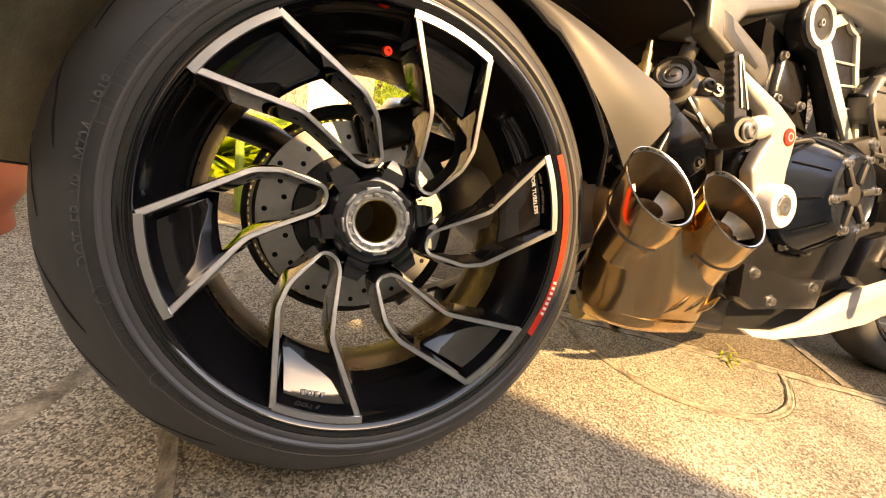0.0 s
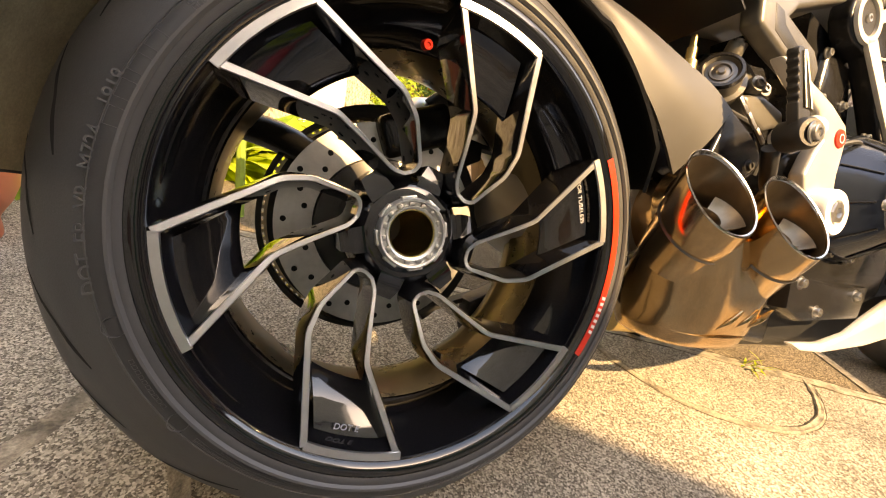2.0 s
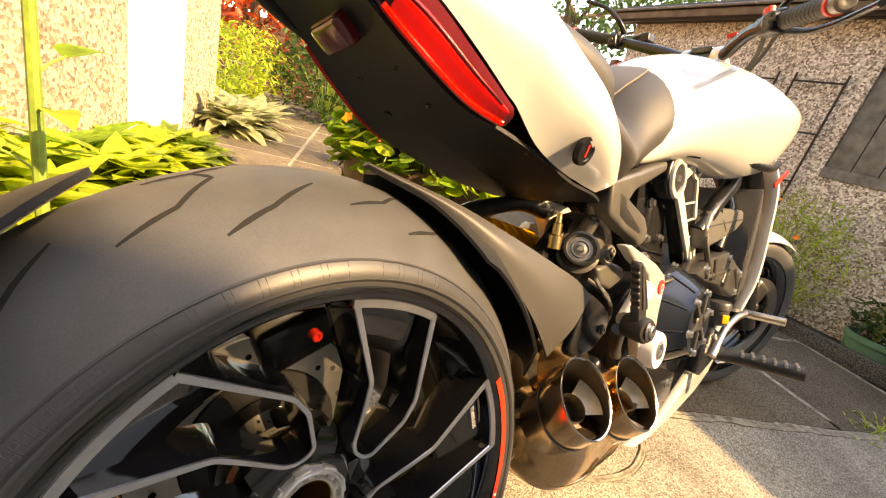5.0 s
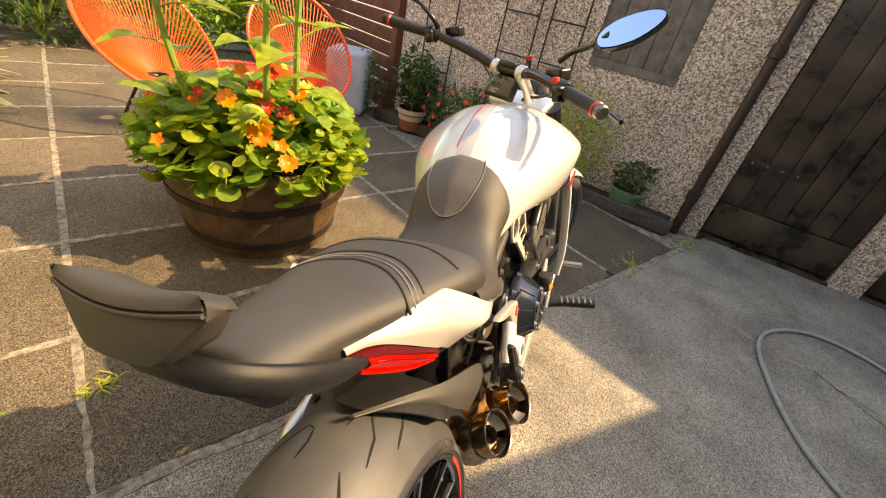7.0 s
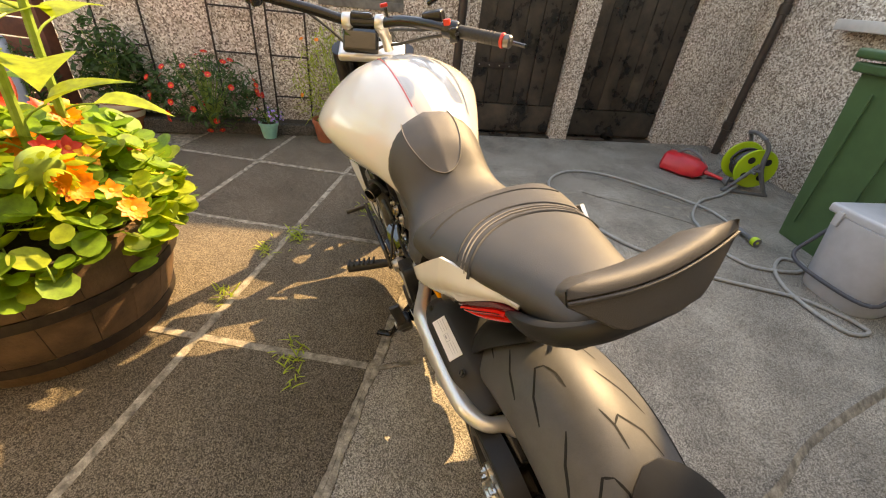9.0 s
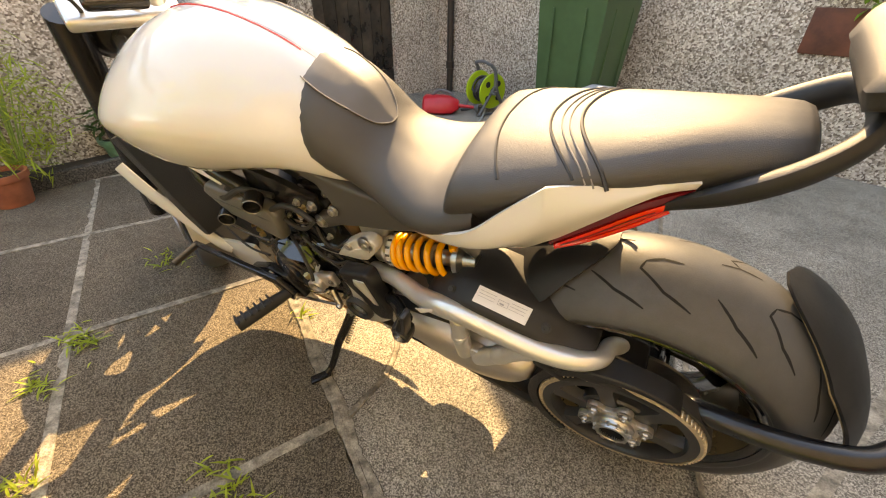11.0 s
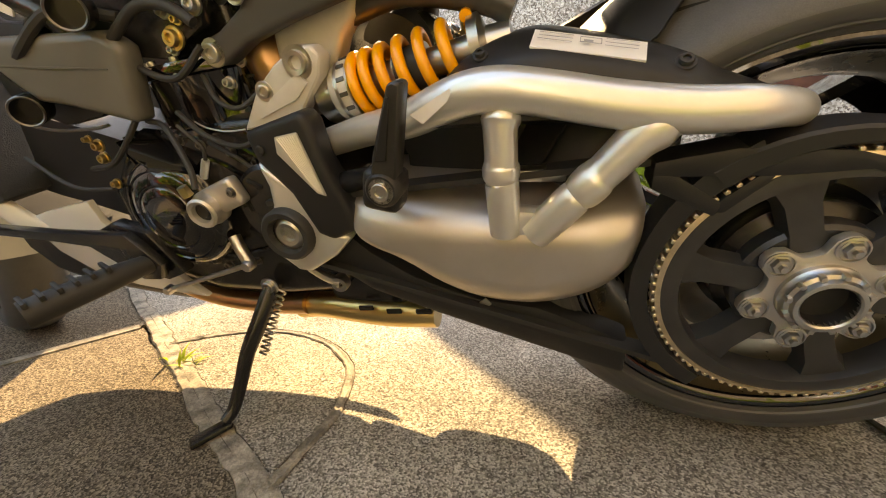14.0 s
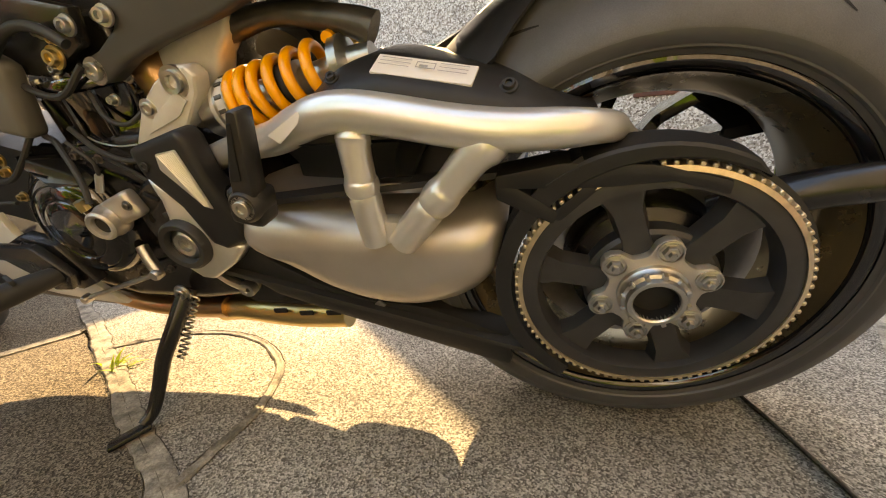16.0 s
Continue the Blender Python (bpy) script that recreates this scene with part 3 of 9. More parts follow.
hub = part("hub", lathe([(0.032, -0.046), (0.046, -0.047), (0.052, -0.044), (0.058, -0.036), (0.064, -0.022), (0.066, 0.0), (0.062, 0.06), (0.032, 0.06)], SIDEWAYS, 48), GLOSS, rear_wheel)
for k in range(6):
    a = CORNER + 60 * k - 16
    web = loft([[on_wheel(r, a + s * w, y) for s, y in ((-1, y0), (1, y0), (1, y1), (-1, y1))] for r, w, y0, y1 in ((0.05, 16, -0.046, 0.0), (0.062, 12, -0.046, 0.0), (0.074, 7, -0.042, -0.005))])
    part("hub_lobe", bevel(web, 0.004), GLOSS, rear_wheel)
nut = part("wheel_nut", lathe([(0.0250, -0.044), (0.0255, -0.0520), (0.0280, -0.0535), (0.0290, -0.0500), (0.0325, -0.0500), (0.0335, -0.0560), (0.0355, -0.0565), (0.0372, -0.0540), (0.0378, -0.0460), (0.0405, -0.0450), (0.0415, -0.0420), (0.0415, -0.036)], SIDEWAYS, 48), PALESTEEL, rear_wheel, "pale dull steel wheel nut ring")
for k in range(15):
    tooth = box((0.0046, 0.0050, 0.0056), Matrix.Translation(on_wheel(0.0306, 24 * k, -0.0512)) @ pose(0, 0, 0, 0, -24 * k), 0.0007)
    part("nut_castle", tooth, STEEL, nut)
for k in range(8):
    part("nut_flat", box((0.0032, 0.011, 0.016), Matrix.Translation(on_wheel(0.0375, 45 * k + 10, -0.0480)) @ pose(0, 0, 0, 0, -45 * k - 10), 0.001), PALESTEEL, nut)
part("hollow_axle", lathe([(0.0255, -0.050), (0.0240, -0.050), (0.0240, 0.178), (0.0255, 0.178)], SIDEWAYS, 36, closed=True), GOLDBORE, rear_wheel)
# dark disc added midway for the shaded depth of the bore
part("axle_core", lathe([(0.0, 0.07), (0.012, 0.069), (0.0236, 0.066)], SIDEWAYS, 24), DARKCAST, rear_wheel)
part("valve", lathe([(0.0, 0.0035), (0.0022, 0.0035), (0.0024, 0.005), (0.0044, 0.005), (0.0050, 0.004), (0.0050, -0.003), (0.0, -0.004)], turned((-0.009, -0.071, 0.504), (0.1, -1, -0.2)), 20), material("red anodised", (0.42, 0.02, 0.015), 0.3, metal=0.6), rear_wheel, "red anodised valve cap")

disc = part("brake_disc", lathe([(0.1325, 0.0735), (0.1325, 0.0785), (0.088, 0.0785), (0.088, 0.0735)], SIDEWAYS, 72, closed=True), STEEL, bike, "drilled steel rear brake disc")
for k in range(36):
    r, a = (0.1215, 0.1105, 0.0995)[k % 3], 10 * k
    part("disc_hole", lathe([(0.0, 0.0), (0.0036, 0.0)], turned(on_wheel(r, a, 0.0729), (0, -1, 0)), 12), SHADEBLACK, disc)
part("disc_carrier", lathe([(0.09, 0.08), (0.086, 0.07), (0.06, 0.066), (0.05, 0.075), (0.05, 0.085), (0.09, 0.085)], SIDEWAYS, 48, closed=True), SATIN, disc)
part("hub_carrier", lathe([(0.0, 0.085), (0.075, 0.085), (0.082, 0.095), (0.082, 0.12), (0.05, 0.14), (0.0, 0.14)], SIDEWAYS, 40), SATIN, bike)

# coloured stripe round the rim's edge
loops = []
for k in range(19):
    a = 26.3 - 59 * k / 18
    loops.append([on_wheel(0.2198, a, -0.1080), on_wheel(0.2287, a, -0.1072)])
part("rim_stripe", grid_skin(loops, 0.0004), RED, rear_wheel, "red rim stripe with small pale lettering")
for k in range(7):
    a = -14.5 - 1.75 * k
    m = Matrix.Translation(on_wheel(0.2245, a, -0.1083)) @ pose(0, 0, 0, 0, -a)
    part("stripe_letter_bar", box((0.0045, 0.0006, 0.0036), m, 0), PAPER, rear_wheel)


def groove(points, width=0.0038):
    """A groove of the tread as a strip in shade black, along points of (y across, degrees round)."""
    line = [np.array(a) + (np.array(b) - np.array(a)) * k / 5 for a, b in zip(points, points[1:]) for k in range(5)] + [np.array(points[-1])]
    rows = []
    n = len(line)
    for i, p in enumerate(line):
        d = line[min(i + 1, n - 1)] - line[max(i - 1, 0)]
        d = np.array([d[0], radians(d[1]) * 0.324])
        d /= np.linalg.norm(d) + 1e-9
        w = width * min(1.0, 0.45 + 3.0 * min(i, n - 1 - i) / n)
        row = []
        for s in (-0.5, 0.5):
            y, a = p[0] - d[1] * s * w, p[1] + math.degrees(d[0] * s * w / 0.324)
            row.append(on_wheel(tyre_radius(y) + 0.0004, a, y))
        rows.append(row)
    return grid_skin(rows)


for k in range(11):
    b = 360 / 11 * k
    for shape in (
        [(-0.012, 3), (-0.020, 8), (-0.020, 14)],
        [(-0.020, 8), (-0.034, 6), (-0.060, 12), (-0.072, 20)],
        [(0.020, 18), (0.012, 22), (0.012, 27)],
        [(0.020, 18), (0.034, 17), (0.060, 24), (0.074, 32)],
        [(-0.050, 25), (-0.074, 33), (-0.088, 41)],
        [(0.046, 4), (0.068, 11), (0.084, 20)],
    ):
        part("tread_groove", groove([(y + 0.010, a + b) for y, a in shape]), SHADEBLACK, rear_wheel)


def wall_depth(r):
    """How far out the right-hand side wall stands at a radius."""
    return float(np.interp(r, [p[0] for p in TYRE_HALF[::-1]], [p[1] - tread_shift(p[0]) for p in TYRE_HALF[::-1]]))


def side_frames(angles, r, height, width, stroke=0.0011):
    """Plain raised outlines in place of lettering, lying on the side wall; angles give each one's middle."""
    bm = bmesh.new()

    def strip(p, q):
        """A low bead from (radius, degrees) p to q."""
        loops = []
        n = 4
        for k in range(n + 1):
            rr, a = p[0] + (q[0] - p[0]) * k / n, p[1] + (q[1] - p[1]) * k / n
            along = abs(q[1] - p[1]) > 1e-6
            y = -wall_depth(rr)
            if along:
                loops.append([on_wheel(rr - stroke / 2, a, -wall_depth(rr - stroke / 2) + 0.0004), on_wheel(rr, a, y - 0.0003), on_wheel(rr + stroke / 2, a, -wall_depth(rr + stroke / 2) + 0.0004)])
            else:
                da = math.degrees(stroke / 2 / rr)
                loops.append([on_wheel(rr, a - da, y + 0.0004), on_wheel(rr, a, y - 0.0003), on_wheel(rr, a + da, y + 0.0004)])
        loft(loops, True, bm)

    for a in angles:
        lo, hi, a0, a1 = r - height / 2, r + height / 2, a - width / 2, a + width / 2
        strip((lo, a0), (lo, a1))
        strip((hi, a0), (hi, a1))
        strip((lo, a0), (hi, a0))
        strip((lo, a1), (hi, a1))
    return bm


for start, stop, step, r, h, w in ((48, 36, -4.3, 0.2425, 0.0135, 3.1), (80.5, 58, -5.2, 0.2420, 0.0140, 3.9), (118, 90, -5.2, 0.2415, 0.0150, 4.0), (164, 148, -4.6, 0.2425, 0.0120, 3.0), (296, 270, -4.0, 0.2425, 0.0120, 2.9), (345, 320, -3.0, 0.2425, 0.0110, 2.1), (28, 12, -3.9, 0.2425, 0.0125, 2.8)):
    tagged(part("side_wall_outline", side_frames(np.arange(start, stop, step), r, h, w), LETTER, rear_wheel), kind="stuff")
for start, stop, r in ((246, 222, 0.2490), (246, 222, 0.2445), (246, 228, 0.2400), (142, 126, 0.2455), (142, 128, 0.2405), (214, 204, 0.2430)):
    tagged(part("side_wall_outline", side_frames(np.arange(start, stop, -1.05), r, 0.0030, 0.72, 0.0008), LETTER, rear_wheel), kind="stuff")
for a in (198, 218, 357):
    part("side_wall_ring", lathe([(0.0068, -0.0004), (0.0074, 0.0008), (0.0080, -0.0004)], turned(on_wheel(0.243, a, -wall_depth(0.243)), (0, -1, 0)), 24), LETTER, rear_wheel)
# a low moulded step where side wall and tread meet
shift = tread_shift(0.2505)
part("shoulder_line", lathe([(0.2488, -0.1094 + shift), (0.2500, -0.1100 + shift), (0.2514, -0.1083 + shift)], SIDEWAYS, 128), SIDERUBBER, rear_wheel)


def lettering(words, size, m, material, parent, name="lettering", deep=0.0005):
    curve = bpy.data.curves.new(name, "FONT")
    curve.body, curve.size, curve.extrude = words, size, deep
    curve.align_x = curve.align_y = "CENTER"
    tmp = bpy.data.objects.new("tmp", curve)
    mesh = bpy.data.meshes.new_from_object(tmp)
    bpy.data.objects.remove(tmp)
    mesh.materials.append(material)
    ob = new(name, mesh)
    ob.matrix_local = m
    ob.parent = parent
    return ob


def on_face(r, degrees, y, turn=0.0):
    """Writing on a face that looks to the machine's right, its foot towards the axle at turn 0."""
    return Matrix.Translation(on_wheel(r, degrees, y)) @ pose(0, 0, 0, 90) @ pose(0, 0, 0, 0, 0, degrees - 90 + turn)


for i, word in enumerate(("DOT", "EB", "VR", "M724", "1918")):
    lettering(word, 0.0135, on_face(0.250, (189, 182.5, 177, 169.5, 160)[i], -wall_depth(0.250) - 0.0003), LETTER, rear_wheel)
lettering("DOT E", 0.0085, on_face(0.196, -105.5, -0.0795, 180) @ pose(-0.008, 0, 0.003), INK, rear_wheel)
lettering("FOR TUBELESS", 0.0075, on_face(0.196, 15, -0.0795) @ pose(0, 0, 0.003), INK, rear_wheel)


# ---- swing arm side (machine's left) ----
SWING = [((0.56, 0.10, 0.47), 0.017), ((0.47, 0.125, 0.495), 0.018), ((0.405, 0.150, 0.510), 0.019), ((0.364, 0.163, 0.5255), 0.020), ((0.335, 0.169, 0.5345), 0.0205), ((0.302, 0.17, 0.5365), 0.0205), ((0.2586, 0.17, 0.5292), 0.0205), ((0.2112, 0.17, 0.519), 0.0205), ((0.179, 0.17, 0.5135), 0.0205), ((0.145, 0.169, 0.5095), 0.020), ((0.1026, 0.165, 0.508), 0.0185), ((0.074, 0.154, 0.5050), 0.0165), ((0.055, 0.136, 0.499), 0.0150), ((0.048, 0.105, 0.488), 0.0160), ((0.034, 0.085, 0.462), 0.022)]
swing = part("swing_arm", tube([p for p, _ in SWING], [r for _, r in SWING], 24, 6), SILVER, bike, "silver lacquered tubular single-sided swing arm")
leg_a = [((0.304, 0.164, 0.528), 0.012), ((0.304, 0.167, 0.515), 0.0180), ((0.3045, 0.169, 0.508), 0.0192), ((0.305, 0.171, 0.501), 0.0168), ((0.305, 0.172, 0.474), 0.0164), ((0.3055, 0.172, 0.4685), 0.0170), ((0.3055, 0.172, 0.465), 0.0186), ((0.3055, 0.172, 0.456), 0.0188), ((0.3055, 0.172, 0.4515), 0.0172), ((0.3055, 0.172, 0.4495), 0.0158), ((0.305, 0.172, 0.4475), 0.0172), ((0.304, 0.171, 0.42), 0.0172), ((0.303, 0.168, 0.390), 0.0172)]
leg_b = [((0.150, 0.160, 0.519), 0.012), ((0.162, 0.164, 0.506), 0.0200), ((0.173, 0.168, 0.4965), 0.0225), ((0.185, 0.171, 0.486), 0.0190), ((0.207, 0.172, 0.4605), 0.0176), ((0.2125, 0.172, 0.455), 0.0180), ((0.2165, 0.172, 0.4505), 0.0196), ((0.225, 0.172, 0.441), 0.0196), ((0.2300, 0.172, 0.436), 0.0180), ((0.2325, 0.172, 0.4335), 0.0164), ((0.2350, 0.172, 0.431), 0.0180), ((0.254, 0.171, 0.4095), 0.0182), ((0.272, 0.167, 0.389), 0.0182)]
for leg in (leg_a, leg_b):
    part("swing_arm_strut", tube([p for p, _ in leg], [r for _, r in leg], 20, 3), SILVER, swing)
part("strut_web", plate([(0.302, 0.416), (0.288, 0.418), (0.256, 0.416), (0.276, 0.388), (0.306, 0.388)], 0.152, 0.176, 0.006), SILVER, swing)
part("strut_bar", box((0.06, 0.02, 0.014), Matrix.Translation((0.272, 0.135, 0.444)), 0.004), STEEL, swing)
bm = plate([(0.388, 0.522), (0.347, 0.543), (0.346, 0.535), (0.376, 0.513)], 0.1865, 0.1872, 0)
part("barcode_label", bm, PAPER, swing, "small white printed label")

# silver expansion box below
BOX_SHAPE = [(0.500, 0.437), (0.509, 0.416), (0.503, 0.394), (0.484, 0.372), (0.456, 0.352), (0.430, 0.328), (0.389, 0.299), (0.338, 0.279), (0.274, 0.275), (0.219, 0.291), (0.186, 0.313), (0.166, 0.341), (0.160, 0.372), (0.157, 0.398), (0.159, 0.418), (0.176, 0.431), (0.22, 0.432), (0.30, 0.430), (0.40, 0.436), (0.475, 0.442)]
loops = []
for y, inset, drop in ((-0.02, 0.03, 0.0), (0.02, 0.008, 0), (0.07, 0.0, 0), (0.12, 0.0, 0), (0.150, 0.006, 0.0), (0.166, 0.020, 0), (0.172, 0.042, 0)):
    shape = smooth_loop(BOX_SHAPE, 3)
    c = np.mean(shape, 0)
    slope = max(0.0, y - 0.06) * 0.22
    loops.append([(x + (c[0] - x) * inset / 0.16, y, z + (c[1] - z) * inset / 0.08 - slope * max(0.0, min(1.0, (z - 0.33) / 0.10))) for x, z in shape])
part("silencer_box", loft(loops), BOXSILVER, bike, "satin metallic exhaust expansion box")

# black plastic guards
GUARD = [(0.392, 0.512), (0.366, 0.546), (0.338, 0.566), (0.310, 0.577), (0.276, 0.582), (0.236, 0.575), (0.180, 0.5625), (0.140, 0.549), (0.115, 0.535), (0.085, 0.522), (0.066, 0.512), (0.09, 0.500), (0.2, 0.503), (0.32, 0.515)]
loops = []
for y, drop, inset in ((0.03, 0.004, 0.01), (0.05, 0.0, 0.0), (0.118, 0.001, 0.0), (0.126, 0.003, 0.0), (0.160, 0.017, 0.004), (0.167, 0.024, 0.008), (0.170, 0.034, 0.014)):
    loop = []
    for x, z in smooth_loop(GUARD, 3):
        top = max(0.0, min(1.0, (z - 0.508) / 0.03))
        loop.append((x + (0.22 - x) * inset / 0.16, y, z - drop * top))
    loops.append(loop)
guard = part("swing_arm_guard", loft(loops), MATBLACK, bike, "matt black plastic swing arm guard", smooth=50)
label = part("warning_label", loft([[(0.2755, 0.1285, 0.5785), (0.1790, 0.1285, 0.5590), (0.1790, 0.1292, 0.5608), (0.2755, 0.1292, 0.5803)], [(0.2790, 0.1570, 0.5668), (0.1830, 0.1570, 0.5475), (0.1830, 0.1577, 0.5493), (0.2790, 0.1577, 0.5686)]]), PAPER, guard, "white printed warning label")
for k in range(3):
    y, z = 0.1365 + 0.005 * k, 0.5778 - 0.0021 * k
    part("label_line", box((0.030, 0.0007, 0.0003), Matrix.Translation((0.2560 + 0.001 * k, y, z - 0.0022)) @ pose(0, 0, 0, -22, -11.4), 0), INK, guard)
    part("label_line", box((0.028, 0.0007, 0.0003), Matrix.Translation((0.2000 + 0.001 * k, y, z - 0.0132)) @ pose(0, 0, 0, -22, -11.4), 0), INK, guard)
for dx, dy, wx, wy in ((0, 0.005, 0.018, 0.0007), (0, -0.004, 0.018, 0.0007), (0.009, 0.0005, 0.0007, 0.010), (-0.009, 0.0005, 0.0007, 0.010), (0.002, 0.002, 0.008, 0.003)):
    part("label_drawing", box((wx, wy, 0.0004), Matrix.Translation((0.2270, 0.1430, 0.5680)) @ pose(0, 0, 0, -22, -11.4) @ Matrix.Translation((dx, dy, 0)), 0), INK, guard)
part("guard_screw", bolt((0.150, 0.146, 0.545), (0, 0.6, 0.8), 0.006, 0.004), RUBBERPART, guard)
part("guard_screw", bolt((0.325, 0.146, 0.565), (0, 0.6, 0.8), 0.005, 0.004), RUBBERPART, guard)
part("inner_guard", plate([(0.44, 0.455), (0.47, 0.49), (0.20, 0.490), (0.15, 0.44), (0.22, 0.425), (0.44, 0.425)], 0.055, 0.075, 0.006), MATBLACK, bike)
lower = plate([(0.565, 0.345), (0.560, 0.315), (0.50, 0.272), (0.405, 0.238), (0.30, 0.204), (0.20, 0.172), (0.155, 0.160), (0.155, 0.215), (0.20, 0.235), (0.27, 0.262), (0.35, 0.270), (0.43, 0.298), (0.49, 0.335), (0.52, 0.365)], 0.095, 0.135, 0.008)
part("lower_belt_guard", lower, MATBLACK, bike, "matt black lower belt guard")
part("guard_rivet", box((0.012, 0.003, 0.012), Matrix.Translation((0.337, 0.136, 0.2645)) @ pose(0, 0, 0, 0, 40), 0.001), STEEL, bike)
# upper belt guard with its open triangle
upper = [[(0.165, 0.462), (0.10, 0.474), (0.02, 0.470), (-0.03, 0.458), (-0.05, 0.452), (-0.05, 0.437), (0.0, 0.452), (0.06, 0.447), (0.165, 0.447)], [(0.165, 0.455), (0.152, 0.455), (0.100, 0.420), (0.106, 0.406), (0.165, 0.435)], [(0.100, 0.408), (0.062, 0.447), (0.075, 0.452), (0.112, 0.416)]]
band = [(radians(a), 0.1515, 0.170 + 0.006 * max(0, a - 20) / 40) for a in range(62, -61, -6)]
upper.append([(r * math.cos(a), 0.324 + r * math.sin(a)) for a, _, r in band] + [(r * math.cos(a), 0.324 + r * math.sin(a)) for a, r, _ in reversed(band)])
bm = bmesh.new()
for i, shape in enumerate(upper):
    plate(shape, 0.120 + 0.0004 * i, 0.162 - 0.0006 * i, 0.004 if i < 3 else 0, bm)
arch = []
for k in range(13):
    a = 48 + 72 * k / 12
    top = 0.174 - 0.014 * k / 12 if k < 12 else 0.154
    arch.append([on_wheel(0.1500, a, 0.122), on_wheel(top, a, 0.122), on_wheel(top, a, 0.1600), on_wheel(top - 0.003, a, 0.1628), on_wheel(0.1530, a, 0.1628), on_wheel(0.1500, a, 0.1600)])
loft(arch, True, bm)
part("upper_belt_guard", bm, MATBLACK, bike, "matt black upper belt guard with open triangle")

# toothed pulley and belt
PULLEYBLACK = material("worn black anodised alloy", (0.028, 0.028, 0.029), 0.38, vary=0.2, scale=40)
PULLEY = 0.1435
pulley = part("belt_pulley", lathe([(PULLEY - 0.004, 0.128), (PULLEY - 0.004, 0.158), (PULLEY - 0.010, 0.160), (PULLEY - 0.022, 0.160), (PULLEY - 0.026, 0.150), (PULLEY - 0.026, 0.132)], SIDEWAYS, 96, closed=True), PULLEYBLACK, bike, "black belt pulley with bare metal teeth")
for k in range(6):
    a = 9.8 + 60 * k
    arm = loft([[on_wheel(r, a + s * w / r, y) for s, y in ((-1, 0.153), (1, 0.153), (1.35, 0.134), (-1.35, 0.134))] for r, w in ((0.045, 0.9), (0.07, 0.75), (0.10, 0.8), (0.122, 1.2))])
    part("pulley_spoke", bevel(arm, 0.003), PULLEYBLACK, pulley)
part("pulley_hub", lathe([(0.03, 0.15), (0.066, 0.15), (0.07, 0.146), (0.07, 0.128), (0.03, 0.128)], SIDEWAYS, 48, closed=True), PULLEYBLACK, pulley)
tooth = lathe([(PULLEY, 0.143), (PULLEY, 0.1585), (PULLEY - 0.005, 0.1605), (PULLEY - 0.005, 0.143)], SIDEWAYS, 96, closed=True)
for k in range(84):
    box((0.0048, 0.016, 0.0052), Matrix.Translation(on_wheel(PULLEY + 0.0018, 360 / 84 * k, 0.151)) @ pose(0, 0, 0, 0, -360 / 84 * k), 0.0011, 1, tooth)
part("pulley_teeth", tooth, TOOTH, pulley, "bare metal pulley teeth")
# the belt wraps the pulley's rear and runs forward
wrap = [on_wheel(PULLEY + 0.0062, a, 0.134) for a in np.linspace(78, 285, 40)]
belt_line = [(0.62, 0.134, 0.412), *wrap, (0.62, 0.134, 0.335)]
rows = []
for i, p in enumerate(belt_line):
    p = Vector(p)
    q0, q1 = Vector(belt_line[max(i - 1, 0)]), Vector(belt_line[min(i + 1, len(belt_line) - 1)])
    d = (q1 - q0).normalized()
    n = Vector((-d.z, 0, d.x))
    rows.append([p + n * s * 0.0035 + Vector((0, y, 0)) for s, y in ((-1, -0.013), (-1, 0.013), (1, 0.013), (1, -0.013))])
part("drive_belt", loft(rows), RUBBERPART, bike, "black toothed drive belt")
# hub flange with six bolts
flange = []
for k in range(6):
    a = math.degrees(-0.3517) + 60 * k
    for da, r in ((-20, 0.0485), (-13, 0.061), (-6, 0.0665), (0, 0.068), (6, 0.0665), (13, 0.061), (20, 0.0485), (30, 0.0465)):
        flange.append((r * math.cos(radians(a + da)), 0.324 + r * math.sin(radians(a + da))))
fl = part("pulley_flange", plate(flange, 0.152, 0.163, 0.002), BOXSILVER, bike, "bare metal six-lobed pulley carrier")
for k in range(6):
    a = math.degrees(-0.3517) + 60 * k
    at = on_wheel(0.0542, a, 0.163)
    part("carrier_cup", lathe([(0.0125, -0.001), (0.0132, 0.0025), (0.0115, 0.003), (0.0112, 0.0006), (0.0, 0.0006)], turned(at, (0, 1, 0)), 24), STEEL, fl)
    part("carrier_nut", lathe([(0.0, 0.012), (0.0035, 0.012), (0.0042, 0.0105), (0.0042, 0.0075), (0.0075, 0.0072), (0.0082, 0.006), (0.0085, 0.002), (0.0105, 0.0015), (0.0105, 0.0)], turned(at, (0, 1, 0)), 6), STEEL, fl)
axle_nut = part("axle_nut", lathe([(0.0225, 0.15), (0.0225, 0.182), (0.0245, 0.184), (0.0285, 0.1835), (0.030, 0.178), (0.0335, 0.176), (0.0345, 0.170), (0.0365, 0.168), (0.0365, 0.160)], SIDEWAYS, 40), STEEL, bike, "steel axle nut with locking ring")
for k in range(12):
    part("nut_castle", box((0.005, 0.008, 0.005), Matrix.Translation(on_wheel(0.0325, 30 * k + 8, 0.1775)) @ pose(0, 0, 0, 0, -30 * k - 8), 0.001), STEEL, axle_nut)
# black wall and floor carry the bore's shade in their colour
part("axle_bore", lathe([(0.0226, 0.1825), (0.0222, 0.165), (0.0, 0.1642)], SIDEWAYS, 32), HOLLOWSHADE, axle_nut)


# ---- tail, seat and tank ----
def mirrored(points):
    return [(x, -y, z) for x, y, z in points]


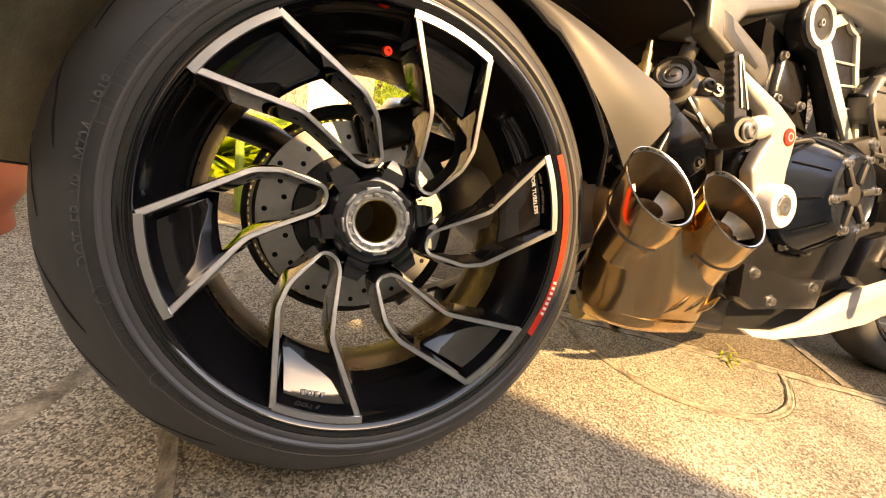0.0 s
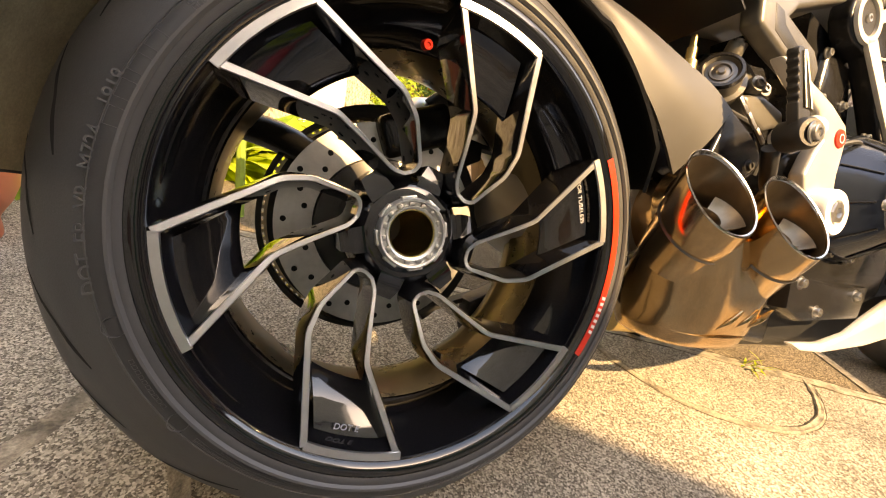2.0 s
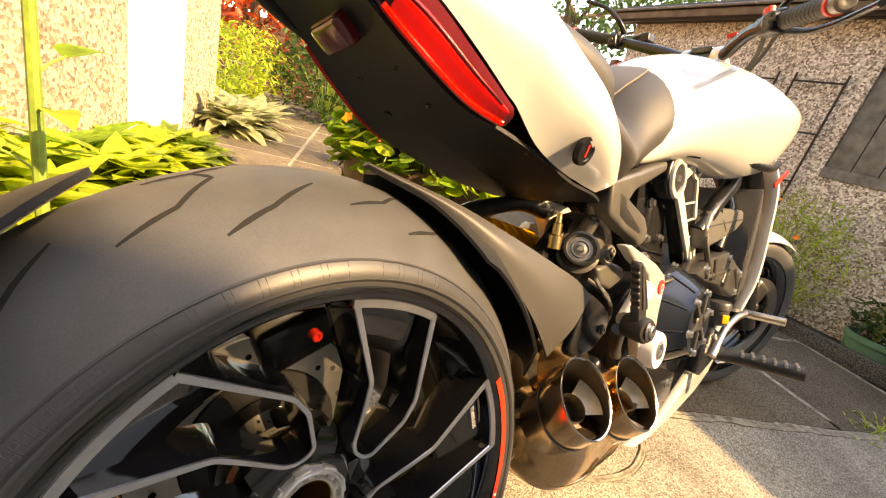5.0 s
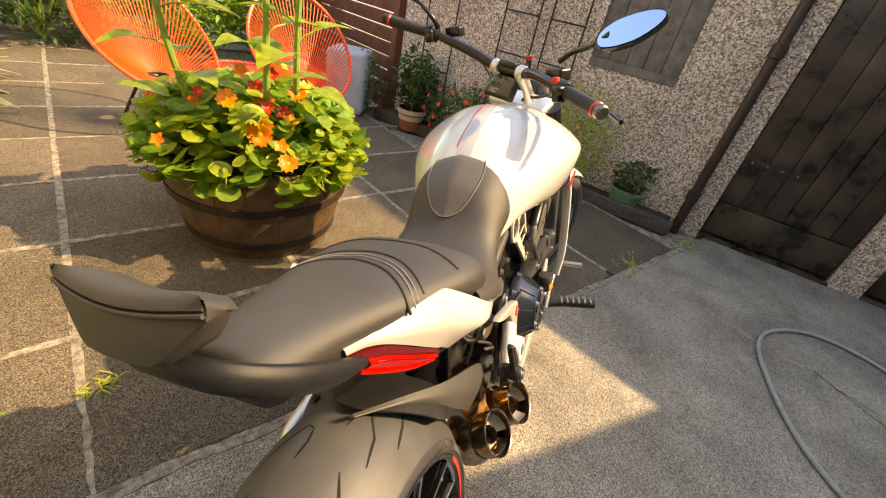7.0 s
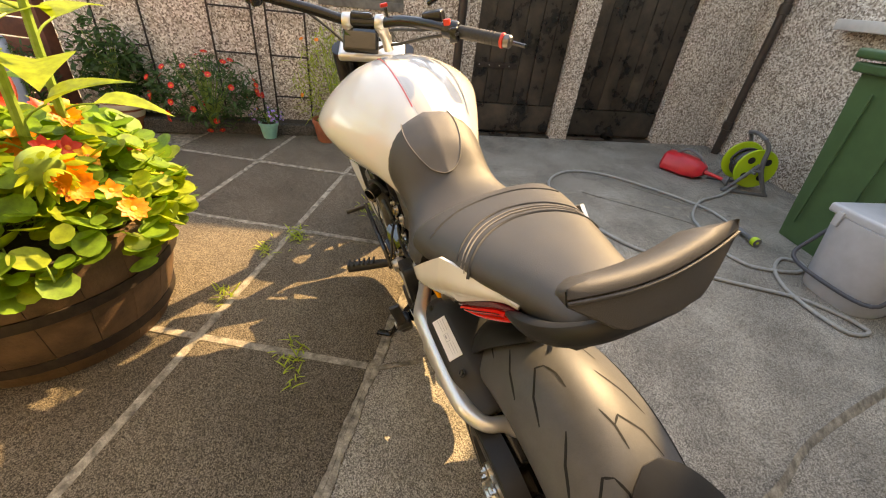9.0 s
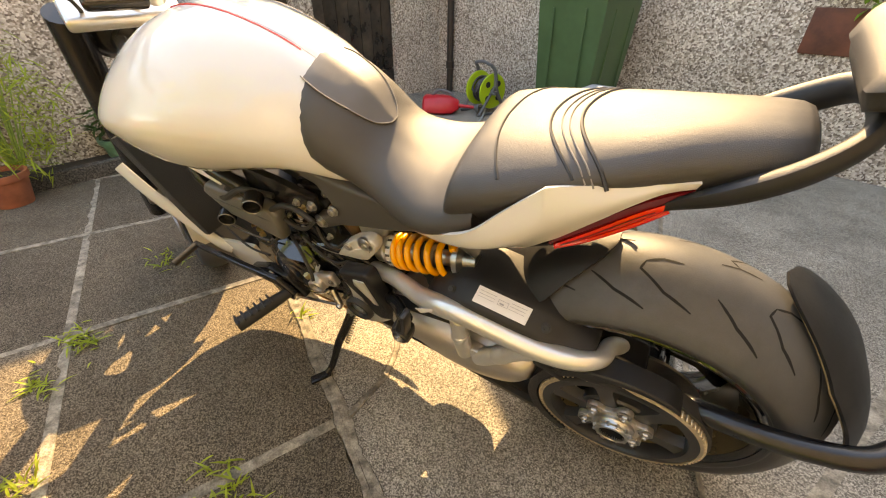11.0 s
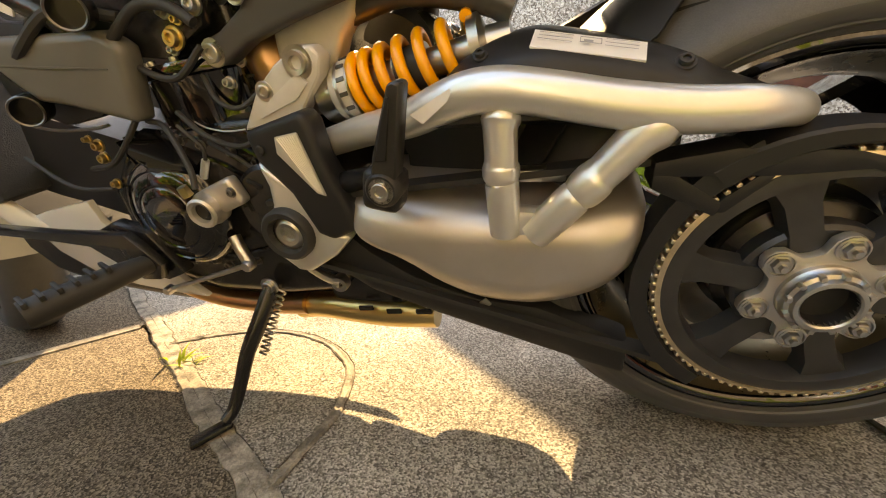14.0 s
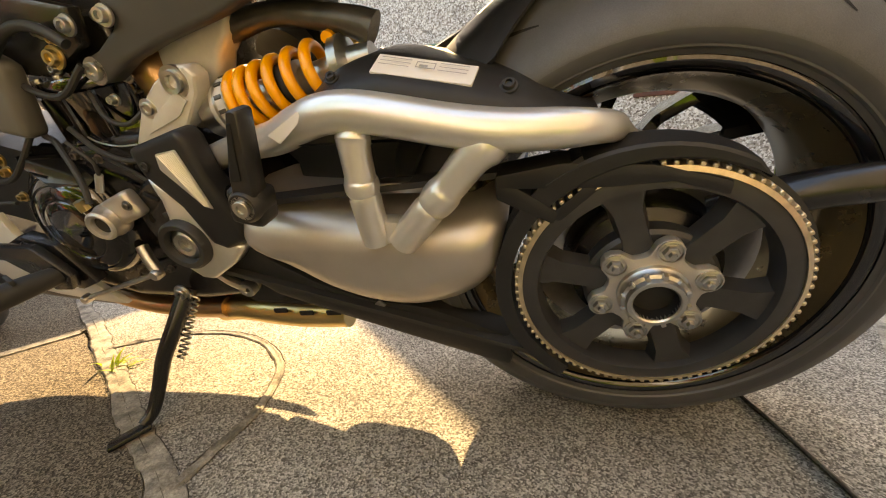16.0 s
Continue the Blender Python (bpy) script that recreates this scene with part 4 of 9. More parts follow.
# loops across the machine: half sections given from the top centre outwards and down, then mirrored
def cross(x, half):
    right = [(x, -y, z) for y, z in half]
    left = [(x, y, z) for y, z in reversed(half) if y > 1e-6]
    return right + left


tank_sections = [
    (0.500, [(0, 0.800), (0.035, 0.797), (0.060, 0.780), (0.075, 0.750), (0.080, 0.722), (0.075, 0.705), (0.04, 0.70)]),
    (0.560, [(0, 0.862), (0.045, 0.855), (0.085, 0.826), (0.103, 0.780), (0.108, 0.745), (0.098, 0.715), (0.05, 0.705)]),
    (0.640, [(0, 0.917), (0.055, 0.908), (0.112, 0.868), (0.142, 0.812), (0.145, 0.775), (0.125, 0.738), (0.06, 0.71)]),
    (0.740, [(0, 0.955), (0.065, 0.945), (0.140, 0.900), (0.185, 0.845), (0.188, 0.800), (0.150, 0.735), (0.07, 0.72)]),
    (0.840, [(0, 0.973), (0.075, 0.964), (0.158, 0.922), (0.215, 0.868), (0.225, 0.820), (0.170, 0.722), (0.08, 0.715)]),
    (0.930, [(0, 0.968), (0.080, 0.958), (0.160, 0.920), (0.222, 0.868), (0.234, 0.828), (0.185, 0.735), (0.08, 0.72)]),
    (1.010, [(0, 0.935), (0.075, 0.930), (0.150, 0.898), (0.205, 0.855), (0.218, 0.822), (0.180, 0.758), (0.08, 0.73)]),
    (1.060, [(0, 0.880), (0.06, 0.878), (0.12, 0.858), (0.165, 0.832), (0.175, 0.81), (0.15, 0.77), (0.07, 0.74)]),
]
fine = []
pts = spline([(x, *np.ravel(h)) for x, h in tank_sections], 3)
for p in pts:
    half = spline(np.reshape(p[1:], (-1, 2)), 3)
    fine.append(cross(p[0], [(max(0, y), z) for y, z in half]))
tank = part("fuel_tank", loft(fine), WHITE, bike, "pearl white fuel tank", smooth=60)


def height_at(table, x, y, upto):
    """Height of a lofted top over a point, between its sections."""
    order = sorted(table, key=lambda q: q[0])
    xs_ = [q[0] for q in order]
    k = max(1, min(len(xs_) - 1, int(np.searchsorted(xs_, x))))
    out = []
    for q in (order[k - 1], order[k]):
        half = np.array(spline(np.reshape(q[1:], (-1, 2)), 3))[:upto]
        out.append(float(np.interp(abs(y), half[:, 0], half[:, 1])))
    f = (x - xs_[k - 1]) / (xs_[k] - xs_[k - 1])
    return out[0] + (out[1] - out[0]) * max(0.0, min(1.0, f))


def on_tank(x, y):
    return height_at(pts, x, y, 14)


def on_tank_patch(outline_rows, lift=0.0025):
    return grid_skin([[(x, y, on_tank(x, y) + lift) for x, y in row] for row in outline_rows], 0.003)


rows = [[(x, y + 0.018) for y in (-0.0012, 0.0012)] for x in np.linspace(0.63, 0.93, 24)]
part("tank_stripe", on_tank_patch([[(x, y) for y in np.linspace(-0.022, 0.014, 5)] for x in np.linspace(0.60, 1.0, 30)], 0.0008), STRIPE, tank, "pale grey centre stripe")
part("tank_pinstripe", on_tank_patch(rows, 0.0016), RED, tank, "thin red pinstripe")
# the seat's front and the pad on the tank's back
seat_sections = [
    (0.612, [(0, 0.896), (0.055, 0.884), (0.090, 0.850), (0.100, 0.80), (0.07, 0.76)]),
    (0.585, [(0, 0.890), (0.062, 0.872), (0.105, 0.832), (0.120, 0.775), (0.085, 0.72)]),
    (0.530, [(0, 0.850), (0.062, 0.832), (0.100, 0.794), (0.114, 0.745), (0.09, 0.705)]),
    (0.480, [(0, 0.788), (0.055, 0.776), (0.098, 0.755), (0.118, 0.722), (0.10, 0.690)]),
    (0.420, [(0, 0.755), (0.07, 0.750), (0.120, 0.733), (0.138, 0.700), (0.115, 0.672)]),
    (0.360, [(0, 0.748), (0.08, 0.746), (0.138, 0.734), (0.155, 0.704), (0.125, 0.680)]),
    (0.305, [(0, 0.770), (0.08, 0.768), (0.142, 0.752), (0.155, 0.722), (0.125, 0.700)]),
    (0.270, [(0, 0.790), (0.08, 0.786), (0.138, 0.766), (0.150, 0.735), (0.12, 0.71)]),
]
sp = spline([(x, *np.ravel(h)) for x, h in seat_sections], 3)
loops = [cross(p[0], [(max(0, y), z) for y, z in spline(np.reshape(p[1:], (-1, 2)), 3)]) for p in sp]
seat = part("rider_seat", loft(loops), SEAT, bike, "dark grey vinyl rider seat", smooth=60)


def on_seat(x, y, table):
    return height_at(table, x, y, 10)


rows = []
for k in range(17):
    x = 0.484 + 0.124 * k / 16
    w = 0.064 * math.sqrt(max(0.02, 1 - ((x - 0.575) / 0.09) ** 2)) if x < 0.575 else 0.064 * (1 - 0.12 * ((x - 0.575) / 0.037) ** 2)
    rows.append([(x, w * s, on_seat(x, w * s, sp) + 0.003) for s in np.linspace(-1, 1, 11)])
pad = part("tank_pad", grid_skin(rows, 0.004), PADGREY, seat, "grey tank pad with pale stitching")
part("pad_seam", tube([e + Vector((0, 0, 0.0012)) for e in [r[0] for r in [[Vector(q) for q in row] for row in rows]][::-1]] + [Vector(r[-1]) + Vector((0, 0, 0.0012)) for r in rows], 0.0012, 6, 2), STITCH, pad)

pillion_sections = [
    (0.318, [(0, 0.792), (0.075, 0.788), (0.132, 0.772), (0.152, 0.752), (0.13, 0.715)]),
    (0.306, [(0, 0.822), (0.075, 0.818), (0.140, 0.800), (0.160, 0.765), (0.13, 0.715)]),
    (0.275, [(0, 0.834), (0.075, 0.830), (0.140, 0.810), (0.160, 0.778), (0.13, 0.725)]),
    (0.235, [(0, 0.842), (0.075, 0.838), (0.136, 0.818), (0.154, 0.788), (0.125, 0.745)]),
    (0.170, [(0, 0.854), (0.070, 0.849), (0.120, 0.832), (0.137, 0.808), (0.11, 0.77)]),
    (0.090, [(0, 0.868), (0.062, 0.863), (0.104, 0.848), (0.118, 0.826), (0.10, 0.79)]),
    (0.010, [(0, 0.880), (0.052, 0.875), (0.086, 0.861), (0.098, 0.842), (0.085, 0.81)]),
    (-0.060, [(0, 0.884), (0.042, 0.880), (0.068, 0.868), (0.078, 0.850), (0.07, 0.82)]),
    (-0.075, [(0, 0.872), (0.035, 0.868), (0.055, 0.860), (0.062, 0.848), (0.055, 0.83)]),
]
pp = spline([(x, *np.ravel([(y * (0.93 if x > 0.2 else 0.91 if x > 0.12 else 0.86 if x > 0.05 else 0.78), z) for y, z in h])) for x, h in pillion_sections], 3)
loops = [cross(p[0], [(max(0, y), z) for y, z in spline(np.reshape(p[1:], (-1, 2)), 3)]) for p in pp]
pillion = part("pillion_seat", loft(loops), SEAT, bike, "dark grey vinyl pillion seat with a stitched band", smooth=60)
for x0, bow, r in ((0.272, 0.035, 0.0022), (0.205, 0.075, 0.0022), (0.190, 0.075, 0.0012), (0.180, 0.075, 0.0012), (0.165, 0.075, 0.0026)):
    line = []
    for k in range(21):
        y = (-0.113 + 0.226 * k / 20) * (1.12 if x0 > 0.25 else 1.0)
        x = x0 - bow * (abs(y) / 0.128) ** 2
        line.append((x, y, on_seat(x, y, pp) + (0.0008 if r < 0.002 else 0.0002)))
    part("seat_seam", tube(line, r, 6, 2), RUBBERPART if r > 0.002 else STITCH, pillion)
# low backrest: a padded rim over a smooth shell that narrows downwards
loops, piping = [], []
for k in range(29):
    v = math.sin(math.pi * (k / 28 - 0.5))
    y = 0.006 - 0.090 * v
    f = min(1.0, 0.16 + math.sqrt(max(0.0, 1 - abs(v))) * 1.5)
    g = min(1.0, max(0.0, (1 - abs(v)) * 1.9))
    bow = 0.010 * v * v
    rim = 0.966 - 0.004 * math.cos(2.2 * v)
    rear = -0.121 + bow
    fore = rear + 0.006 + 0.042 * f
    low = rim - 0.006 - 0.034 * g
    loops.append([(rear, y, rim + 0.004), (rear + 0.004, y, rim + 0.010), (rear + 0.012 * f, y, rim + 0.012), (rear + 0.026 * f, y, rim + 0.004), (fore - 0.004 * f, y, rim - 0.012 * f), (fore, y, rim - 0.026 * f), (fore - 0.002, y, low + 0.004), (fore - 0.012 * f, y, low - 0.012 * g), (rear - 0.004 * g, y, low - 0.006 * g), (rear - 0.012 * g, y, low + 0.002), (rear - 0.009 * g, y, low + 0.012 * g), (rear + 0.0005, y, rim - 0.007), (rear + 0.003, y, rim - 0.004)])
    piping.append((rear - 0.0006, y, rim - 0.0005))
rest = part("backrest", loft(loops), SEAT, bike, "low dark grey vinyl pillion backrest", smooth=48)
part("backrest_piping", tube(piping, 0.0022, 8, 2), SEAT, rest)
rail = [(0.045, 0.078, 0.790), (-0.015, 0.080, 0.826), (-0.065, 0.074, 0.862), (-0.100, 0.050, 0.892), (-0.108, 0.0, 0.900)]
part("grab_rail", tube(rail + mirrored(rail)[-2::-1], [0.010, 0.018, 0.018, 0.016, 0.015, 0.016, 0.018, 0.018, 0.010], 12, 5, flat=0.7), MATBLACK, bike, "matt black rail under the backrest")

# white tail panels, one on each side, with the tail lamps under them
TAIL_TOP = [(0.015, 0.080, 0.832), (0.050, 0.088, 0.828), (0.083, 0.096, 0.825), (0.130, 0.114, 0.825), (0.168, 0.131, 0.8255), (0.180, 0.136, 0.820), (0.222, 0.150, 0.786), (0.266, 0.165, 0.748), (0.331, 0.154, 0.708), (0.393, 0.126, 0.668)]
TAIL_LOW = [(0.018, 0.078, 0.822), (0.045, 0.085, 0.814), (0.072, 0.097, 0.800), (0.117, 0.110, 0.764), (0.155, 0.118, 0.732), (0.169, 0.120, 0.722), (0.205, 0.119, 0.693), (0.255, 0.114, 0.675), (0.315, 0.111, 0.661), (0.365, 0.111, 0.651)]
TAIL_BULGE = [(0.0, 0), (0.002, 0), (0.006, 0), (0.012, 0), (0.016, 0), (0.018, 0), (0.022, 0), (0.022, 0), (0.014, 0), (0.004, 0)]
LAMP_TOP = [(0.018, 0.0775, 0.820), (0.070, 0.0955, 0.798), (0.117, 0.108, 0.761), (0.166, 0.1185, 0.721)]
LAMP_LOW = [(0.022, 0.066, 0.795), (0.065, 0.078, 0.760), (0.121, 0.092, 0.722), (0.168, 0.107, 0.704)]
UNDER_LOW = [(-0.010, 0.058, 0.815), (0.022, 0.064, 0.794), (0.065, 0.076, 0.759), (0.121, 0.090, 0.721), (0.168, 0.105, 0.703), (0.230, 0.112, 0.684), (0.300, 0.110, 0.662), (0.365, 0.109, 0.650), (0.402, 0.100, 0.642)]
for s in (-1, 1):
    grid = []
    for a, b, c in zip(spline(TAIL_TOP, 4), spline(TAIL_LOW, 4), spline(TAIL_BULGE, 4)):
        grid.append([(p[0], s * p[1], p[2]) for p in spline([a, (a + b) / 2 + np.array((0, c[0], 0)), b], 5)])
    panel = part("tail_panel", grid_skin(grid, 0.006), WHITE, bike, "pearl white tail panel", smooth=60)
    outer, inner = spline(LAMP_TOP, 6), spline(LAMP_LOW, 6)
    grid = [[(p[0], s * p[1], p[2]) for p in spline([a, (a + b) / 2 + np.array((0, 0.005, 0)), b], 3)] for a, b in zip(outer, inner)]
    lamp = part("tail_lamp", grid_skin(grid, 0.006), LENSDARK, bike, "long dark red tail lamp")
    strip = [[(p[0] - 0.0015, s * (p[1] + 0.0040), p[2] - 0.0032) for p in spline([a * 0.74 + b * 0.26, (a + b) / 2 + np.array((0, 0.0055, 0)), a * 0.16 + b * 0.84], 3)] for a, b in list(zip(outer, inner))[3:-1]]
    part("lamp_strip", grid_skin(strip, 0.004), LENSRED, lamp, "bright red inner lamp strip")
    part("lamp_ridge", tube([(p[0] - 0.0015, s * (p[1] + 0.0090), p[2] - 0.0040) for p in [0.62 * a + 0.38 * b for a, b in zip(outer, inner)][4:-2]], 0.0009, 6, 1), LENSDARK, lamp)
    part("lamp_lip", tube([(p[0], s * (p[1] + 0.0055), p[2] - 0.0015) for p in inner[2:-1]], 0.0036, 8, 1), LENSRED, lamp)
    # dark flat under-tail between the lamps
    grid = []
    for k, p in enumerate(spline(UNDER_LOW, 4)):
        rise = 0.014 * max(0.0, min(1.0, (0.22 - p[0]) / 0.12))
        grid.append([(p[0], s * p[1] * u, p[2] + rise * (1 - u * u) - 0.004 * (1 - u)) for u in (1.0, 0.93, 0.7, 0.35, 0.0)])
    part("under_tail", grid_skin(grid, 0.004), MATBLACK, bike, "matt black under-tail panel")
    for x, y in ((0.125, 0.040), (0.085, 0.036), (0.300, 0.100), (0.220, 0.104)):
        q = min(spline(UNDER_LOW, 8), key=lambda e: abs(e[0] - x))
        rise = 0.014 * max(0.0, min(1.0, (0.22 - x) / 0.12))
        u = y / q[1]
        part("tail_screw", bolt((x, s * y, q[2] + rise * (1 - u * u) - 0.004 * (1 - u) - 0.001), (-0.3, 0, -0.95), 0.0055, 0.003), SATIN, bike)
lock = part("seat_lock", lathe([(0.0, 0.002), (0.011, 0.002), (0.012, 0.0035), (0.0165, 0.003), (0.0175, 0.0), (0.0175, -0.004)], turned((0.262, -0.1465, 0.692), (0.05, -1, -0.35)), 32), SATIN, bike, "round seat lock with red mark")
part("lock_mark", box((0.003, 0.014, 0.0012), turned((0.262, -0.1490, 0.6913), (0.05, -1, -0.35)), 0), RED, lock)
# plate light on the under-tail
LIGHT = Matrix.Translation((0.040, 0.010, 0.782)) @ pose(0, 0, 0, 0, 40)
lamp = part("plate_lamp", box((0.030, 0.056, 0.026), LIGHT, 0.007, 3), LENSDARK, bike, "small red brown reflector lamp")
part("lamp_glass", box((0.004, 0.046, 0.018), LIGHT @ Matrix.Translation((-0.0145, 0, 0)), 0.0015), material("reflector glass", (0.30, 0.13, 0.08), 0.25, coat=0.4), lamp)

# rear mudguard over the tyre's front, bronze grey outside and black inside
rows = []
for k in range(25):
    a = 76 - 62 * k / 24
    w = 0.112 * min(1.0, math.sqrt(k / 9 + 0.02)) * (1 if k < 20 else 1 - 0.06 * (k - 20))
    rows.append([on_wheel(0.336 + 0.006 * k / 24 - 0.045 * abs(s) ** 3.2 * min(1, k / 8), a, w * s) for s in np.linspace(-1, 1, 13)])
part("rear_mudguard", grid_skin(rows, 0.004), MATBLACK, bike, "matt black rear mudguard", smooth=60)


# ---- mudguard side, exhaust and right-hand engine side ----
inner = [(0.060, -0.016, 0.653), (0.135, -0.060, 0.612), (0.195, -0.094, 0.560), (0.250, -0.104, 0.500), (0.285, -0.103, 0.460), (0.316, -0.098, 0.422)]
outer = [(0.066, -0.020, 0.657), (0.150, -0.062, 0.624), (0.225, -0.090, 0.588), (0.300, -0.104, 0.553), (0.345, -0.112, 0.531), (0.379, -0.118, 0.506)]
grid = []
for a, b in zip(spline(inner, 5), spline(outer, 5)):
    m = (a + b) / 2 + np.array((0.0, -0.007, 0.0))
    grid.append([tuple(p) for p in spline([a, m, b], 5)])
part("mudguard_side", grid_skin(grid, 0.005), FENDER, bike, "dark grey satin mudguard side panel", smooth=60)
part("mudguard_flap", plate(smooth_loop([(0.374, 0.510), (0.411, 0.496), (0.440, 0.478), (0.456, 0.460), (0.446, 0.438), (0.410, 0.418), (0.372, 0.416), (0.345, 0.424), (0.352, 0.450), (0.366, 0.480)], 3), -0.1155, -0.100, 0.005, segments=3), SATIN, bike, "satin black mudguard flap")
part("flap_screw", bolt((0.432, -0.1160, 0.446), (0, -1, 0), 0.006, 0.004), RUBBERPART, bike)

# collector box and twin tail pipes
def foot(cx, cy, z, rx, ry, waist=0.0, power=3.0, n=36):
    """A level rounded loop, drawn in at its middle where the two necks part."""
    out = []
    for k in range(n):
        a = 2 * math.pi * k / n
        c, s = math.cos(a), math.sin(a)
        u = math.copysign(abs(c) ** (2 / power), c)
        w = ry * (1 - waist * math.exp(-(u / 0.3) ** 2))
        out.append((cx + rx * u, cy + w * math.copysign(abs(s) ** (2 / power), s), z + 0.05 * (0.345 - (cx + rx * u)) * (1 if z < 0.26 else 0)))
    return out


collector = part("collector_box", loft([foot(*q) for q in ((0.425, -0.070, 0.204, 0.066, 0.044), (0.420, -0.066, 0.206, 0.078, 0.054), (0.414, -0.064, 0.214, 0.086, 0.061), (0.410, -0.067, 0.231, 0.088, 0.068), (0.406, -0.074, 0.256, 0.086, 0.074), (0.400, -0.085, 0.282, 0.085, 0.075, 0.06), (0.392, -0.102, 0.308, 0.090, 0.068, 0.14), (0.384, -0.120, 0.330, 0.095, 0.059, 0.28), (0.376, -0.134, 0.348, 0.098, 0.051, 0.42))]), EXHAUST, bike, "polished heat-tinted exhaust collector", smooth=60)
part("silencer_drum", lathe([(0.0, -0.055), (0.055, -0.055), (0.064, -0.046), (0.066, 0.05), (0.058, 0.06), (0.0, 0.06)], turned((0.408, -0.030, 0.372), (0.25, 1, -0.2)), 36), EXHAUST, bike, "tinted silencer drum behind the necks")
for k in range(3):
    x = 0.392 + 0.032 * k
    part("pressed_rib", tube([(x + 0.014, -0.1510, 0.262), (x + 0.003, -0.1440, 0.248), (x - 0.010, -0.1370, 0.236)], [0.0015, 0.0045, 0.0015], 8, 4), EXHAUST, collector)
part("collector_seam", tube([(0.326, -0.080, 0.232), (0.336, -0.112, 0.228), (0.37, -0.129, 0.224), (0.42, -0.1325, 0.221), (0.47, -0.122, 0.219), (0.492, -0.09, 0.221)], 0.002, 8, 4), EXHAUST, collector)
PIPE_WAY = Vector((-0.28, -0.64, 0.74)).normalized()
CUT = Vector((-0.06, -0.90, 0.42)).normalized()  # the slash-cut mouths face outwards and up


def slashed(profile, mouth, steps=48):
    """A pipe turned about its way, its upper end cut along a slanting plane."""
    axis = turned(mouth, PIPE_WAY)
    local = axis.to_3x3().inverted() @ CUT
    bm = lathe(profile, None, steps)
    for v in bm.verts:
        f = max(0.0, min(1.0, 1 + v.co.z / 0.110))
        v.co.z += -(local.x * v.co.x + local.y * v.co.y) / local.z * f
    bmesh.ops.transform(bm, matrix=axis, verts=bm.verts)
    return bm


for mouth in (Vector((0.303, -0.168, 0.397)), Vector((0.411, -0.187, 0.381))):
    pipe = part("tail_pipe", slashed([(0.0430, -0.105), (0.0450, -0.054), (0.0460, -0.052), (0.0466, -0.03), (0.0468, -0.004), (0.0468, 0.0)], mouth), EXHAUST, bike, "polished steel slash-cut tail pipe")
    part("pipe_rim", slashed([(0.0468, -0.0008), (0.0472, 0.0006), (0.0462, 0.0018), (0.0444, 0.0010), (0.0436, -0.002)], mouth), CHROME, pipe)
    part("pipe_lining", slashed([(0.0438, -0.002), (0.0432, -0.03), (0.0426, -0.060), (0.0420, -0.085), (0.0, -0.085)], mouth, 40), BORE, pipe, "brown pipe lining darkened as in shade")
    part("pipe_band", slashed([(0.0455, -0.0550), (0.0470, -0.0540), (0.0470, -0.0522), (0.0462, -0.0512)], mouth), DARKSTEEL, pipe)
    axis = turned(mouth, PIPE_WAY) @ Matrix.Translation((0, 0, -0.052))
    # black disc stands in for the shade deep in the pipe
    part("pipe_depth", lathe([(0.0, 0.0), (0.0424, 0.0)], axis @ Matrix.Translation((0, 0, -0.010)), 32), SHADEBLACK, pipe)
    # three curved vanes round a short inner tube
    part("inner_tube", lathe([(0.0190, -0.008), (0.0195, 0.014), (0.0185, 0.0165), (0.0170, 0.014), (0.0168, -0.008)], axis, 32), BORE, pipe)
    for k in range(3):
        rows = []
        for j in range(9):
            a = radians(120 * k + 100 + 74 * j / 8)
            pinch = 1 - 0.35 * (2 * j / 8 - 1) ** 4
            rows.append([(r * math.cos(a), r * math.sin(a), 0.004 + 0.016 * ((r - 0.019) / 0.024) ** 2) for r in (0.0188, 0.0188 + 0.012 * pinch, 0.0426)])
        part("pipe_vane", grid_skin(rows, 0.0015, None, axis), VANE, pipe, "brown exhaust vane lightened as in sun")
part("header_pipe", tube([(0.99, 0.0, 0.36), (1.00, 0.06, 0.30), (0.965, 0.080, 0.245), (0.915, 0.078, 0.211), (0.847, 0.076, 0.190), (0.778, 0.076, 0.184), (0.715, 0.080, 0.188), (0.657, 0.085, 0.197)], 0.019, 14, 6), HEADER, bike, "bronze-tinted header pipe")
shield = part("heat_shield", tube([(0.681, 0.075, 0.182), (0.633, 0.075, 0.191), (0.568, 0.075, 0.188), (0.506, 0.075, 0.187), (0.428, 0.075, 0.190)], [0.022, 0.024, 0.026, 0.027, 0.024], 14, 4), GOLD, bike, "slotted golden heat shield")
for at in ((0.540, 0.100, 0.209), (0.492, 0.100, 0.207), (0.442, 0.100, 0.211)):
    part("shield_slot", box((0.026, 0.004, 0.009), Matrix.Translation(at) @ pose(0, 0, 0, 0, 6), 0.002), SHADEBLACK, shield)

# engine
part("crankcase", plate([(0.535, 0.30), (0.56, 0.25), (0.66, 0.235), (0.80, 0.235), (0.90, 0.262), (0.935, 0.33), (0.93, 0.42), (0.87, 0.48), (0.76, 0.515), (0.62, 0.52), (0.545, 0.48), (0.525, 0.39)], -0.105, 0.115, 0.018, segments=3), ENGINE, bike, "black engine crankcase")
rear_cyl = part("rear_cylinder", loft([[(x0 + dx, y, z0 + dz) for dx, y, dz in ((-w, -0.075, 0.02), (-w, 0.075, 0.02), (w, 0.075, -0.02), (w, -0.075, -0.02))] for x0, z0, w in ((0.695, 0.49, 0.075), (0.685, 0.525, 0.075), (0.685, 0.525, 0.085), (0.68, 0.56, 0.085), (0.68, 0.56, 0.075), (0.67, 0.62, 0.075), (0.66, 0.68, 0.065))]), ENGINE, bike, "black rear engine cylinder")
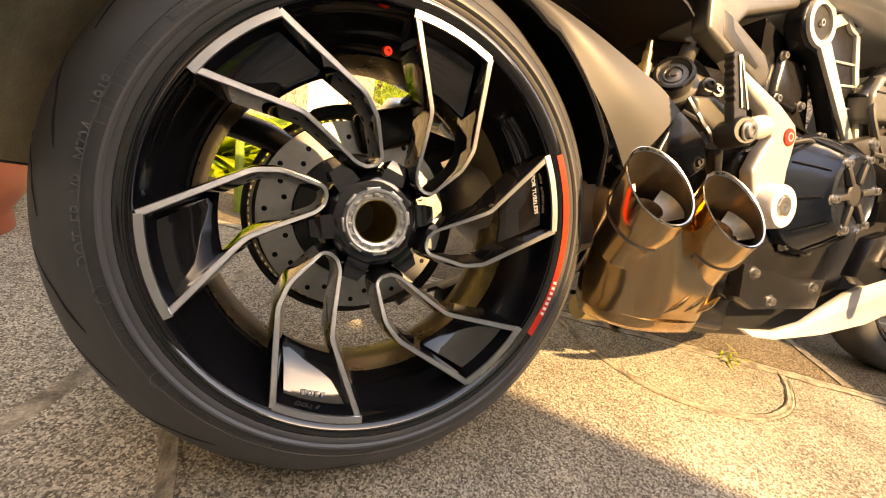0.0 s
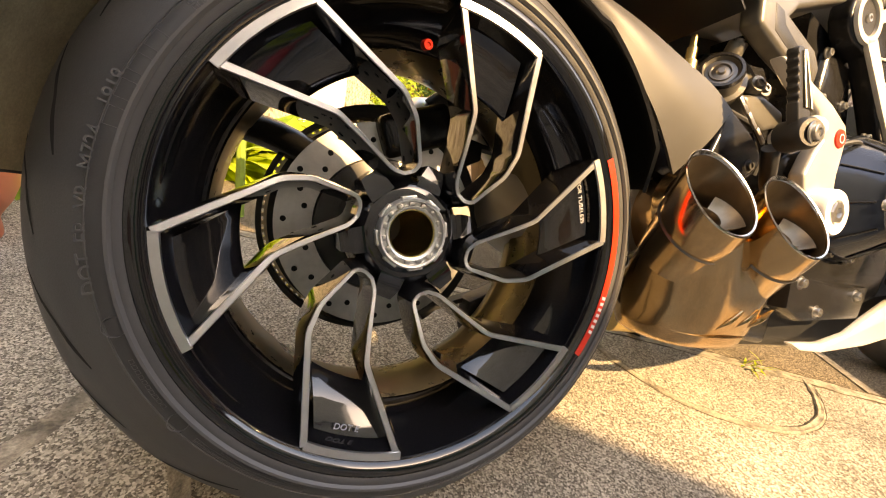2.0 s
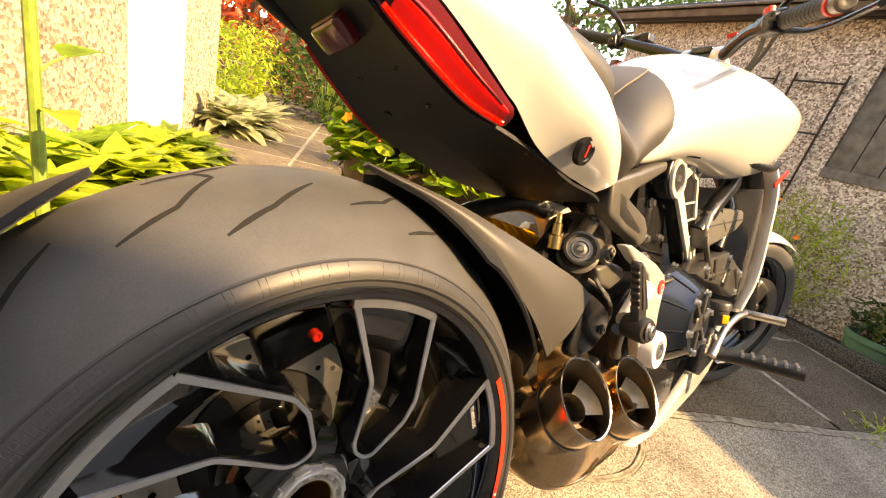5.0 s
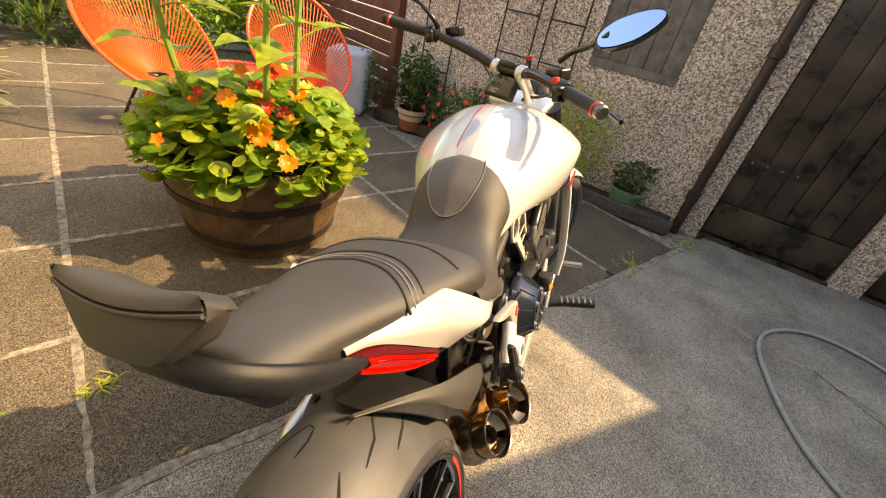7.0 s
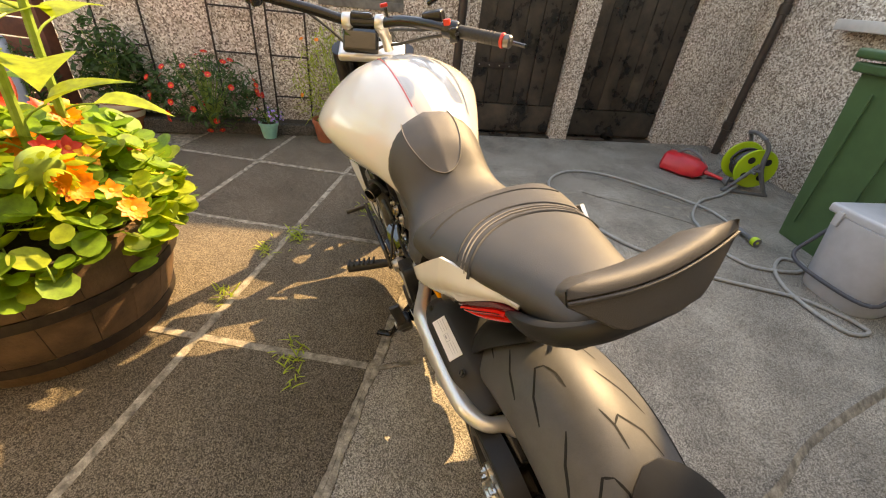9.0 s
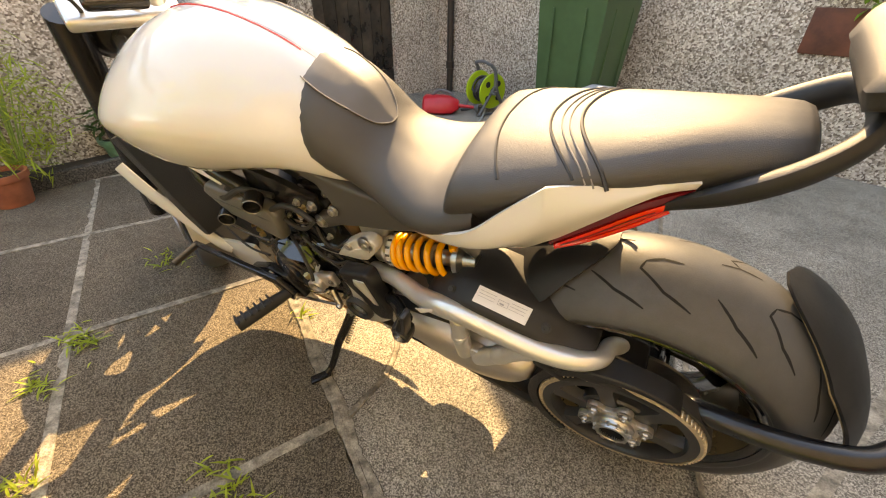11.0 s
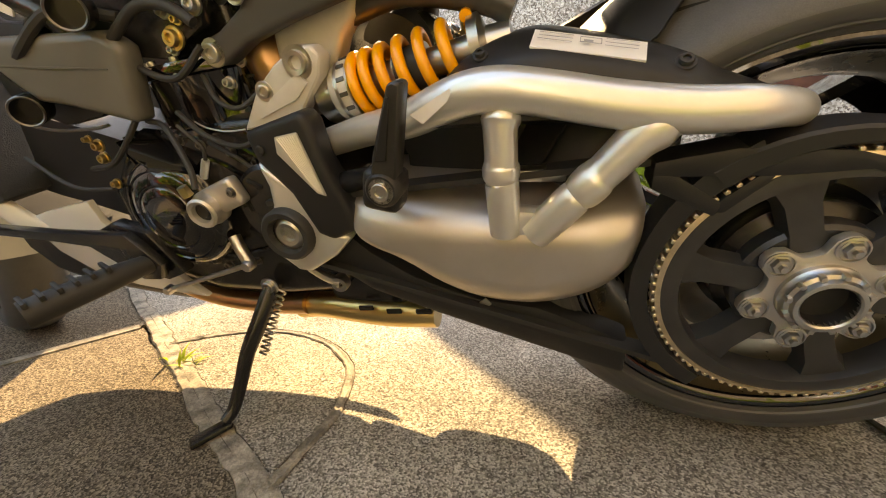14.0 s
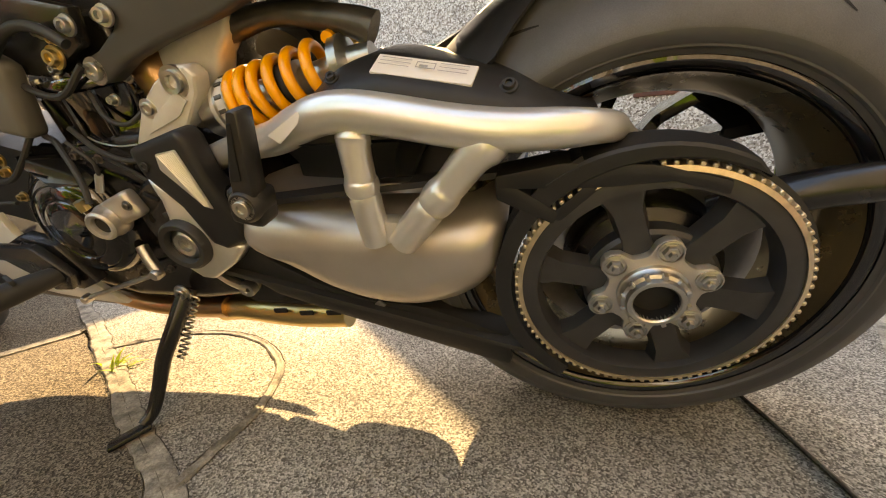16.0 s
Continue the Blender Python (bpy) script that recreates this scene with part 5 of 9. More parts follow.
for s in (-1, 1):
    part("head_cover", box((0.085, 0.036, 0.085), Matrix.Translation((0.675, s * 0.066, 0.615)) @ pose(0, 0, 0, 0, 8), 0.016, 3), ENGINE, rear_cyl)
    for dx, dz in ((-0.034, 0.034), (0.034, 0.034), (-0.034, -0.034), (0.034, -0.034)):
        part("head_bolt", bolt((0.675 + dx, s * 0.084, 0.615 + dz), (0, s, 0), 0.006, 0.005), STEEL, rear_cyl)
    for k in range(4):
        part("cylinder_fin", box((0.150 - 0.006 * k, 0.006, 0.004), Matrix.Translation((0.688, s * 0.078, 0.500 + 0.018 * k)) @ pose(0, 0, 0, 0, 8), 0.001), ENGINE, rear_cyl)
part("front_cylinder", loft([[(x0, y, z0) for x0, y, z0 in ((x - 0.02, -0.075, z + 0.07), (x - 0.02, 0.075, z + 0.07), (x + 0.02, 0.075, z - 0.07), (x + 0.02, -0.075, z - 0.07))] for x, z in ((0.88, 0.40), (0.94, 0.42), (1.02, 0.445), (1.10, 0.465), (1.13, 0.475))]), MATBLACK, bike, "black front engine cylinder")

part("gearbox_case", plate([(0.475, 0.205), (0.60, 0.185), (0.63, 0.30), (0.60, 0.365), (0.51, 0.37), (0.468, 0.31)], -0.085, 0.085, 0.012, segments=3), ENGINE, bike, "black gearbox casting")
# right side: clutch cover
CLUTCH = turned((0.716, -0.102, 0.430), (0, -1, 0))
# the cover is dark; blue in its base colour stands in for a reflection
cover = part("clutch_cover", lathe([(0.100, 0.0), (0.100, 0.016), (0.094, 0.024), (0.078, 0.048), (0.066, 0.064), (0.064, 0.071), (0.058, 0.073), (0.052, 0.069), (0.020, 0.066), (0.0, 0.066)], CLUTCH, 44), material("dark cover with blue reflection tint", (0.040, 0.050, 0.070), 0.16, metal=0.6, vary=0.1, scale=20), bike, "dark clutch cover tinted with a blue reflection")
for k in range(6):
    a = radians(60 * k + 12)
    part("cover_spoke", box((0.036, 0.010, 0.010), CLUTCH @ Matrix.Translation((0.036 * math.cos(a), 0.036 * math.sin(a), 0.070)) @ pose(0, 0, 0, 0, 0, 60 * k + 12), 0.003), GREYCAST, cover)
    part("cover_bolt", bolt(tuple(CLUTCH @ Vector((0.0585 * math.cos(a), 0.0585 * math.sin(a), 0.072))), (0, -1, 0), 0.006, 0.006), STEEL, cover)
for k in range(9):
    a = radians(40 * k + 5)
    part("case_bolt", bolt(tuple(CLUTCH @ Vector((0.099 * math.cos(a), 0.099 * math.sin(a), 0.010))), (0, -1, 0), 0.0055, 0.007), STEEL, cover)
part("cover_disc", lathe([(0.0, 0.006), (0.016, 0.006), (0.018, 0.004), (0.018, 0.0)], CLUTCH @ Matrix.Translation((0, 0, 0.066)), 24), GREYCAST, cover)
for k in range(10):
    a = radians(36 * k + 8)
    part("cone_rib", tube([tuple(CLUTCH @ Vector((r * math.cos(a), r * math.sin(a), h))) for r, h in ((0.095, 0.024), (0.079, 0.048), (0.067, 0.064))], 0.0016, 6, 1), SATIN, cover)
lower_case = part("oil_sump", plate([(0.56, 0.31), (0.70, 0.29), (0.80, 0.29), (0.78, 0.235), (0.60, 0.235), (0.56, 0.255)], -0.125, -0.095, 0.006), ENGINE, bike)
for x, z in ((0.585, 0.295), (0.64, 0.25), (0.755, 0.275)):
    part("sump_bolt", bolt((x, -0.1255, z), (0, -1, 0), 0.007, 0.006), STEEL, lower_case)
# pale footrest plate
plate_r = part("footrest_plate", plate([(0.430, 0.580), (0.450, 0.580), (0.560, 0.545), (0.604, 0.524), (0.612, 0.508), (0.602, 0.455), (0.602, 0.425), (0.605, 0.398), (0.597, 0.372), (0.574, 0.360), (0.548, 0.370), (0.533, 0.405), (0.518, 0.445), (0.534, 0.475), (0.552, 0.496), (0.530, 0.530), (0.470, 0.556)], -0.137, -0.117, 0.005, segments=3), material("silver cast lacquer", (0.50, 0.485, 0.455), 0.35, metal=0.35, vary=0.03, scale=30), bike, "pale silver footrest hanger plate")
part("plate_badge", lathe([(0.0, 0.002), (0.0125, 0.002), (0.0135, 0.0)], turned((0.590, -0.1372, 0.503), (0, -1, 0)), 24), RED, plate_r, "small red round badge")
part("badge_ring", lathe([(0.005, 0.0032), (0.0065, 0.0032)], turned((0.590, -0.1372, 0.503), (0, -1, 0)), 20), PAPER, plate_r)
part("pivot_ring", lathe([(0.0, 0.004), (0.017, 0.004), (0.018, 0.008), (0.030, 0.008), (0.032, 0.005), (0.034, -0.015)], turned((0.569, -0.150, 0.398), (0, -1, 0)), 36), PAPER, plate_r)
part("pivot_bolt", lathe([(0.0, 0.004), (0.006, 0.004), (0.008, 0.009), (0.015, 0.009), (0.016, 0.006)], turned((0.569, -0.151, 0.398), (0, -1, 0)), 6), STEEL, plate_r)


def folded_peg(pivot, top, side, parent):
    """A passenger peg folded up against its hanger: a slotted wedge with a serrated edge."""
    pivot, top = Vector(pivot), Vector(top)
    d = top - pivot
    long = d.length
    m = Matrix((Vector((1, 0, 0)), Vector((0, 1, 0)), d.normalized())).transposed().to_4x4()
    m.translation = pivot
    thick = 0.012 if side > 0 else 0.006
    edge = [(-0.013, 0.0)]
    for k in range(6 if side < 0 else 0):
        z = long * (0.34 + 0.10 * k)
        edge += [(-0.013, z), (-0.0108, z + 0.0015), (-0.0108, z + long * 0.05), (-0.013, z + long * 0.06)]
    outline = edge + [(-0.011, long * 0.97), (-0.004, long), (0.001, long * 0.98), (0.012, long * 0.35), (0.013, 0.0)]
    peg = part("passenger_footrest", plate(outline, -thick, thick, 0.002, None, m, 1), DARKCAST, bike, "dark cast folded passenger footrest with serrated edge")
    part("footrest_slot", plate([(-0.003, long * 0.30), (0.009, long * 0.30), (0.001, long * 0.88), (-0.003, long * 0.88)], side * (thick - 0.0005), side * (thick + 0.0015), 0.0008, None, m, 1), SHADEBLACK, peg)
    if side < 0:
        rim = [(0.000, long * 0.30), (-0.003, long * 0.88), (-0.001, long * 0.93), (0.002, long * 0.90), (0.011, long * 0.36), (0.0105, long * 0.30)]
        part("slot_rim", tube([tuple(m @ Vector((x, side * (thick + 0.001), z))) for x, z in rim], 0.0013, 6, 3), STEEL, peg)
    part("footrest_pivot", lathe([(0.0, 0.016), (0.015, 0.016), (0.018, 0.012), (0.018, -0.016), (0.0, -0.016)], turned(pivot, (-0.35 if side < 0 else 0, side, 0)), 24), DARKCAST, peg)
    if side > 0:
        part("footrest_block", box((0.040, 0.034, 0.042), Matrix.Translation(pivot + Vector((0.004, -0.006, -0.004))) @ pose(0, 0, 0, 0, -12), 0.010, 3), MATBLACK, peg)
    part("footrest_bolt", bolt(tuple(pivot + Vector((0, side * 0.016, 0))), (0, side, 0), 0.009, 0.004), STEEL, peg)
    return peg


folded_peg((0.404, -0.178, 0.473), (0.388, -0.172, 0.566), -1, bike)
folded_peg((0.412, 0.214, 0.462), (0.386, 0.222, 0.558), 1, bike)
part("footrest_arm", tube([(0.520, -0.136, 0.506), (0.470, -0.146, 0.492), (0.418, -0.156, 0.474)], [0.017, 0.015, 0.015], 12, 4), PALECAST, bike)
part("footrest_arm", tube([(0.410, -0.150, 0.462), (0.440, -0.136, 0.425), (0.475, -0.125, 0.400)], [0.010, 0.009, 0.008], 10, 4), DARKCAST, bike)
part("footrest_arm", tube([(0.53, 0.135, 0.43), (0.475, 0.15, 0.445), (0.425, 0.185, 0.457)], [0.014, 0.014, 0.016], 12, 4), SATIN, bike)
# starter-like canister and linkage behind the mudguard
MOTOR = turned((0.400, -0.082, 0.568), (-0.72, -0.60, 0.34))
can = part("valve_motor", lathe([(0.0, -0.002), (0.019, -0.002), (0.022, 0.004), (0.026, 0.004), (0.028, 0.0), (0.028, -0.020), (0.034, -0.022), (0.034, -0.048), (0.038, -0.052), (0.038, -0.085), (0.02, -0.09)], MOTOR, 36), ALLOY, bike, "pale alloy round valve motor housing")
part("motor_ring", lathe([(0.0195, -0.0015), (0.0225, 0.0052), (0.0262, 0.0048), (0.0282, 0.0)], MOTOR, 36), SATIN, can)
part("motor_cap", lathe([(0.0, 0.003), (0.004, 0.003), (0.006, 0.0), (0.011, -0.001), (0.012, 0.001), (0.014, 0.001), (0.0145, -0.001), (0.0185, -0.001)], MOTOR, 28), DARKSTEEL, can)
part("motor_dome", lathe([(0.0, 0.030), (0.020, 0.028), (0.040, 0.018), (0.050, 0.0), (0.052, -0.03), (0.0, -0.03)], turned((0.462, -0.045, 0.575), (-0.2, -0.9, 0.35)), 32), ALLOY, can)
for at, way in (((0.452, -0.094, 0.556), (-0.3, -0.9, 0.2)), ((0.432, -0.075, 0.606), (-0.1, -0.5, 0.85)), ((0.489, -0.080, 0.560), (-0.2, -0.95, 0.2))):
    part("motor_lug", lathe([(0.0, 0.010), (0.0105, 0.010), (0.012, 0.008), (0.012, -0.02), (0.0, -0.02)], turned(at, way), 20), ALLOY, can)
    part("lug_bolt", bolt(tuple(Vector(at) + Vector(way).normalized() * 0.010), way, 0.006, 0.004), DARKSTEEL, can)
part("motor_bracket", plate([(0.425, 0.540), (0.470, 0.548), (0.520, 0.535), (0.525, 0.515), (0.480, 0.500), (0.440, 0.512)], -0.100, -0.060, 0.008, segments=3), ALLOY, can)
for k in range(3):
    part("wire_clip", box((0.026, 0.004, 0.006), Matrix.Translation((0.408 + 0.022 * k, -0.112, 0.520 - 0.016 * k)) @ pose(0, 0, 0, 0, 40), 0.0015), STEEL, can)
part("motor_wire", tube([(0.425, -0.085, 0.520), (0.450, -0.104, 0.500), (0.470, -0.108, 0.470), (0.472, -0.100, 0.440)], 0.004, 8, 5), RUBBERPART, can)
part("brass_fitting", lathe([(0.0, 0.045), (0.004, 0.045), (0.005, 0.030), (0.007, 0.028), (0.007, 0.012), (0.010, 0.010), (0.010, -0.01), (0.0, -0.01)], turned((0.376, -0.052, 0.574), (0.1, 0, 1)), 12), GOLD, bike, "brass hose fitting")
part("inner_frame_plate", plate([(0.33, 0.44), (0.36, 0.56), (0.42, 0.61), (0.56, 0.62), (0.60, 0.55), (0.58, 0.42), (0.45, 0.40)], -0.045, -0.02, 0.008), ENGINE, bike)

# seat sub-frame castings
SUB_RIGHT = [(0.412, 0.672), (0.416, 0.622), (0.470, 0.600), (0.520, 0.584), (0.542, 0.572), (0.560, 0.578), (0.566, 0.600), (0.548, 0.622), (0.480, 0.648), (0.494, 0.662), (0.610, 0.704), (0.612, 0.722), (0.50, 0.692)]
SUB_LEFT = [(0.335, 0.655), (0.40, 0.648), (0.46, 0.630), (0.546, 0.612), (0.600, 0.597), (0.640, 0.577), (0.662, 0.576), (0.673, 0.590), (0.662, 0.606), (0.635, 0.613), (0.596, 0.634), (0.60, 0.665), (0.62, 0.70), (0.74, 0.745), (0.73, 0.76), (0.55, 0.712), (0.40, 0.690)]
for s in (-1, 1):
    sub = part("seat_subframe", plate(SUB_RIGHT if s < 0 else SUB_LEFT, s * 0.098 - 0.014, s * 0.098 + 0.014, 0.007, segments=3), FENDER if s > 0 else ALLOY, bike, "matt black cast seat sub-frame" if s > 0 else "grey cast seat sub-frame")
    part("subframe_bolt", bolt((0.568, -0.112, 0.546) if s < 0 else (0.652, 0.112, 0.592), (0, s, 0), 0.011, 0.006), STEEL, sub)
    if s < 0:
        part("subframe_recess", plate([(0.442, 0.655), (0.448, 0.622), (0.478, 0.608), (0.528, 0.594), (0.535, 0.600), (0.470, 0.634), (0.462, 0.650)], -0.1125, -0.1105, 0.001), DARKCAST, sub)
# belt covers shaped like a Y on the rear cylinder's right side
ycover = part("belt_cover", plate(smooth_loop([(0.628, 0.692), (0.640, 0.728), (0.676, 0.740), (0.716, 0.730), (0.735, 0.748), (0.768, 0.759), (0.798, 0.740), (0.800, 0.708), (0.808, 0.655), (0.834, 0.590), (0.850, 0.528), (0.796, 0.524), (0.765, 0.565), (0.700, 0.648), (0.652, 0.658)], 2), -0.110, -0.080, 0.006, segments=3), SATIN, bike, "black Y-shaped cylinder cover with bright edges")
for c, r in (((0.670, -0.1105, 0.697), 0.037), ((0.766, -0.1105, 0.730), 0.027)):
    part("cover_ring", lathe([(r - 0.011, -0.002), (r - 0.010, 0.005), (r, 0.005), (r + 0.001, 0.0)], turned(c, (0, -1, 0)), 36), PALECAST, ycover)
    part("cover_well", lathe([(0.0, 0.0012), (r - 0.0115, 0.0012)], turned(c, (0, -1, 0)), 28), DARKCAST, ycover)
    part("well_screw", bolt((c[0], c[1] - 0.0012, c[2]), (0, -1, 0), 0.006, 0.004, False), STEEL, ycover)
part("bright_web", plate([(0.668, 0.668), (0.702, 0.674), (0.760, 0.606), (0.828, 0.532), (0.802, 0.526), (0.772, 0.560)], -0.1155, -0.108, 0.002), PALECAST, ycover)
part("bright_web", plate([(0.772, 0.706), (0.784, 0.704), (0.800, 0.650), (0.826, 0.590), (0.842, 0.534), (0.830, 0.532), (0.812, 0.590), (0.788, 0.648)], -0.1150, -0.108, 0.0015), PALECAST, ycover)
part("bright_web", plate([(0.700, 0.716), (0.742, 0.734), (0.746, 0.716), (0.704, 0.696)], -0.1145, -0.108, 0.0015), PALECAST, ycover)
for z, x0, x1 in ((0.655, 0.718, 0.790), (0.622, 0.748, 0.802), (0.588, 0.778, 0.816)):
    part("cover_rung", tube([(x0, -0.1115, z - 0.004), (x1, -0.1115, z + 0.004)], 0.0022, 6, 1), PALECAST, ycover)
duct_r = part("intake_duct", plate([(0.815, 0.645), (0.95, 0.654), (1.075, 0.655), (1.090, 0.625), (1.030, 0.602), (0.91, 0.580), (0.800, 0.563), (0.792, 0.605)], -0.142, -0.100, 0.010, segments=3), DUCT, bike, "dark grey plastic intake duct")
part("duct_seam", tube([(0.802, -0.1425, 0.612), (0.93, -0.1425, 0.622), (1.070, -0.1425, 0.632)], 0.0016, 6, 3), RUBBERPART, duct_r)
head = part("front_head_cover", plate([(0.735, 0.517), (0.831, 0.545), (0.970, 0.556), (1.060, 0.520), (1.140, 0.496), (1.120, 0.465), (1.070, 0.432), (0.918, 0.479), (0.811, 0.497)], -0.150, -0.105, 0.008, segments=2), GREYCAST, bike, "grey cast front cylinder head cover")
for p0, p1 in (((0.80, 0.508), (1.04, 0.512)), ((0.93, 0.485), (0.98, 0.548)), ((1.04, 0.512), (1.10, 0.450)), ((0.86, 0.498), (0.85, 0.542))):
    part("cover_rib", tube([(p0[0], -0.150, p0[1]), (p1[0], -0.150, p1[1])], 0.005, 8, 1), GREYCAST, head)
for x, z in ((0.80, 0.522), (0.965, 0.540), (1.10, 0.492), (1.075, 0.448)):
    part("cover_bolt", bolt((x, -0.150, z), (0, -1, 0), 0.008, 0.006), STEEL, head)
part("oil_filler", lathe([(0.0, 0.03), (0.018, 0.03), (0.020, 0.024), (0.020, 0.0)], turned((0.86, -0.10, 0.50), (0.2, -0.7, 0.7)), 20), GREYCAST, bike)
part("brake_reservoir", lathe([(0.0, 0.05), (0.022, 0.05), (0.024, 0.046), (0.024, 0.034), (0.021, 0.032), (0.021, 0.0), (0.0, 0.0)], turned((0.88, -0.165, 0.40), (0, 0, 1)), 24), GREYCAST, bike, "dark brake fluid reservoir with an amber window")
part("reservoir_window", box((0.016, 0.004, 0.018), Matrix.Translation((0.866, -0.1835, 0.416)) @ pose(0, 0, 0, 0, 0, -35), 0.0015), material("amber fluid glass", (0.72, 0.33, 0.03), 0.2, coat=0.6), bike.children[-1])

# frame tubes and hoses
for s in (-1, 1):
    part("frame_tube", tube([(1.17, s * 0.03, 0.90), (1.02, s * 0.12, 0.74), (0.86, s * 0.13, 0.66), (0.80, s * 0.12, 0.60)], 0.017, 12, 4), SATIN, bike)
    part("frame_tube", tube([(1.14, s * 0.03, 0.80), (1.02, s * 0.12, 0.66), (0.93, s * 0.13, 0.56)], 0.014, 12, 4), SATIN, bike)
    part("frame_tube", tube([(0.86, s * 0.13, 0.66), (0.95, s * 0.13, 0.60), (1.02, s * 0.12, 0.66)], 0.012, 10, 4), SATIN, bike)
    part("side_cover", plate([(1.05, 0.72), (0.98, 0.66), (0.84 if s > 0 else 0.90, 0.64), (0.80 if s > 0 else 0.885, 0.60), (0.87 if s > 0 else 0.90, 0.53), (0.95, 0.52), (1.03, 0.56)], s * 0.105 - 0.012, s * 0.105 + 0.012, 0.01), MATBLACK if s > 0 else GREYCAST, bike)
    scoop = [((1.10, s * 0.165, 0.790), 0.016), ((1.03, s * 0.195, 0.705), 0.016), ((1.000, s * 0.20, 0.60), 0.015), ((0.965, s * 0.20, 0.50), 0.014), ((0.922, s * 0.19, 0.43), 0.012)] if s < 0 else [((1.32, 0.16, 0.62), 0.012), ((1.26, 0.16, 0.54), 0.013), ((1.19, 0.15, 0.45), 0.013), ((1.13, 0.14, 0.375), 0.013), ((1.10, 0.13, 0.35), 0.013)]
    part("radiator_scoop", tube([p for p, _ in scoop], [r * 1.3 for _, r in scoop], 12, 5, flat=0.5), WHITE, bike, "white radiator side trim")
    part("belly_panel", plate([(1.15, 0.365), (1.02, 0.305), (0.93, 0.284), (0.866, 0.266), (0.80, 0.240), (0.74, 0.214), (0.66, 0.201), (0.57, 0.206), (0.60, 0.193), (0.66, 0.186), (0.80, 0.190), (0.95, 0.206), (1.05, 0.23), (1.14, 0.29)] if s < 0 else [(1.150, 0.372), (1.085, 0.388), (0.972, 0.408), (0.965, 0.372), (0.930, 0.330), (0.886, 0.302), (0.850, 0.262), (0.815, 0.232), (0.880, 0.236), (0.960, 0.246), (1.038, 0.262), (1.110, 0.310)], s * 0.126 - 0.006, s * 0.126 + 0.006, 0.003), WHITE, bike, "white belly panel")
pan = []
for x, top, low, w in ((0.56, 0.245, 0.190, 0.065), (0.62, 0.245, 0.168, 0.068), (0.72, 0.250, 0.162, 0.070), (0.80, 0.252, 0.156, 0.072), (0.88, 0.257, 0.158, 0.080), (0.95, 0.268, 0.176, 0.094), (1.0, 0.275, 0.190, 0.104), (1.11, 0.31, 0.205, 0.108), (1.19, 0.38, 0.228, 0.11), (1.235, 0.43, 0.27, 0.108), (1.25, 0.44, 0.34, 0.105)):
    pan.append([(x, -w, top), (x, -w, low + 0.03), (x, -w + 0.012, low + 0.010), (x, -w + 0.035, low), (x, w - 0.035, low), (x, w - 0.012, low + 0.010), (x, w, low + 0.03), (x, w, top)])
part("belly_pan", loft(pan), MATBLACK, bike, "matt black belly pan", smooth=40)
part("radiator", box((0.05, 0.30, 0.32), Matrix.Translation((1.20, 0, 0.56)) @ pose(0, 0, 0, 0, 18), 0.006), material("radiator core", (0.02, 0.02, 0.02), 0.5, bump=0.5, bump_scale=400), bike)
part("tank_lower_trim", tube([(0.66, -0.12, 0.742), (0.80, -0.168, 0.747), (0.93, -0.20, 0.742), (1.04, -0.195, 0.765)], 0.008, 10, 4), SATIN, bike)
part("red_strip", box((0.075, 0.004, 0.010), Matrix.Translation((1.0, -0.212, 0.728)) @ pose(0, 0, 0, 0, -30, -8), 0.001), RED, bike, "short red trim strip")
part("frame_label", box((0.10, 0.003, 0.016), Matrix.Translation((0.93, 0.148, 0.685)) @ pose(0, 0, 0, 0, -28, 6), 0.001), PAPER, bike, "small pale printed label")
for pts_, r in (([(0.99, 0.11, 0.60), (0.90, 0.15, 0.62), (0.83, 0.14, 0.655), (0.76, 0.12, 0.64)], 0.007), ([(0.80, 0.11, 0.52), (0.74, 0.14, 0.515), (0.70, 0.165, 0.47), (0.692, 0.176, 0.445)], 0.004), ([(1.05, 0.13, 0.48), (0.95, 0.15, 0.44), (0.87, 0.15, 0.435)], 0.003), ([(0.86, -0.12, 0.66), (0.80, -0.14, 0.58), (0.84, -0.15, 0.50)], 0.006), ([(0.62, -0.12, 0.50), (0.66, -0.13, 0.51), (0.70, -0.12, 0.50)], 0.004)):
    part("hose", tube(pts_, r, 8, 5), RUBBERPART, bike)
part("engine_mount_plate", plate([(0.83, 0.70), (0.74, 0.685), (0.64, 0.66), (0.65, 0.62), (0.72, 0.59), (0.79, 0.60), (0.84, 0.65)], 0.098, 0.116, 0.006), ENGINE, bike)

# ---- left-hand engine side ----
part("air_duct", plate([(0.965, 0.640), (0.860, 0.634), (0.772, 0.629), (0.743, 0.611), (0.752, 0.575), (0.767, 0.522), (0.882, 0.552), (0.922, 0.558), (0.945, 0.578), (0.985, 0.618)], 0.118, 0.150, 0.012, segments=3), DUCT, bike, "smooth dark grey plastic duct panel")
part("duct_crease", tube([(0.955, 0.1505, 0.606), (0.86, 0.1505, 0.596), (0.775, 0.1505, 0.588)], [0.001, 0.003, 0.001], 6, 4, flat=0.6), DUCT, bike)
for at in ((0.769, 0.170, 0.648), (0.936, 0.160, 0.550)):
    tube_end = part("tube_mouth", lathe([(0.0, -0.012), (0.0165, -0.012), (0.0175, 0.0), (0.0195, 0.002), (0.0205, 0.0), (0.0205, -0.03)], turned(at, (-0.55, 0.8, -0.1)), 28), SATIN, bike, "black tube end with bright lip")
    part("tube_lip", lathe([(0.0172, 0.0016), (0.0190, 0.0030), (0.0204, 0.0012)], turned(at, (-0.55, 0.8, -0.1)), 28), DARKSTEEL, tube_end)
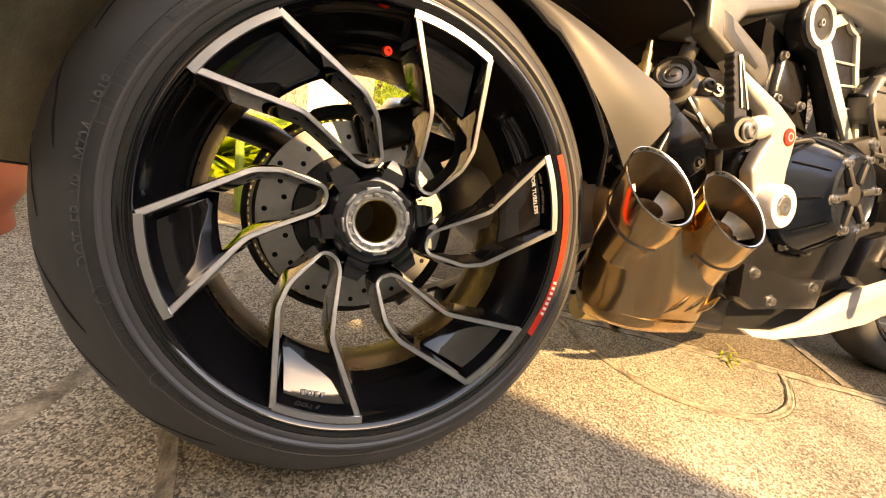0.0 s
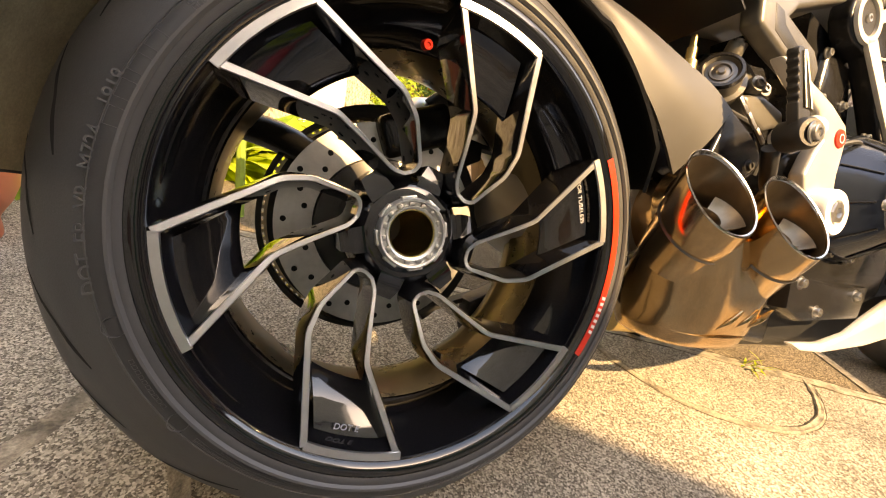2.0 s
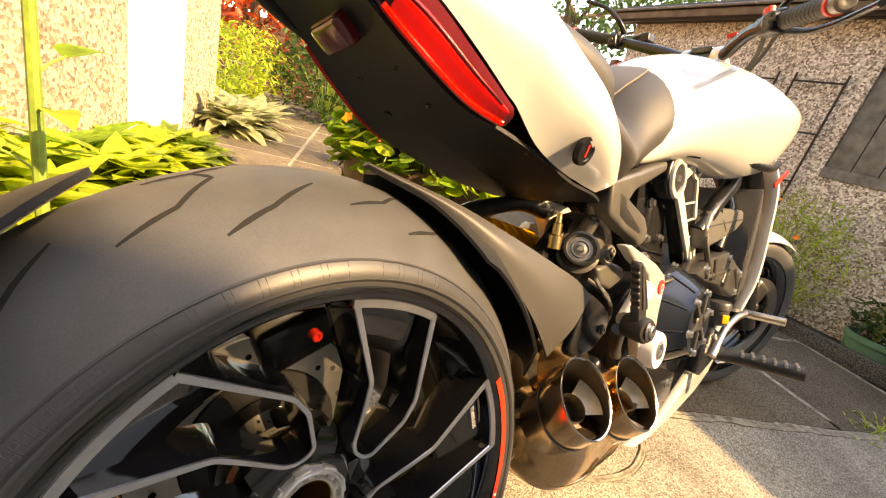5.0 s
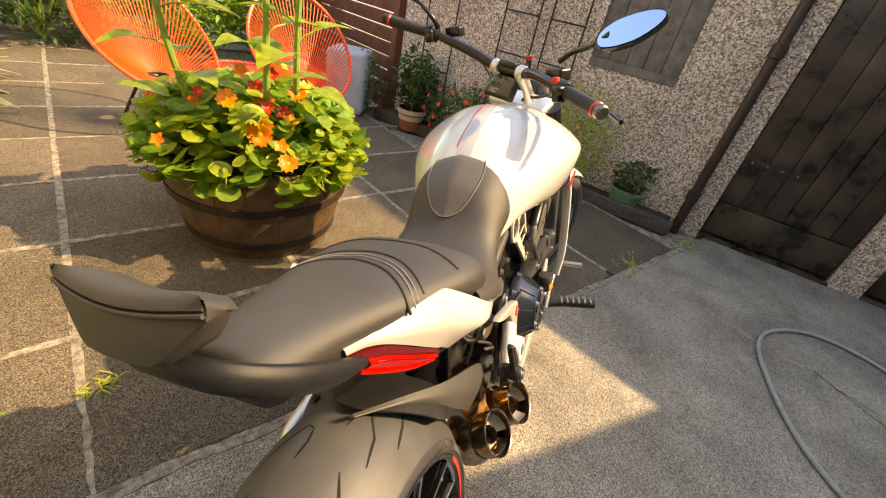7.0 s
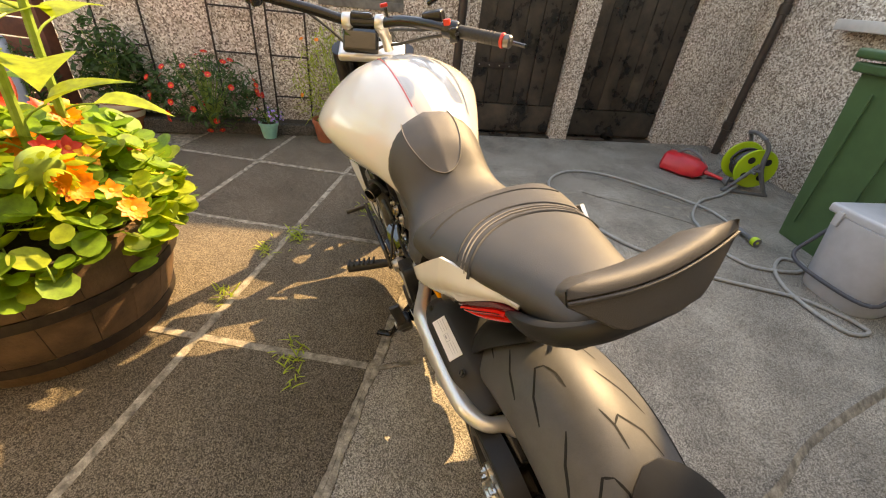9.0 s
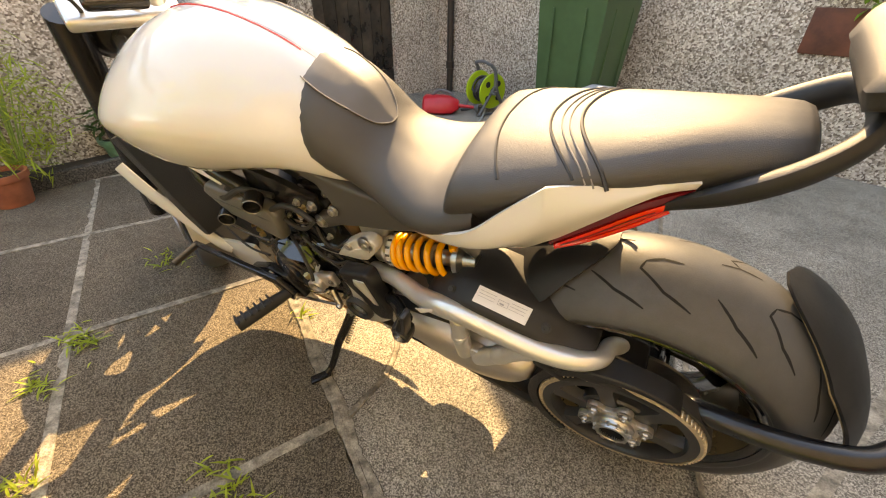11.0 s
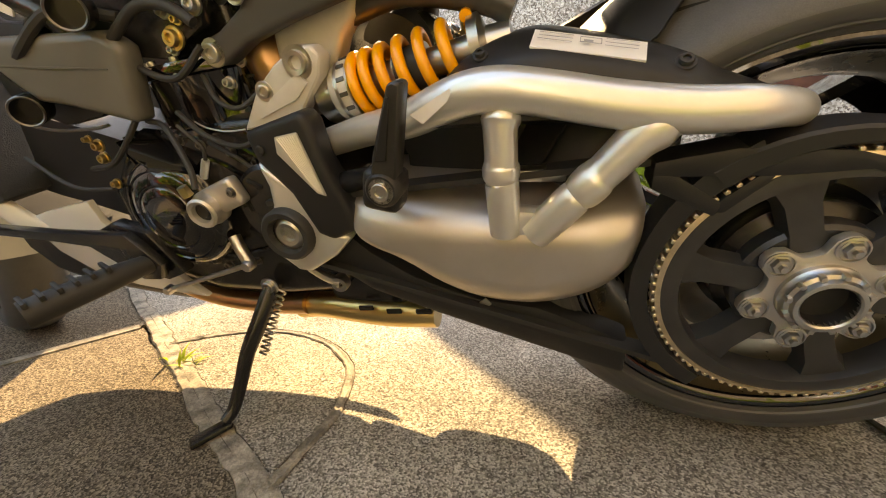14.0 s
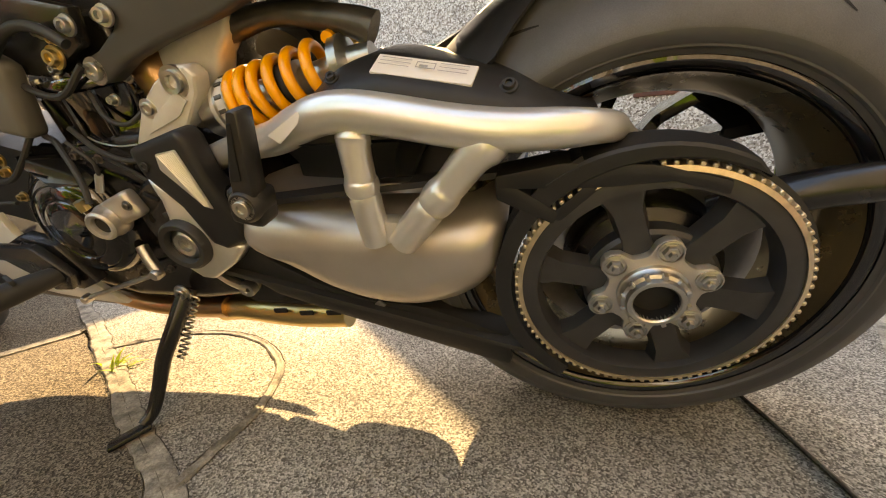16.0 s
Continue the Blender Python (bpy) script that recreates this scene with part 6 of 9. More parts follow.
BARREL_AT = Matrix.Translation((0.682, 0.026, 0.0)) @ pose(0, 0, 0, 0, 4)
cyl = part("cylinder_block", lathe([(0.050, 0.492), (0.090, 0.494), (0.096, 0.500), (0.096, 0.507), (0.091, 0.511), (0.089, 0.530), (0.092, 0.556), (0.095, 0.570), (0.099, 0.573), (0.100, 0.580), (0.097, 0.588), (0.060, 0.594)], BARREL_AT, 44), GLOSS, bike, "gloss black cylinder block")
for k in range(5):
    a = radians(40 + 26 * k)
    part("barrel_rib", tube([tuple(BARREL_AT @ Vector((0.093 * math.cos(a), 0.093 * math.sin(a), z))) for z in (0.512, 0.540, 0.570)], 0.0045, 8, 2), GLOSS, cyl)
for k in range(4):
    a = radians(52 + 24 * k)
    part("barrel_bolt", bolt(tuple(BARREL_AT @ Vector((0.092 * math.cos(a), 0.092 * math.sin(a), 0.588))), (0, 0.2, 1), 0.005, 0.006), STEEL, cyl)
for x, z, r, gold in ((0.651, 0.642, 0.0080, 0), (0.593, 0.646, 0.0080, 0), (0.694, 0.612, 0.0095, 1), (0.694, 0.640, 0.0060, 0), (0.679, 0.630, 0.0045, 1), (0.700, 0.600, 0.0045, 0), (0.917, 0.501, 0.0040, 1), (0.903, 0.491, 0.0065, 1), (0.904, 0.472, 0.0065, 1), (0.906, 0.432, 0.0055, 1), (0.706, 0.571, 0.0040, 0), (0.637, 0.559, 0.0050, 0)):
    part("engine_bolt", bolt((x, 0.119, z), (0, 1, 0.1), r, 0.007), GOLD if gold else STEEL, bike)
part("wire_guide", tube([(0.938, 0.160, 0.530), (0.893, 0.160, 0.523), (0.834, 0.160, 0.523), (0.804, 0.160, 0.526)], 0.0022, 6, 4), GREYCAST, bike)
part("breather_hose", tube([(0.768, 0.140, 0.613), (0.742, 0.140, 0.629), (0.712, 0.140, 0.644), (0.683, 0.140, 0.646), (0.659, 0.140, 0.638), (0.638, 0.140, 0.623)], 0.0062, 10, 5), RUBBERPART, bike)
part("sensor_wire", tube([(0.708, 0.150, 0.519), (0.696, 0.150, 0.506), (0.683, 0.150, 0.491), (0.686, 0.150, 0.474)], 0.0025, 6, 4), RUBBERPART, bike)
part("wire_plug", tube([(0.686, 0.150, 0.474), (0.700, 0.150, 0.451)], 0.005, 8, 1), PALESTEEL, bike)
part("head_gasket_line", tube([(0.717, 0.119, 0.521), (0.699, 0.119, 0.509), (0.668, 0.119, 0.502), (0.637, 0.119, 0.503)], 0.0012, 6, 4), STEEL, bike)
for k, (x, z) in enumerate(((0.60, 0.475), (0.64, 0.46), (0.675, 0.475), (0.72, 0.485), (0.755, 0.492), (0.62, 0.43), (0.65, 0.375), (0.60, 0.33), (0.64, 0.315), (0.70, 0.30), (0.76, 0.29), (0.82, 0.30), (0.87, 0.33), (0.885, 0.385), (0.87, 0.44))):
    part("case_bolt", bolt((x, 0.1155, z), (0, 1, 0), 0.0048 if k % 2 else 0.006, 0.006), DARKSTEEL, bike)
for pts_, r in (([(0.60, 0.125, 0.50), (0.64, 0.132, 0.485), (0.69, 0.130, 0.50), (0.73, 0.122, 0.53)], 0.0045), ([(0.58, 0.120, 0.47), (0.63, 0.128, 0.455), (0.66, 0.126, 0.47), (0.70, 0.122, 0.49)], 0.0035), ([(0.79, 0.118, 0.54), (0.82, 0.135, 0.50), (0.86, 0.140, 0.47), (0.92, 0.130, 0.46)], 0.005), ([(0.66, 0.118, 0.60), (0.70, 0.130, 0.57), (0.75, 0.130, 0.585), (0.80, 0.120, 0.62)], 0.0055), ([(0.60, 0.105, 0.55), (0.63, 0.122, 0.53), (0.66, 0.122, 0.54), (0.68, 0.11, 0.57)], 0.004)):
    part("wiring_hose", tube(pts_, r * 0.8, 8, 6), RUBBERPART, bike)
part("case_rib", tube([(0.60, 0.1155, 0.455), (0.66, 0.1155, 0.44), (0.70, 0.1155, 0.46), (0.78, 0.1155, 0.488)], 0.004, 8, 5), GLOSS, bike)
part("case_rib", tube([(0.64, 0.1155, 0.345), (0.67, 0.1155, 0.325), (0.74, 0.1155, 0.312), (0.82, 0.1155, 0.32), (0.87, 0.1155, 0.36)], 0.004, 8, 5), GLOSS, bike)
for k in range(3):
    part("case_fin", box((0.003, 0.012, 0.042), Matrix.Translation((0.845 - 0.018 * k, 0.122, 0.478 + 0.006 * k)) @ pose(0, 0, 0, 0, 25), 0.001), GLOSS, bike)
for p0, p1 in (((0.640, 0.50), (0.60, 0.47)), ((0.66, 0.485), (0.61, 0.455)), ((0.675, 0.47), (0.62, 0.44))):
    part("casting_web", tube([(p0[0], 0.119, p0[1]), (p1[0], 0.119, p1[1])], 0.003, 6, 1), GLOSS, bike)

LEFT = turned((0.787, 0.112, 0.391), (0, 1, 0)) @ Matrix.Diagonal((0.99, 0.99, 1, 1))
alt = part("alternator_cover", lathe([(0.088, 0.0), (0.088, 0.016), (0.085, 0.026), (0.079, 0.034), (0.071, 0.038), (0.069, 0.0365), (0.067, 0.0385), (0.050, 0.042), (0.048, 0.0405), (0.046, 0.0425), (0.026, 0.045), (0.0, 0.0458)], LEFT, 52), GLOSS, bike, "gloss black alternator cover")
for k in range(8):
    a = radians(45 * k + 10)
    part("cover_bolt", bolt(tuple(LEFT @ Vector((0.089 * math.cos(a), 0.089 * math.sin(a), 0.012))), (0, 1, 0), 0.0055, 0.006), DARKSTEEL, alt)
WINDOW_WAY = Vector((-0.3, 0.5, 0.8)).normalized()
window = [(0.821, 0.502), (0.812, 0.511), (0.767, 0.501), (0.718, 0.472), (0.724, 0.457), (0.778, 0.469), (0.811, 0.486)]
part("cover_window", bevel(loft([[(x + WINDOW_WAY.x * h, 0.128 + ((x - 0.772) * 0.3 - (z - 0.485) * 0.8) / 0.5 + WINDOW_WAY.y * h, z + WINDOW_WAY.z * h) for x, z in window] for h in (-0.012, 0.0)]), 0.003), GLOSS, bike, "gloss black cover reflecting the sky")
SLAVE = turned((0.706, 0.165, 0.408), (-0.10, 1, -0.05))
slave = part("clutch_slave", lathe([(0.0, 0.000), (0.0125, 0.000), (0.0140, 0.007), (0.0185, 0.009), (0.0215, 0.006), (0.0220, -0.006), (0.0245, -0.010), (0.0245, -0.022), (0.0, -0.022)], SLAVE, 32), BOXSILVER, bike, "grey clutch slave cylinder")
part("slave_body", box((0.058, 0.022, 0.040), Matrix.Translation((0.680, 0.146, 0.424)) @ pose(0, 0, 0, 0, 20), 0.009, 3), BOXSILVER, slave)
# dark disc paints the shade in the cylinder's mouth
part("slave_recess", lathe([(0.0, 0.0025), (0.007, 0.0025), (0.0085, 0.0006), (0.0130, 0.0006)], SLAVE, 24), HOLLOWSHADE, slave)
part("slave_bolt", bolt((0.660, 0.157, 0.432), (0, 1, 0), 0.005, 0.003), DARKSTEEL, slave)
part("banjo_bolt", lathe([(0.0, 0.014), (0.007, 0.014), (0.008, 0.0), (0.0, 0.0)], turned((0.722, 0.165, 0.431), (0.1, 0.2, 1)), 6), GOLD, slave)
sprocket_cover = part("sprocket_cover", lathe([(0.062, 0.0), (0.062, 0.016), (0.056, 0.022), (0.02, 0.022), (0.0, 0.02)], turned((0.615, 0.115, 0.40), (0, 1, 0)), 36), ENGINE, bike, "black front pulley cover")
for k in range(7):
    a = radians(50 * k + 10)
    part("cover_slot", box((0.006, 0.022, 0.003), turned((0.615 + 0.042 * math.cos(a), 0.1375, 0.40 + 0.042 * math.sin(a)), (0, 1, 0)) @ pose(0, 0, 0, 0, 0, 50 * k + 10), 0.001), SHADEBLACK, sprocket_cover)
# silver hanger, its black shield and the pivot
hang = part("footrest_hanger", plate([(0.536, 0.590), (0.517, 0.589), (0.507, 0.577), (0.514, 0.557), (0.548, 0.518), (0.569, 0.511), (0.640, 0.500), (0.602, 0.549), (0.570, 0.573)], 0.092, 0.120, 0.006, segments=3), PALECAST, bike, "pale silver cast footrest hanger", smooth=30)
part("hanger_recess", plate([(0.539, 0.563), (0.529, 0.551), (0.549, 0.534), (0.606, 0.515), (0.584, 0.538)], 0.1195, 0.1225, 0.0012), PALECAST, hang)
part("hanger_bolt", lathe([(0.0, -0.002), (0.007, -0.002), (0.008, 0.004), (0.013, 0.005), (0.0135, 0.0), (0.0185, 0.0), (0.0185, -0.006)], turned((0.537, 0.121, 0.573), (0, 1, 0)), 24), STEEL, hang)
part("hanger_bolt", bolt((0.591, 0.121, 0.546), (0, 1, 0), 0.008, 0.003), STEEL, hang)
shield = part("heel_shield", plate([(0.603, 0.509), (0.523, 0.529), (0.514, 0.515), (0.510, 0.476), (0.487, 0.412), (0.489, 0.382), (0.521, 0.369), (0.542, 0.377), (0.563, 0.432), (0.597, 0.474)], 0.128, 0.166, 0.010, segments=3), MATBLACK, bike, "matt black heel shield with ribbed metal insert")
ins = part("shield_insert", plate([(0.560, 0.503), (0.530, 0.507), (0.513, 0.431), (0.524, 0.435), (0.563, 0.484)], 0.160, 0.1685, 0.002), PALESTEEL, shield, "pale ribbed metal insert")
a0, a1, a2, a3 = [Vector((x, 0.1688, z)) for x, z in [(0.558, 0.501), (0.531, 0.505), (0.514, 0.435), (0.522, 0.436)]]
for k in range(9):
    u = (k + 0.5) / 9
    part("insert_rib", tube([tuple(a0.lerp(a1, u)), tuple(a3.lerp(a2, u))], 0.0011, 6, 1), PALESTEEL, ins)
part("shield_screw", bolt((0.585, 0.166, 0.488), (0, 1, 0), 0.006, 0.002), RUBBERPART, shield)
pale = part("pivot_plate", plate([(0.606, 0.474), (0.578, 0.452), (0.550, 0.430), (0.530, 0.385), (0.499, 0.370), (0.528, 0.342), (0.574, 0.314), (0.593, 0.316), (0.611, 0.333), (0.624, 0.370), (0.601, 0.414), (0.598, 0.440)], 0.130, 0.160, 0.009, segments=3), SILVER, bike, "pale silver pivot plate")
PIV = turned((0.586, 0.160, 0.377), (0, 1, 0))
part("pivot_seal", lathe([(0.023, 0.004), (0.026, 0.012), (0.033, 0.013), (0.0365, 0.009), (0.037, -0.01)], PIV, 36), RUBBERPART, pale)
part("pivot_nut", lathe([(0.0, 0.0), (0.010, 0.0), (0.011, 0.006), (0.0165, 0.007), (0.0225, 0.003), (0.0225, -0.002)], PIV, 12), STEEL, pale)
part("exhaust_clamp", tube([(0.60, 0.125, 0.300), (0.575, 0.13, 0.288), (0.553, 0.13, 0.279)], 0.007, 8, 3), STEEL, bike)
part("clamp_ring", lathe([(0.005, 0.004), (0.006, 0.007), (0.012, 0.007), (0.013, 0.004), (0.013, -0.006)], turned((0.553, 0.129, 0.278), (0, 1, 0)), 20), STEEL, bike)
# shock absorber
S0, S1 = Vector((0.482, 0.080, 0.537)), Vector((0.344, 0.080, 0.5665))
way = (S1 - S0).normalized()
shock = part("shock_absorber", lathe([(0.0, -0.06), (0.018, -0.06), (0.030, -0.05), (0.031, -0.02), (0.036, -0.018), (0.036, 0.0), (0.020, 0.004), (0.018, 0.05), (0.0245, 0.052), (0.0245, 0.09), (0.016, 0.092), (0.016, 0.142), (0.033, 0.144), (0.033, 0.155), (0.018, 0.16), (0.015, 0.185), (0.0, 0.185)], turned(S0, way), 32), STEEL, bike, "rear shock absorber with yellow spring")
turnv = turned(S0, way)
part("spring_collar", lathe([(0.0, -0.030), (0.030, -0.030), (0.033, -0.026), (0.033, -0.014), (0.0365, -0.013), (0.0365, -0.002), (0.0300, 0.001)], turnv, 36), PALECAST, shock, "pale notched preload collar")
for k in range(14):
    a = 2 * math.pi * k / 14
    part("collar_notch", box((0.004, 0.005, 0.010), turnv @ Matrix.Translation((0.0360 * math.cos(a), 0.0360 * math.sin(a), -0.0075)) @ pose(0, 0, 0, 0, 0, math.degrees(a)), 0.0006), GREYCAST, shock)
coil = [tuple(turnv @ Vector((0.0335 * math.cos(a), 0.0335 * math.sin(a), 0.002 + 0.142 * (k / 170) ** 1.3))) for k, a in ((k, 2 * math.pi * 6.3 * k / 170) for k in range(171))]
part("coil_spring", tube(coil, 0.0068, 10, 1), YELLOW, shock, "bright yellow coil spring")
part("damper_sleeve", lathe([(0.0255, 0.054), (0.0255, 0.088)], turnv, 24), RUBBERPART, shock)
part("frame_casting", plate([(0.590, 0.612), (0.556, 0.628), (0.470, 0.640), (0.480, 0.612), (0.501, 0.592), (0.517, 0.562), (0.529, 0.528), (0.550, 0.506), (0.578, 0.506), (0.592, 0.530), (0.594, 0.575)], 0.035, 0.075, 0.010, segments=3), PALECAST, bike, "silver cast frame plate")
part("heat_cover", lathe([(0.0, 0.045), (0.030, 0.045), (0.034, 0.040), (0.034, -0.045), (0.0, -0.045)], turned((0.618, 0.052, 0.582), (0.25, 0.1, 1)), 32), HEADER, bike, "copper-tinted steel pipe behind the hanger")
part("casting_bolt", bolt((0.546, 0.078, 0.520), (0, 1, 0), 0.008, 0.005), STEEL, bike)
part("upper_link", tube([(0.50, 0.05, 0.618), (0.42, 0.06, 0.627), (0.33, 0.07, 0.612), (0.30, 0.07, 0.60)], [0.018, 0.014, 0.016, 0.02], 12, 4), GREYCAST, bike)
# side stand
PIVOT = Vector((0.676, 0.124, 0.268))
STAND = [(tuple(PIVOT), 0.0150), ((0.690, 0.165, 0.222), 0.0135), ((0.706, 0.195, 0.182), 0.0120), ((0.718, 0.220, 0.138), 0.0105), ((0.726, 0.243, 0.106), 0.0100), ((0.732, 0.262, 0.096), 0.0090)]
stand = part("side_stand", tube([p for p, _ in STAND], [r for _, r in STAND], 12, 5, flat=0.75), SATIN, bike, "black side stand with return spring")
foot_m = Matrix.Translation((0.746, 0.279, 0.0895)) @ pose(0, 0, 0, LEAN, 0, 52)
part("stand_foot", box((0.060, 0.028, 0.009), foot_m, 0.004), SATIN, stand)
part("stand_bolt", bolt(tuple(PIVOT + Vector((0, 0.014, 0))), (0, 1, 0), 0.010, 0.006), STEEL, stand)
coil = [(0.662 + 0.034 * k / 80 + 0.007 * math.cos(0.9 * k), 0.13 + 0.050 * k / 80 + 0.007 * math.sin(0.9 * k) * 0.6, 0.258 - 0.095 * k / 80 + 0.005 * math.sin(0.9 * k)) for k in range(81)]
part("stand_spring", tube(coil, 0.0018, 6, 1), STEEL, stand)
part("stand_bracket", plate([(0.665, 0.30), (0.705, 0.30), (0.715, 0.27), (0.70, 0.252), (0.672, 0.252)], 0.092, 0.112, 0.004), SATIN, bike)
# gear linkage and forward controls
lever = part("gear_link", tube([(0.706, 0.135, 0.354), (0.696, 0.142, 0.336), (0.684, 0.148, 0.318)], 0.009, 10, 3), STEEL, bike, "gear linkage rod")
part("link_rod", tube([(0.683, 0.150, 0.316), (0.77, 0.150, 0.288), (0.865, 0.150, 0.258)], 0.0042, 8, 2), STEEL, lever)
part("link_joint", lathe([(0.0, 0.008), (0.007, 0.008), (0.009, 0.004), (0.009, -0.006)], turned((0.683, 0.152, 0.316), (0, 1, 0)), 16), STEEL, lever)
part("link_joint", lathe([(0.0, 0.008), (0.006, 0.008), (0.008, 0.004), (0.008, -0.006)], turned((0.865, 0.152, 0.258), (0, 1, 0)), 16), STEEL, lever)
for s in (-1, 1):
    mount = part("control_mount", plate([(0.99, 0.35), (0.90, 0.385), (0.84, 0.37), (0.80, 0.30), (0.84, 0.285), (0.92, 0.30)], s * 0.150 - 0.012, s * 0.150 + 0.012, 0.006), SATIN, bike)
    part("mount_bolt", bolt((0.895, s * 0.162, 0.365), (0, s, 0), 0.008, 0.005), STEEL, mount)
    peg_line = [(0.90, -0.165, 0.325), (0.92, -0.22, 0.327), (0.942, -0.318, 0.325)] if s < 0 else [(0.832, 0.165, 0.327), (0.852, 0.23, 0.332), (0.884, 0.316, 0.334)]
    peg = part("rider_footrest", tube(peg_line, [0.013, 0.015, 0.016] if s < 0 else [0.013, 0.0175, 0.019], 12, 4), RUBBERPART if s > 0 else DARKCAST, bike, "ribbed rider footrest")
    for k in range(6):
        part("rubber_rib", box((0.036, 0.006, 0.008), Matrix.Translation((0.921 + 0.004 * k, -0.215 - 0.018 * k, 0.338) if s < 0 else (0.852 + 0.0062 * k, 0.225 + 0.017 * k, 0.350)) @ pose(0, 0, 0, 0, 0, 12 if s < 0 else -20), 0.002), RUBBERPART if s > 0 else STEEL, peg)
    if s > 0:
        part("foot_lever", plate([(1.20, 0.386), (1.0, 0.377), (0.856, 0.377), (0.834, 0.352), (0.812, 0.326), (0.826, 0.300), (0.864, 0.298), (0.884, 0.348), (1.03, 0.362), (1.20, 0.371)], 0.166, 0.182, 0.004), SATIN, bike, "long flat black foot lever")
        part("lever_tip", tube([(1.19, 0.178, 0.379), (1.188, 0.258, 0.379)], 0.010, 10, 1), RUBBERPART, bike)
        continue
    part("foot_lever", tube([(0.88, s * 0.168, 0.325), (0.93, s * 0.172, 0.375), (1.00, s * 0.178, 0.398), (1.06, s * 0.185, 0.402)], [0.009, 0.008, 0.008, 0.009], 10, 5), SATIN if s > 0 else STEEL, bike, "foot lever with ribbed tip")
    part("lever_tip", tube([(1.06, s * 0.182, 0.402), (1.058, s * 0.262, 0.402)], 0.010, 10, 1), RUBBERPART if s > 0 else STEEL, bike)

# ---- front end, steered to the right ----
STEER = Matrix.Translation((1.13, 0, 0.95)) @ Matrix.Rotation(radians(-23.6), 4, Vector((-0.5, 0, 0.866))) @ Matrix.Translation((-1.13, 0, -0.95))
def front(bm):
    bmesh.ops.transform(bm, matrix=STEER, verts=bm.verts)
    return bm


FRONT = Matrix.Translation((1.60, 0, 0.302)) @ pose(0, 0, 0, -90)
fw = part("front_wheel", front(lathe([(0.222, -0.05), (0.232, -0.052), (0.232, 0.052), (0.222, 0.05), (0.205, 0.03), (0.20, 0.0), (0.205, -0.03)], FRONT, 56, closed=True)), GLOSS, bike, "gloss black front wheel")
part("tyre", front(lathe([(0.232, 0.054), (0.252, 0.061), (0.272, 0.058), (0.29, 0.042), (0.299, 0.02), (0.302, 0), (0.299, -0.02), (0.29, -0.042), (0.272, -0.058), (0.252, -0.061), (0.232, -0.054)], FRONT, 72)), RUBBER, fw, "black front tyre")
for k in range(10):
    a = radians(36 * k)
    part("spoke", front(tube([(1.60 + 0.04 * math.cos(a), 0, 0.302 + 0.04 * math.sin(a)), (1.60 + 0.13 * math.cos(a + 0.15), 0, 0.302 + 0.13 * math.sin(a + 0.15)), (1.60 + 0.205 * math.cos(a + 0.1), 0, 0.302 + 0.205 * math.sin(a + 0.1))], [0.012, 0.008, 0.011], 8, 3)), GLOSS, fw)
part("hub", front(lathe([(0.0, -0.07), (0.045, -0.07), (0.05, 0.0), (0.045, 0.07), (0.0, 0.07)], FRONT, 24)), SATIN, fw)
for s in (-1, 1):
    part("front_disc", front(lathe([(0.16, s * 0.068), (0.16, s * 0.073), (0.12, s * 0.073), (0.12, s * 0.068)], FRONT, 48, closed=True)), STEEL, fw, "drilled front brake disc")
    part("fork_leg", front(tube([(1.555, s * 0.105, 0.30), (1.43, s * 0.105, 0.52), (1.31, s * 0.105, 0.73), (1.18, s * 0.105, 0.95)], [0.030, 0.030, 0.034, 0.034], 16, 2)), SATIN, bike, "black fork leg")
    cal = part("front_caliper", front(box((0.075, 0.055, 0.12), Matrix.Translation((1.515, s * 0.095, 0.405)) @ pose(0, 0, 0, 0, 30), 0.014, 3)), DARKSTEEL, bike, "grey radial brake caliper")
    for k in range(2):
        part("caliper_bolt", front(bolt((1.53 - 0.04 * k, s * 0.124, 0.38 + 0.06 * k), (0, s, 0), 0.009, 0.006)), STEEL, cal)
rows = [[(1.60 + 0.318 * math.cos(radians(a)), 0.066 * s_, 0.302 + (0.318 - 0.03 * abs(s_) ** 2.5) * math.sin(radians(a))) for s_ in np.linspace(-1, 1, 9)] for a in range(60, 190, 8)]
part("front_mudguard", front(grid_skin(rows, 0.004)), WHITE, bike, "white front mudguard", smooth=60)
part("yoke", front(box((0.075, 0.22, 0.03), Matrix.Translation((1.165, 0, 0.945)) @ pose(0, 0, 0, 0, -30), 0.012, 3)), SILVER, bike, "silver top yoke")
# wide bar, turned with the fork: right end back and low, left end out and high
CLAMP_L, CLAMP_R = Vector((1.098, 0.052, 1.058)), Vector((1.052, -0.040, 1.036))
ENDS = {-1: [Vector(CLAMP_R), Vector((0.985, -0.088, 1.036)), Vector((0.905, -0.135, 1.026)), Vector((0.835, -0.188, 1.006)), Vector((0.724, -0.279, 0.974))],
        1: [Vector(CLAMP_L), Vector((1.120, 0.130, 1.098)), Vector((1.135, 0.215, 1.138)), Vector((1.138, 0.29, 1.170)), Vector((1.118, 0.43, 1.219))]}
bar_pts = [tuple(v) for v in ENDS[-1][::-1]] + [tuple(v) for v in ENDS[1]]
bar = part("handlebar", tube(bar_pts, [0.011, 0.012, 0.014, 0.015, 0.015, 0.015, 0.015, 0.014, 0.012, 0.011], 14, 6), SATIN, bike, "black swept-back handlebar")
across = (CLAMP_L - CLAMP_R).normalized()
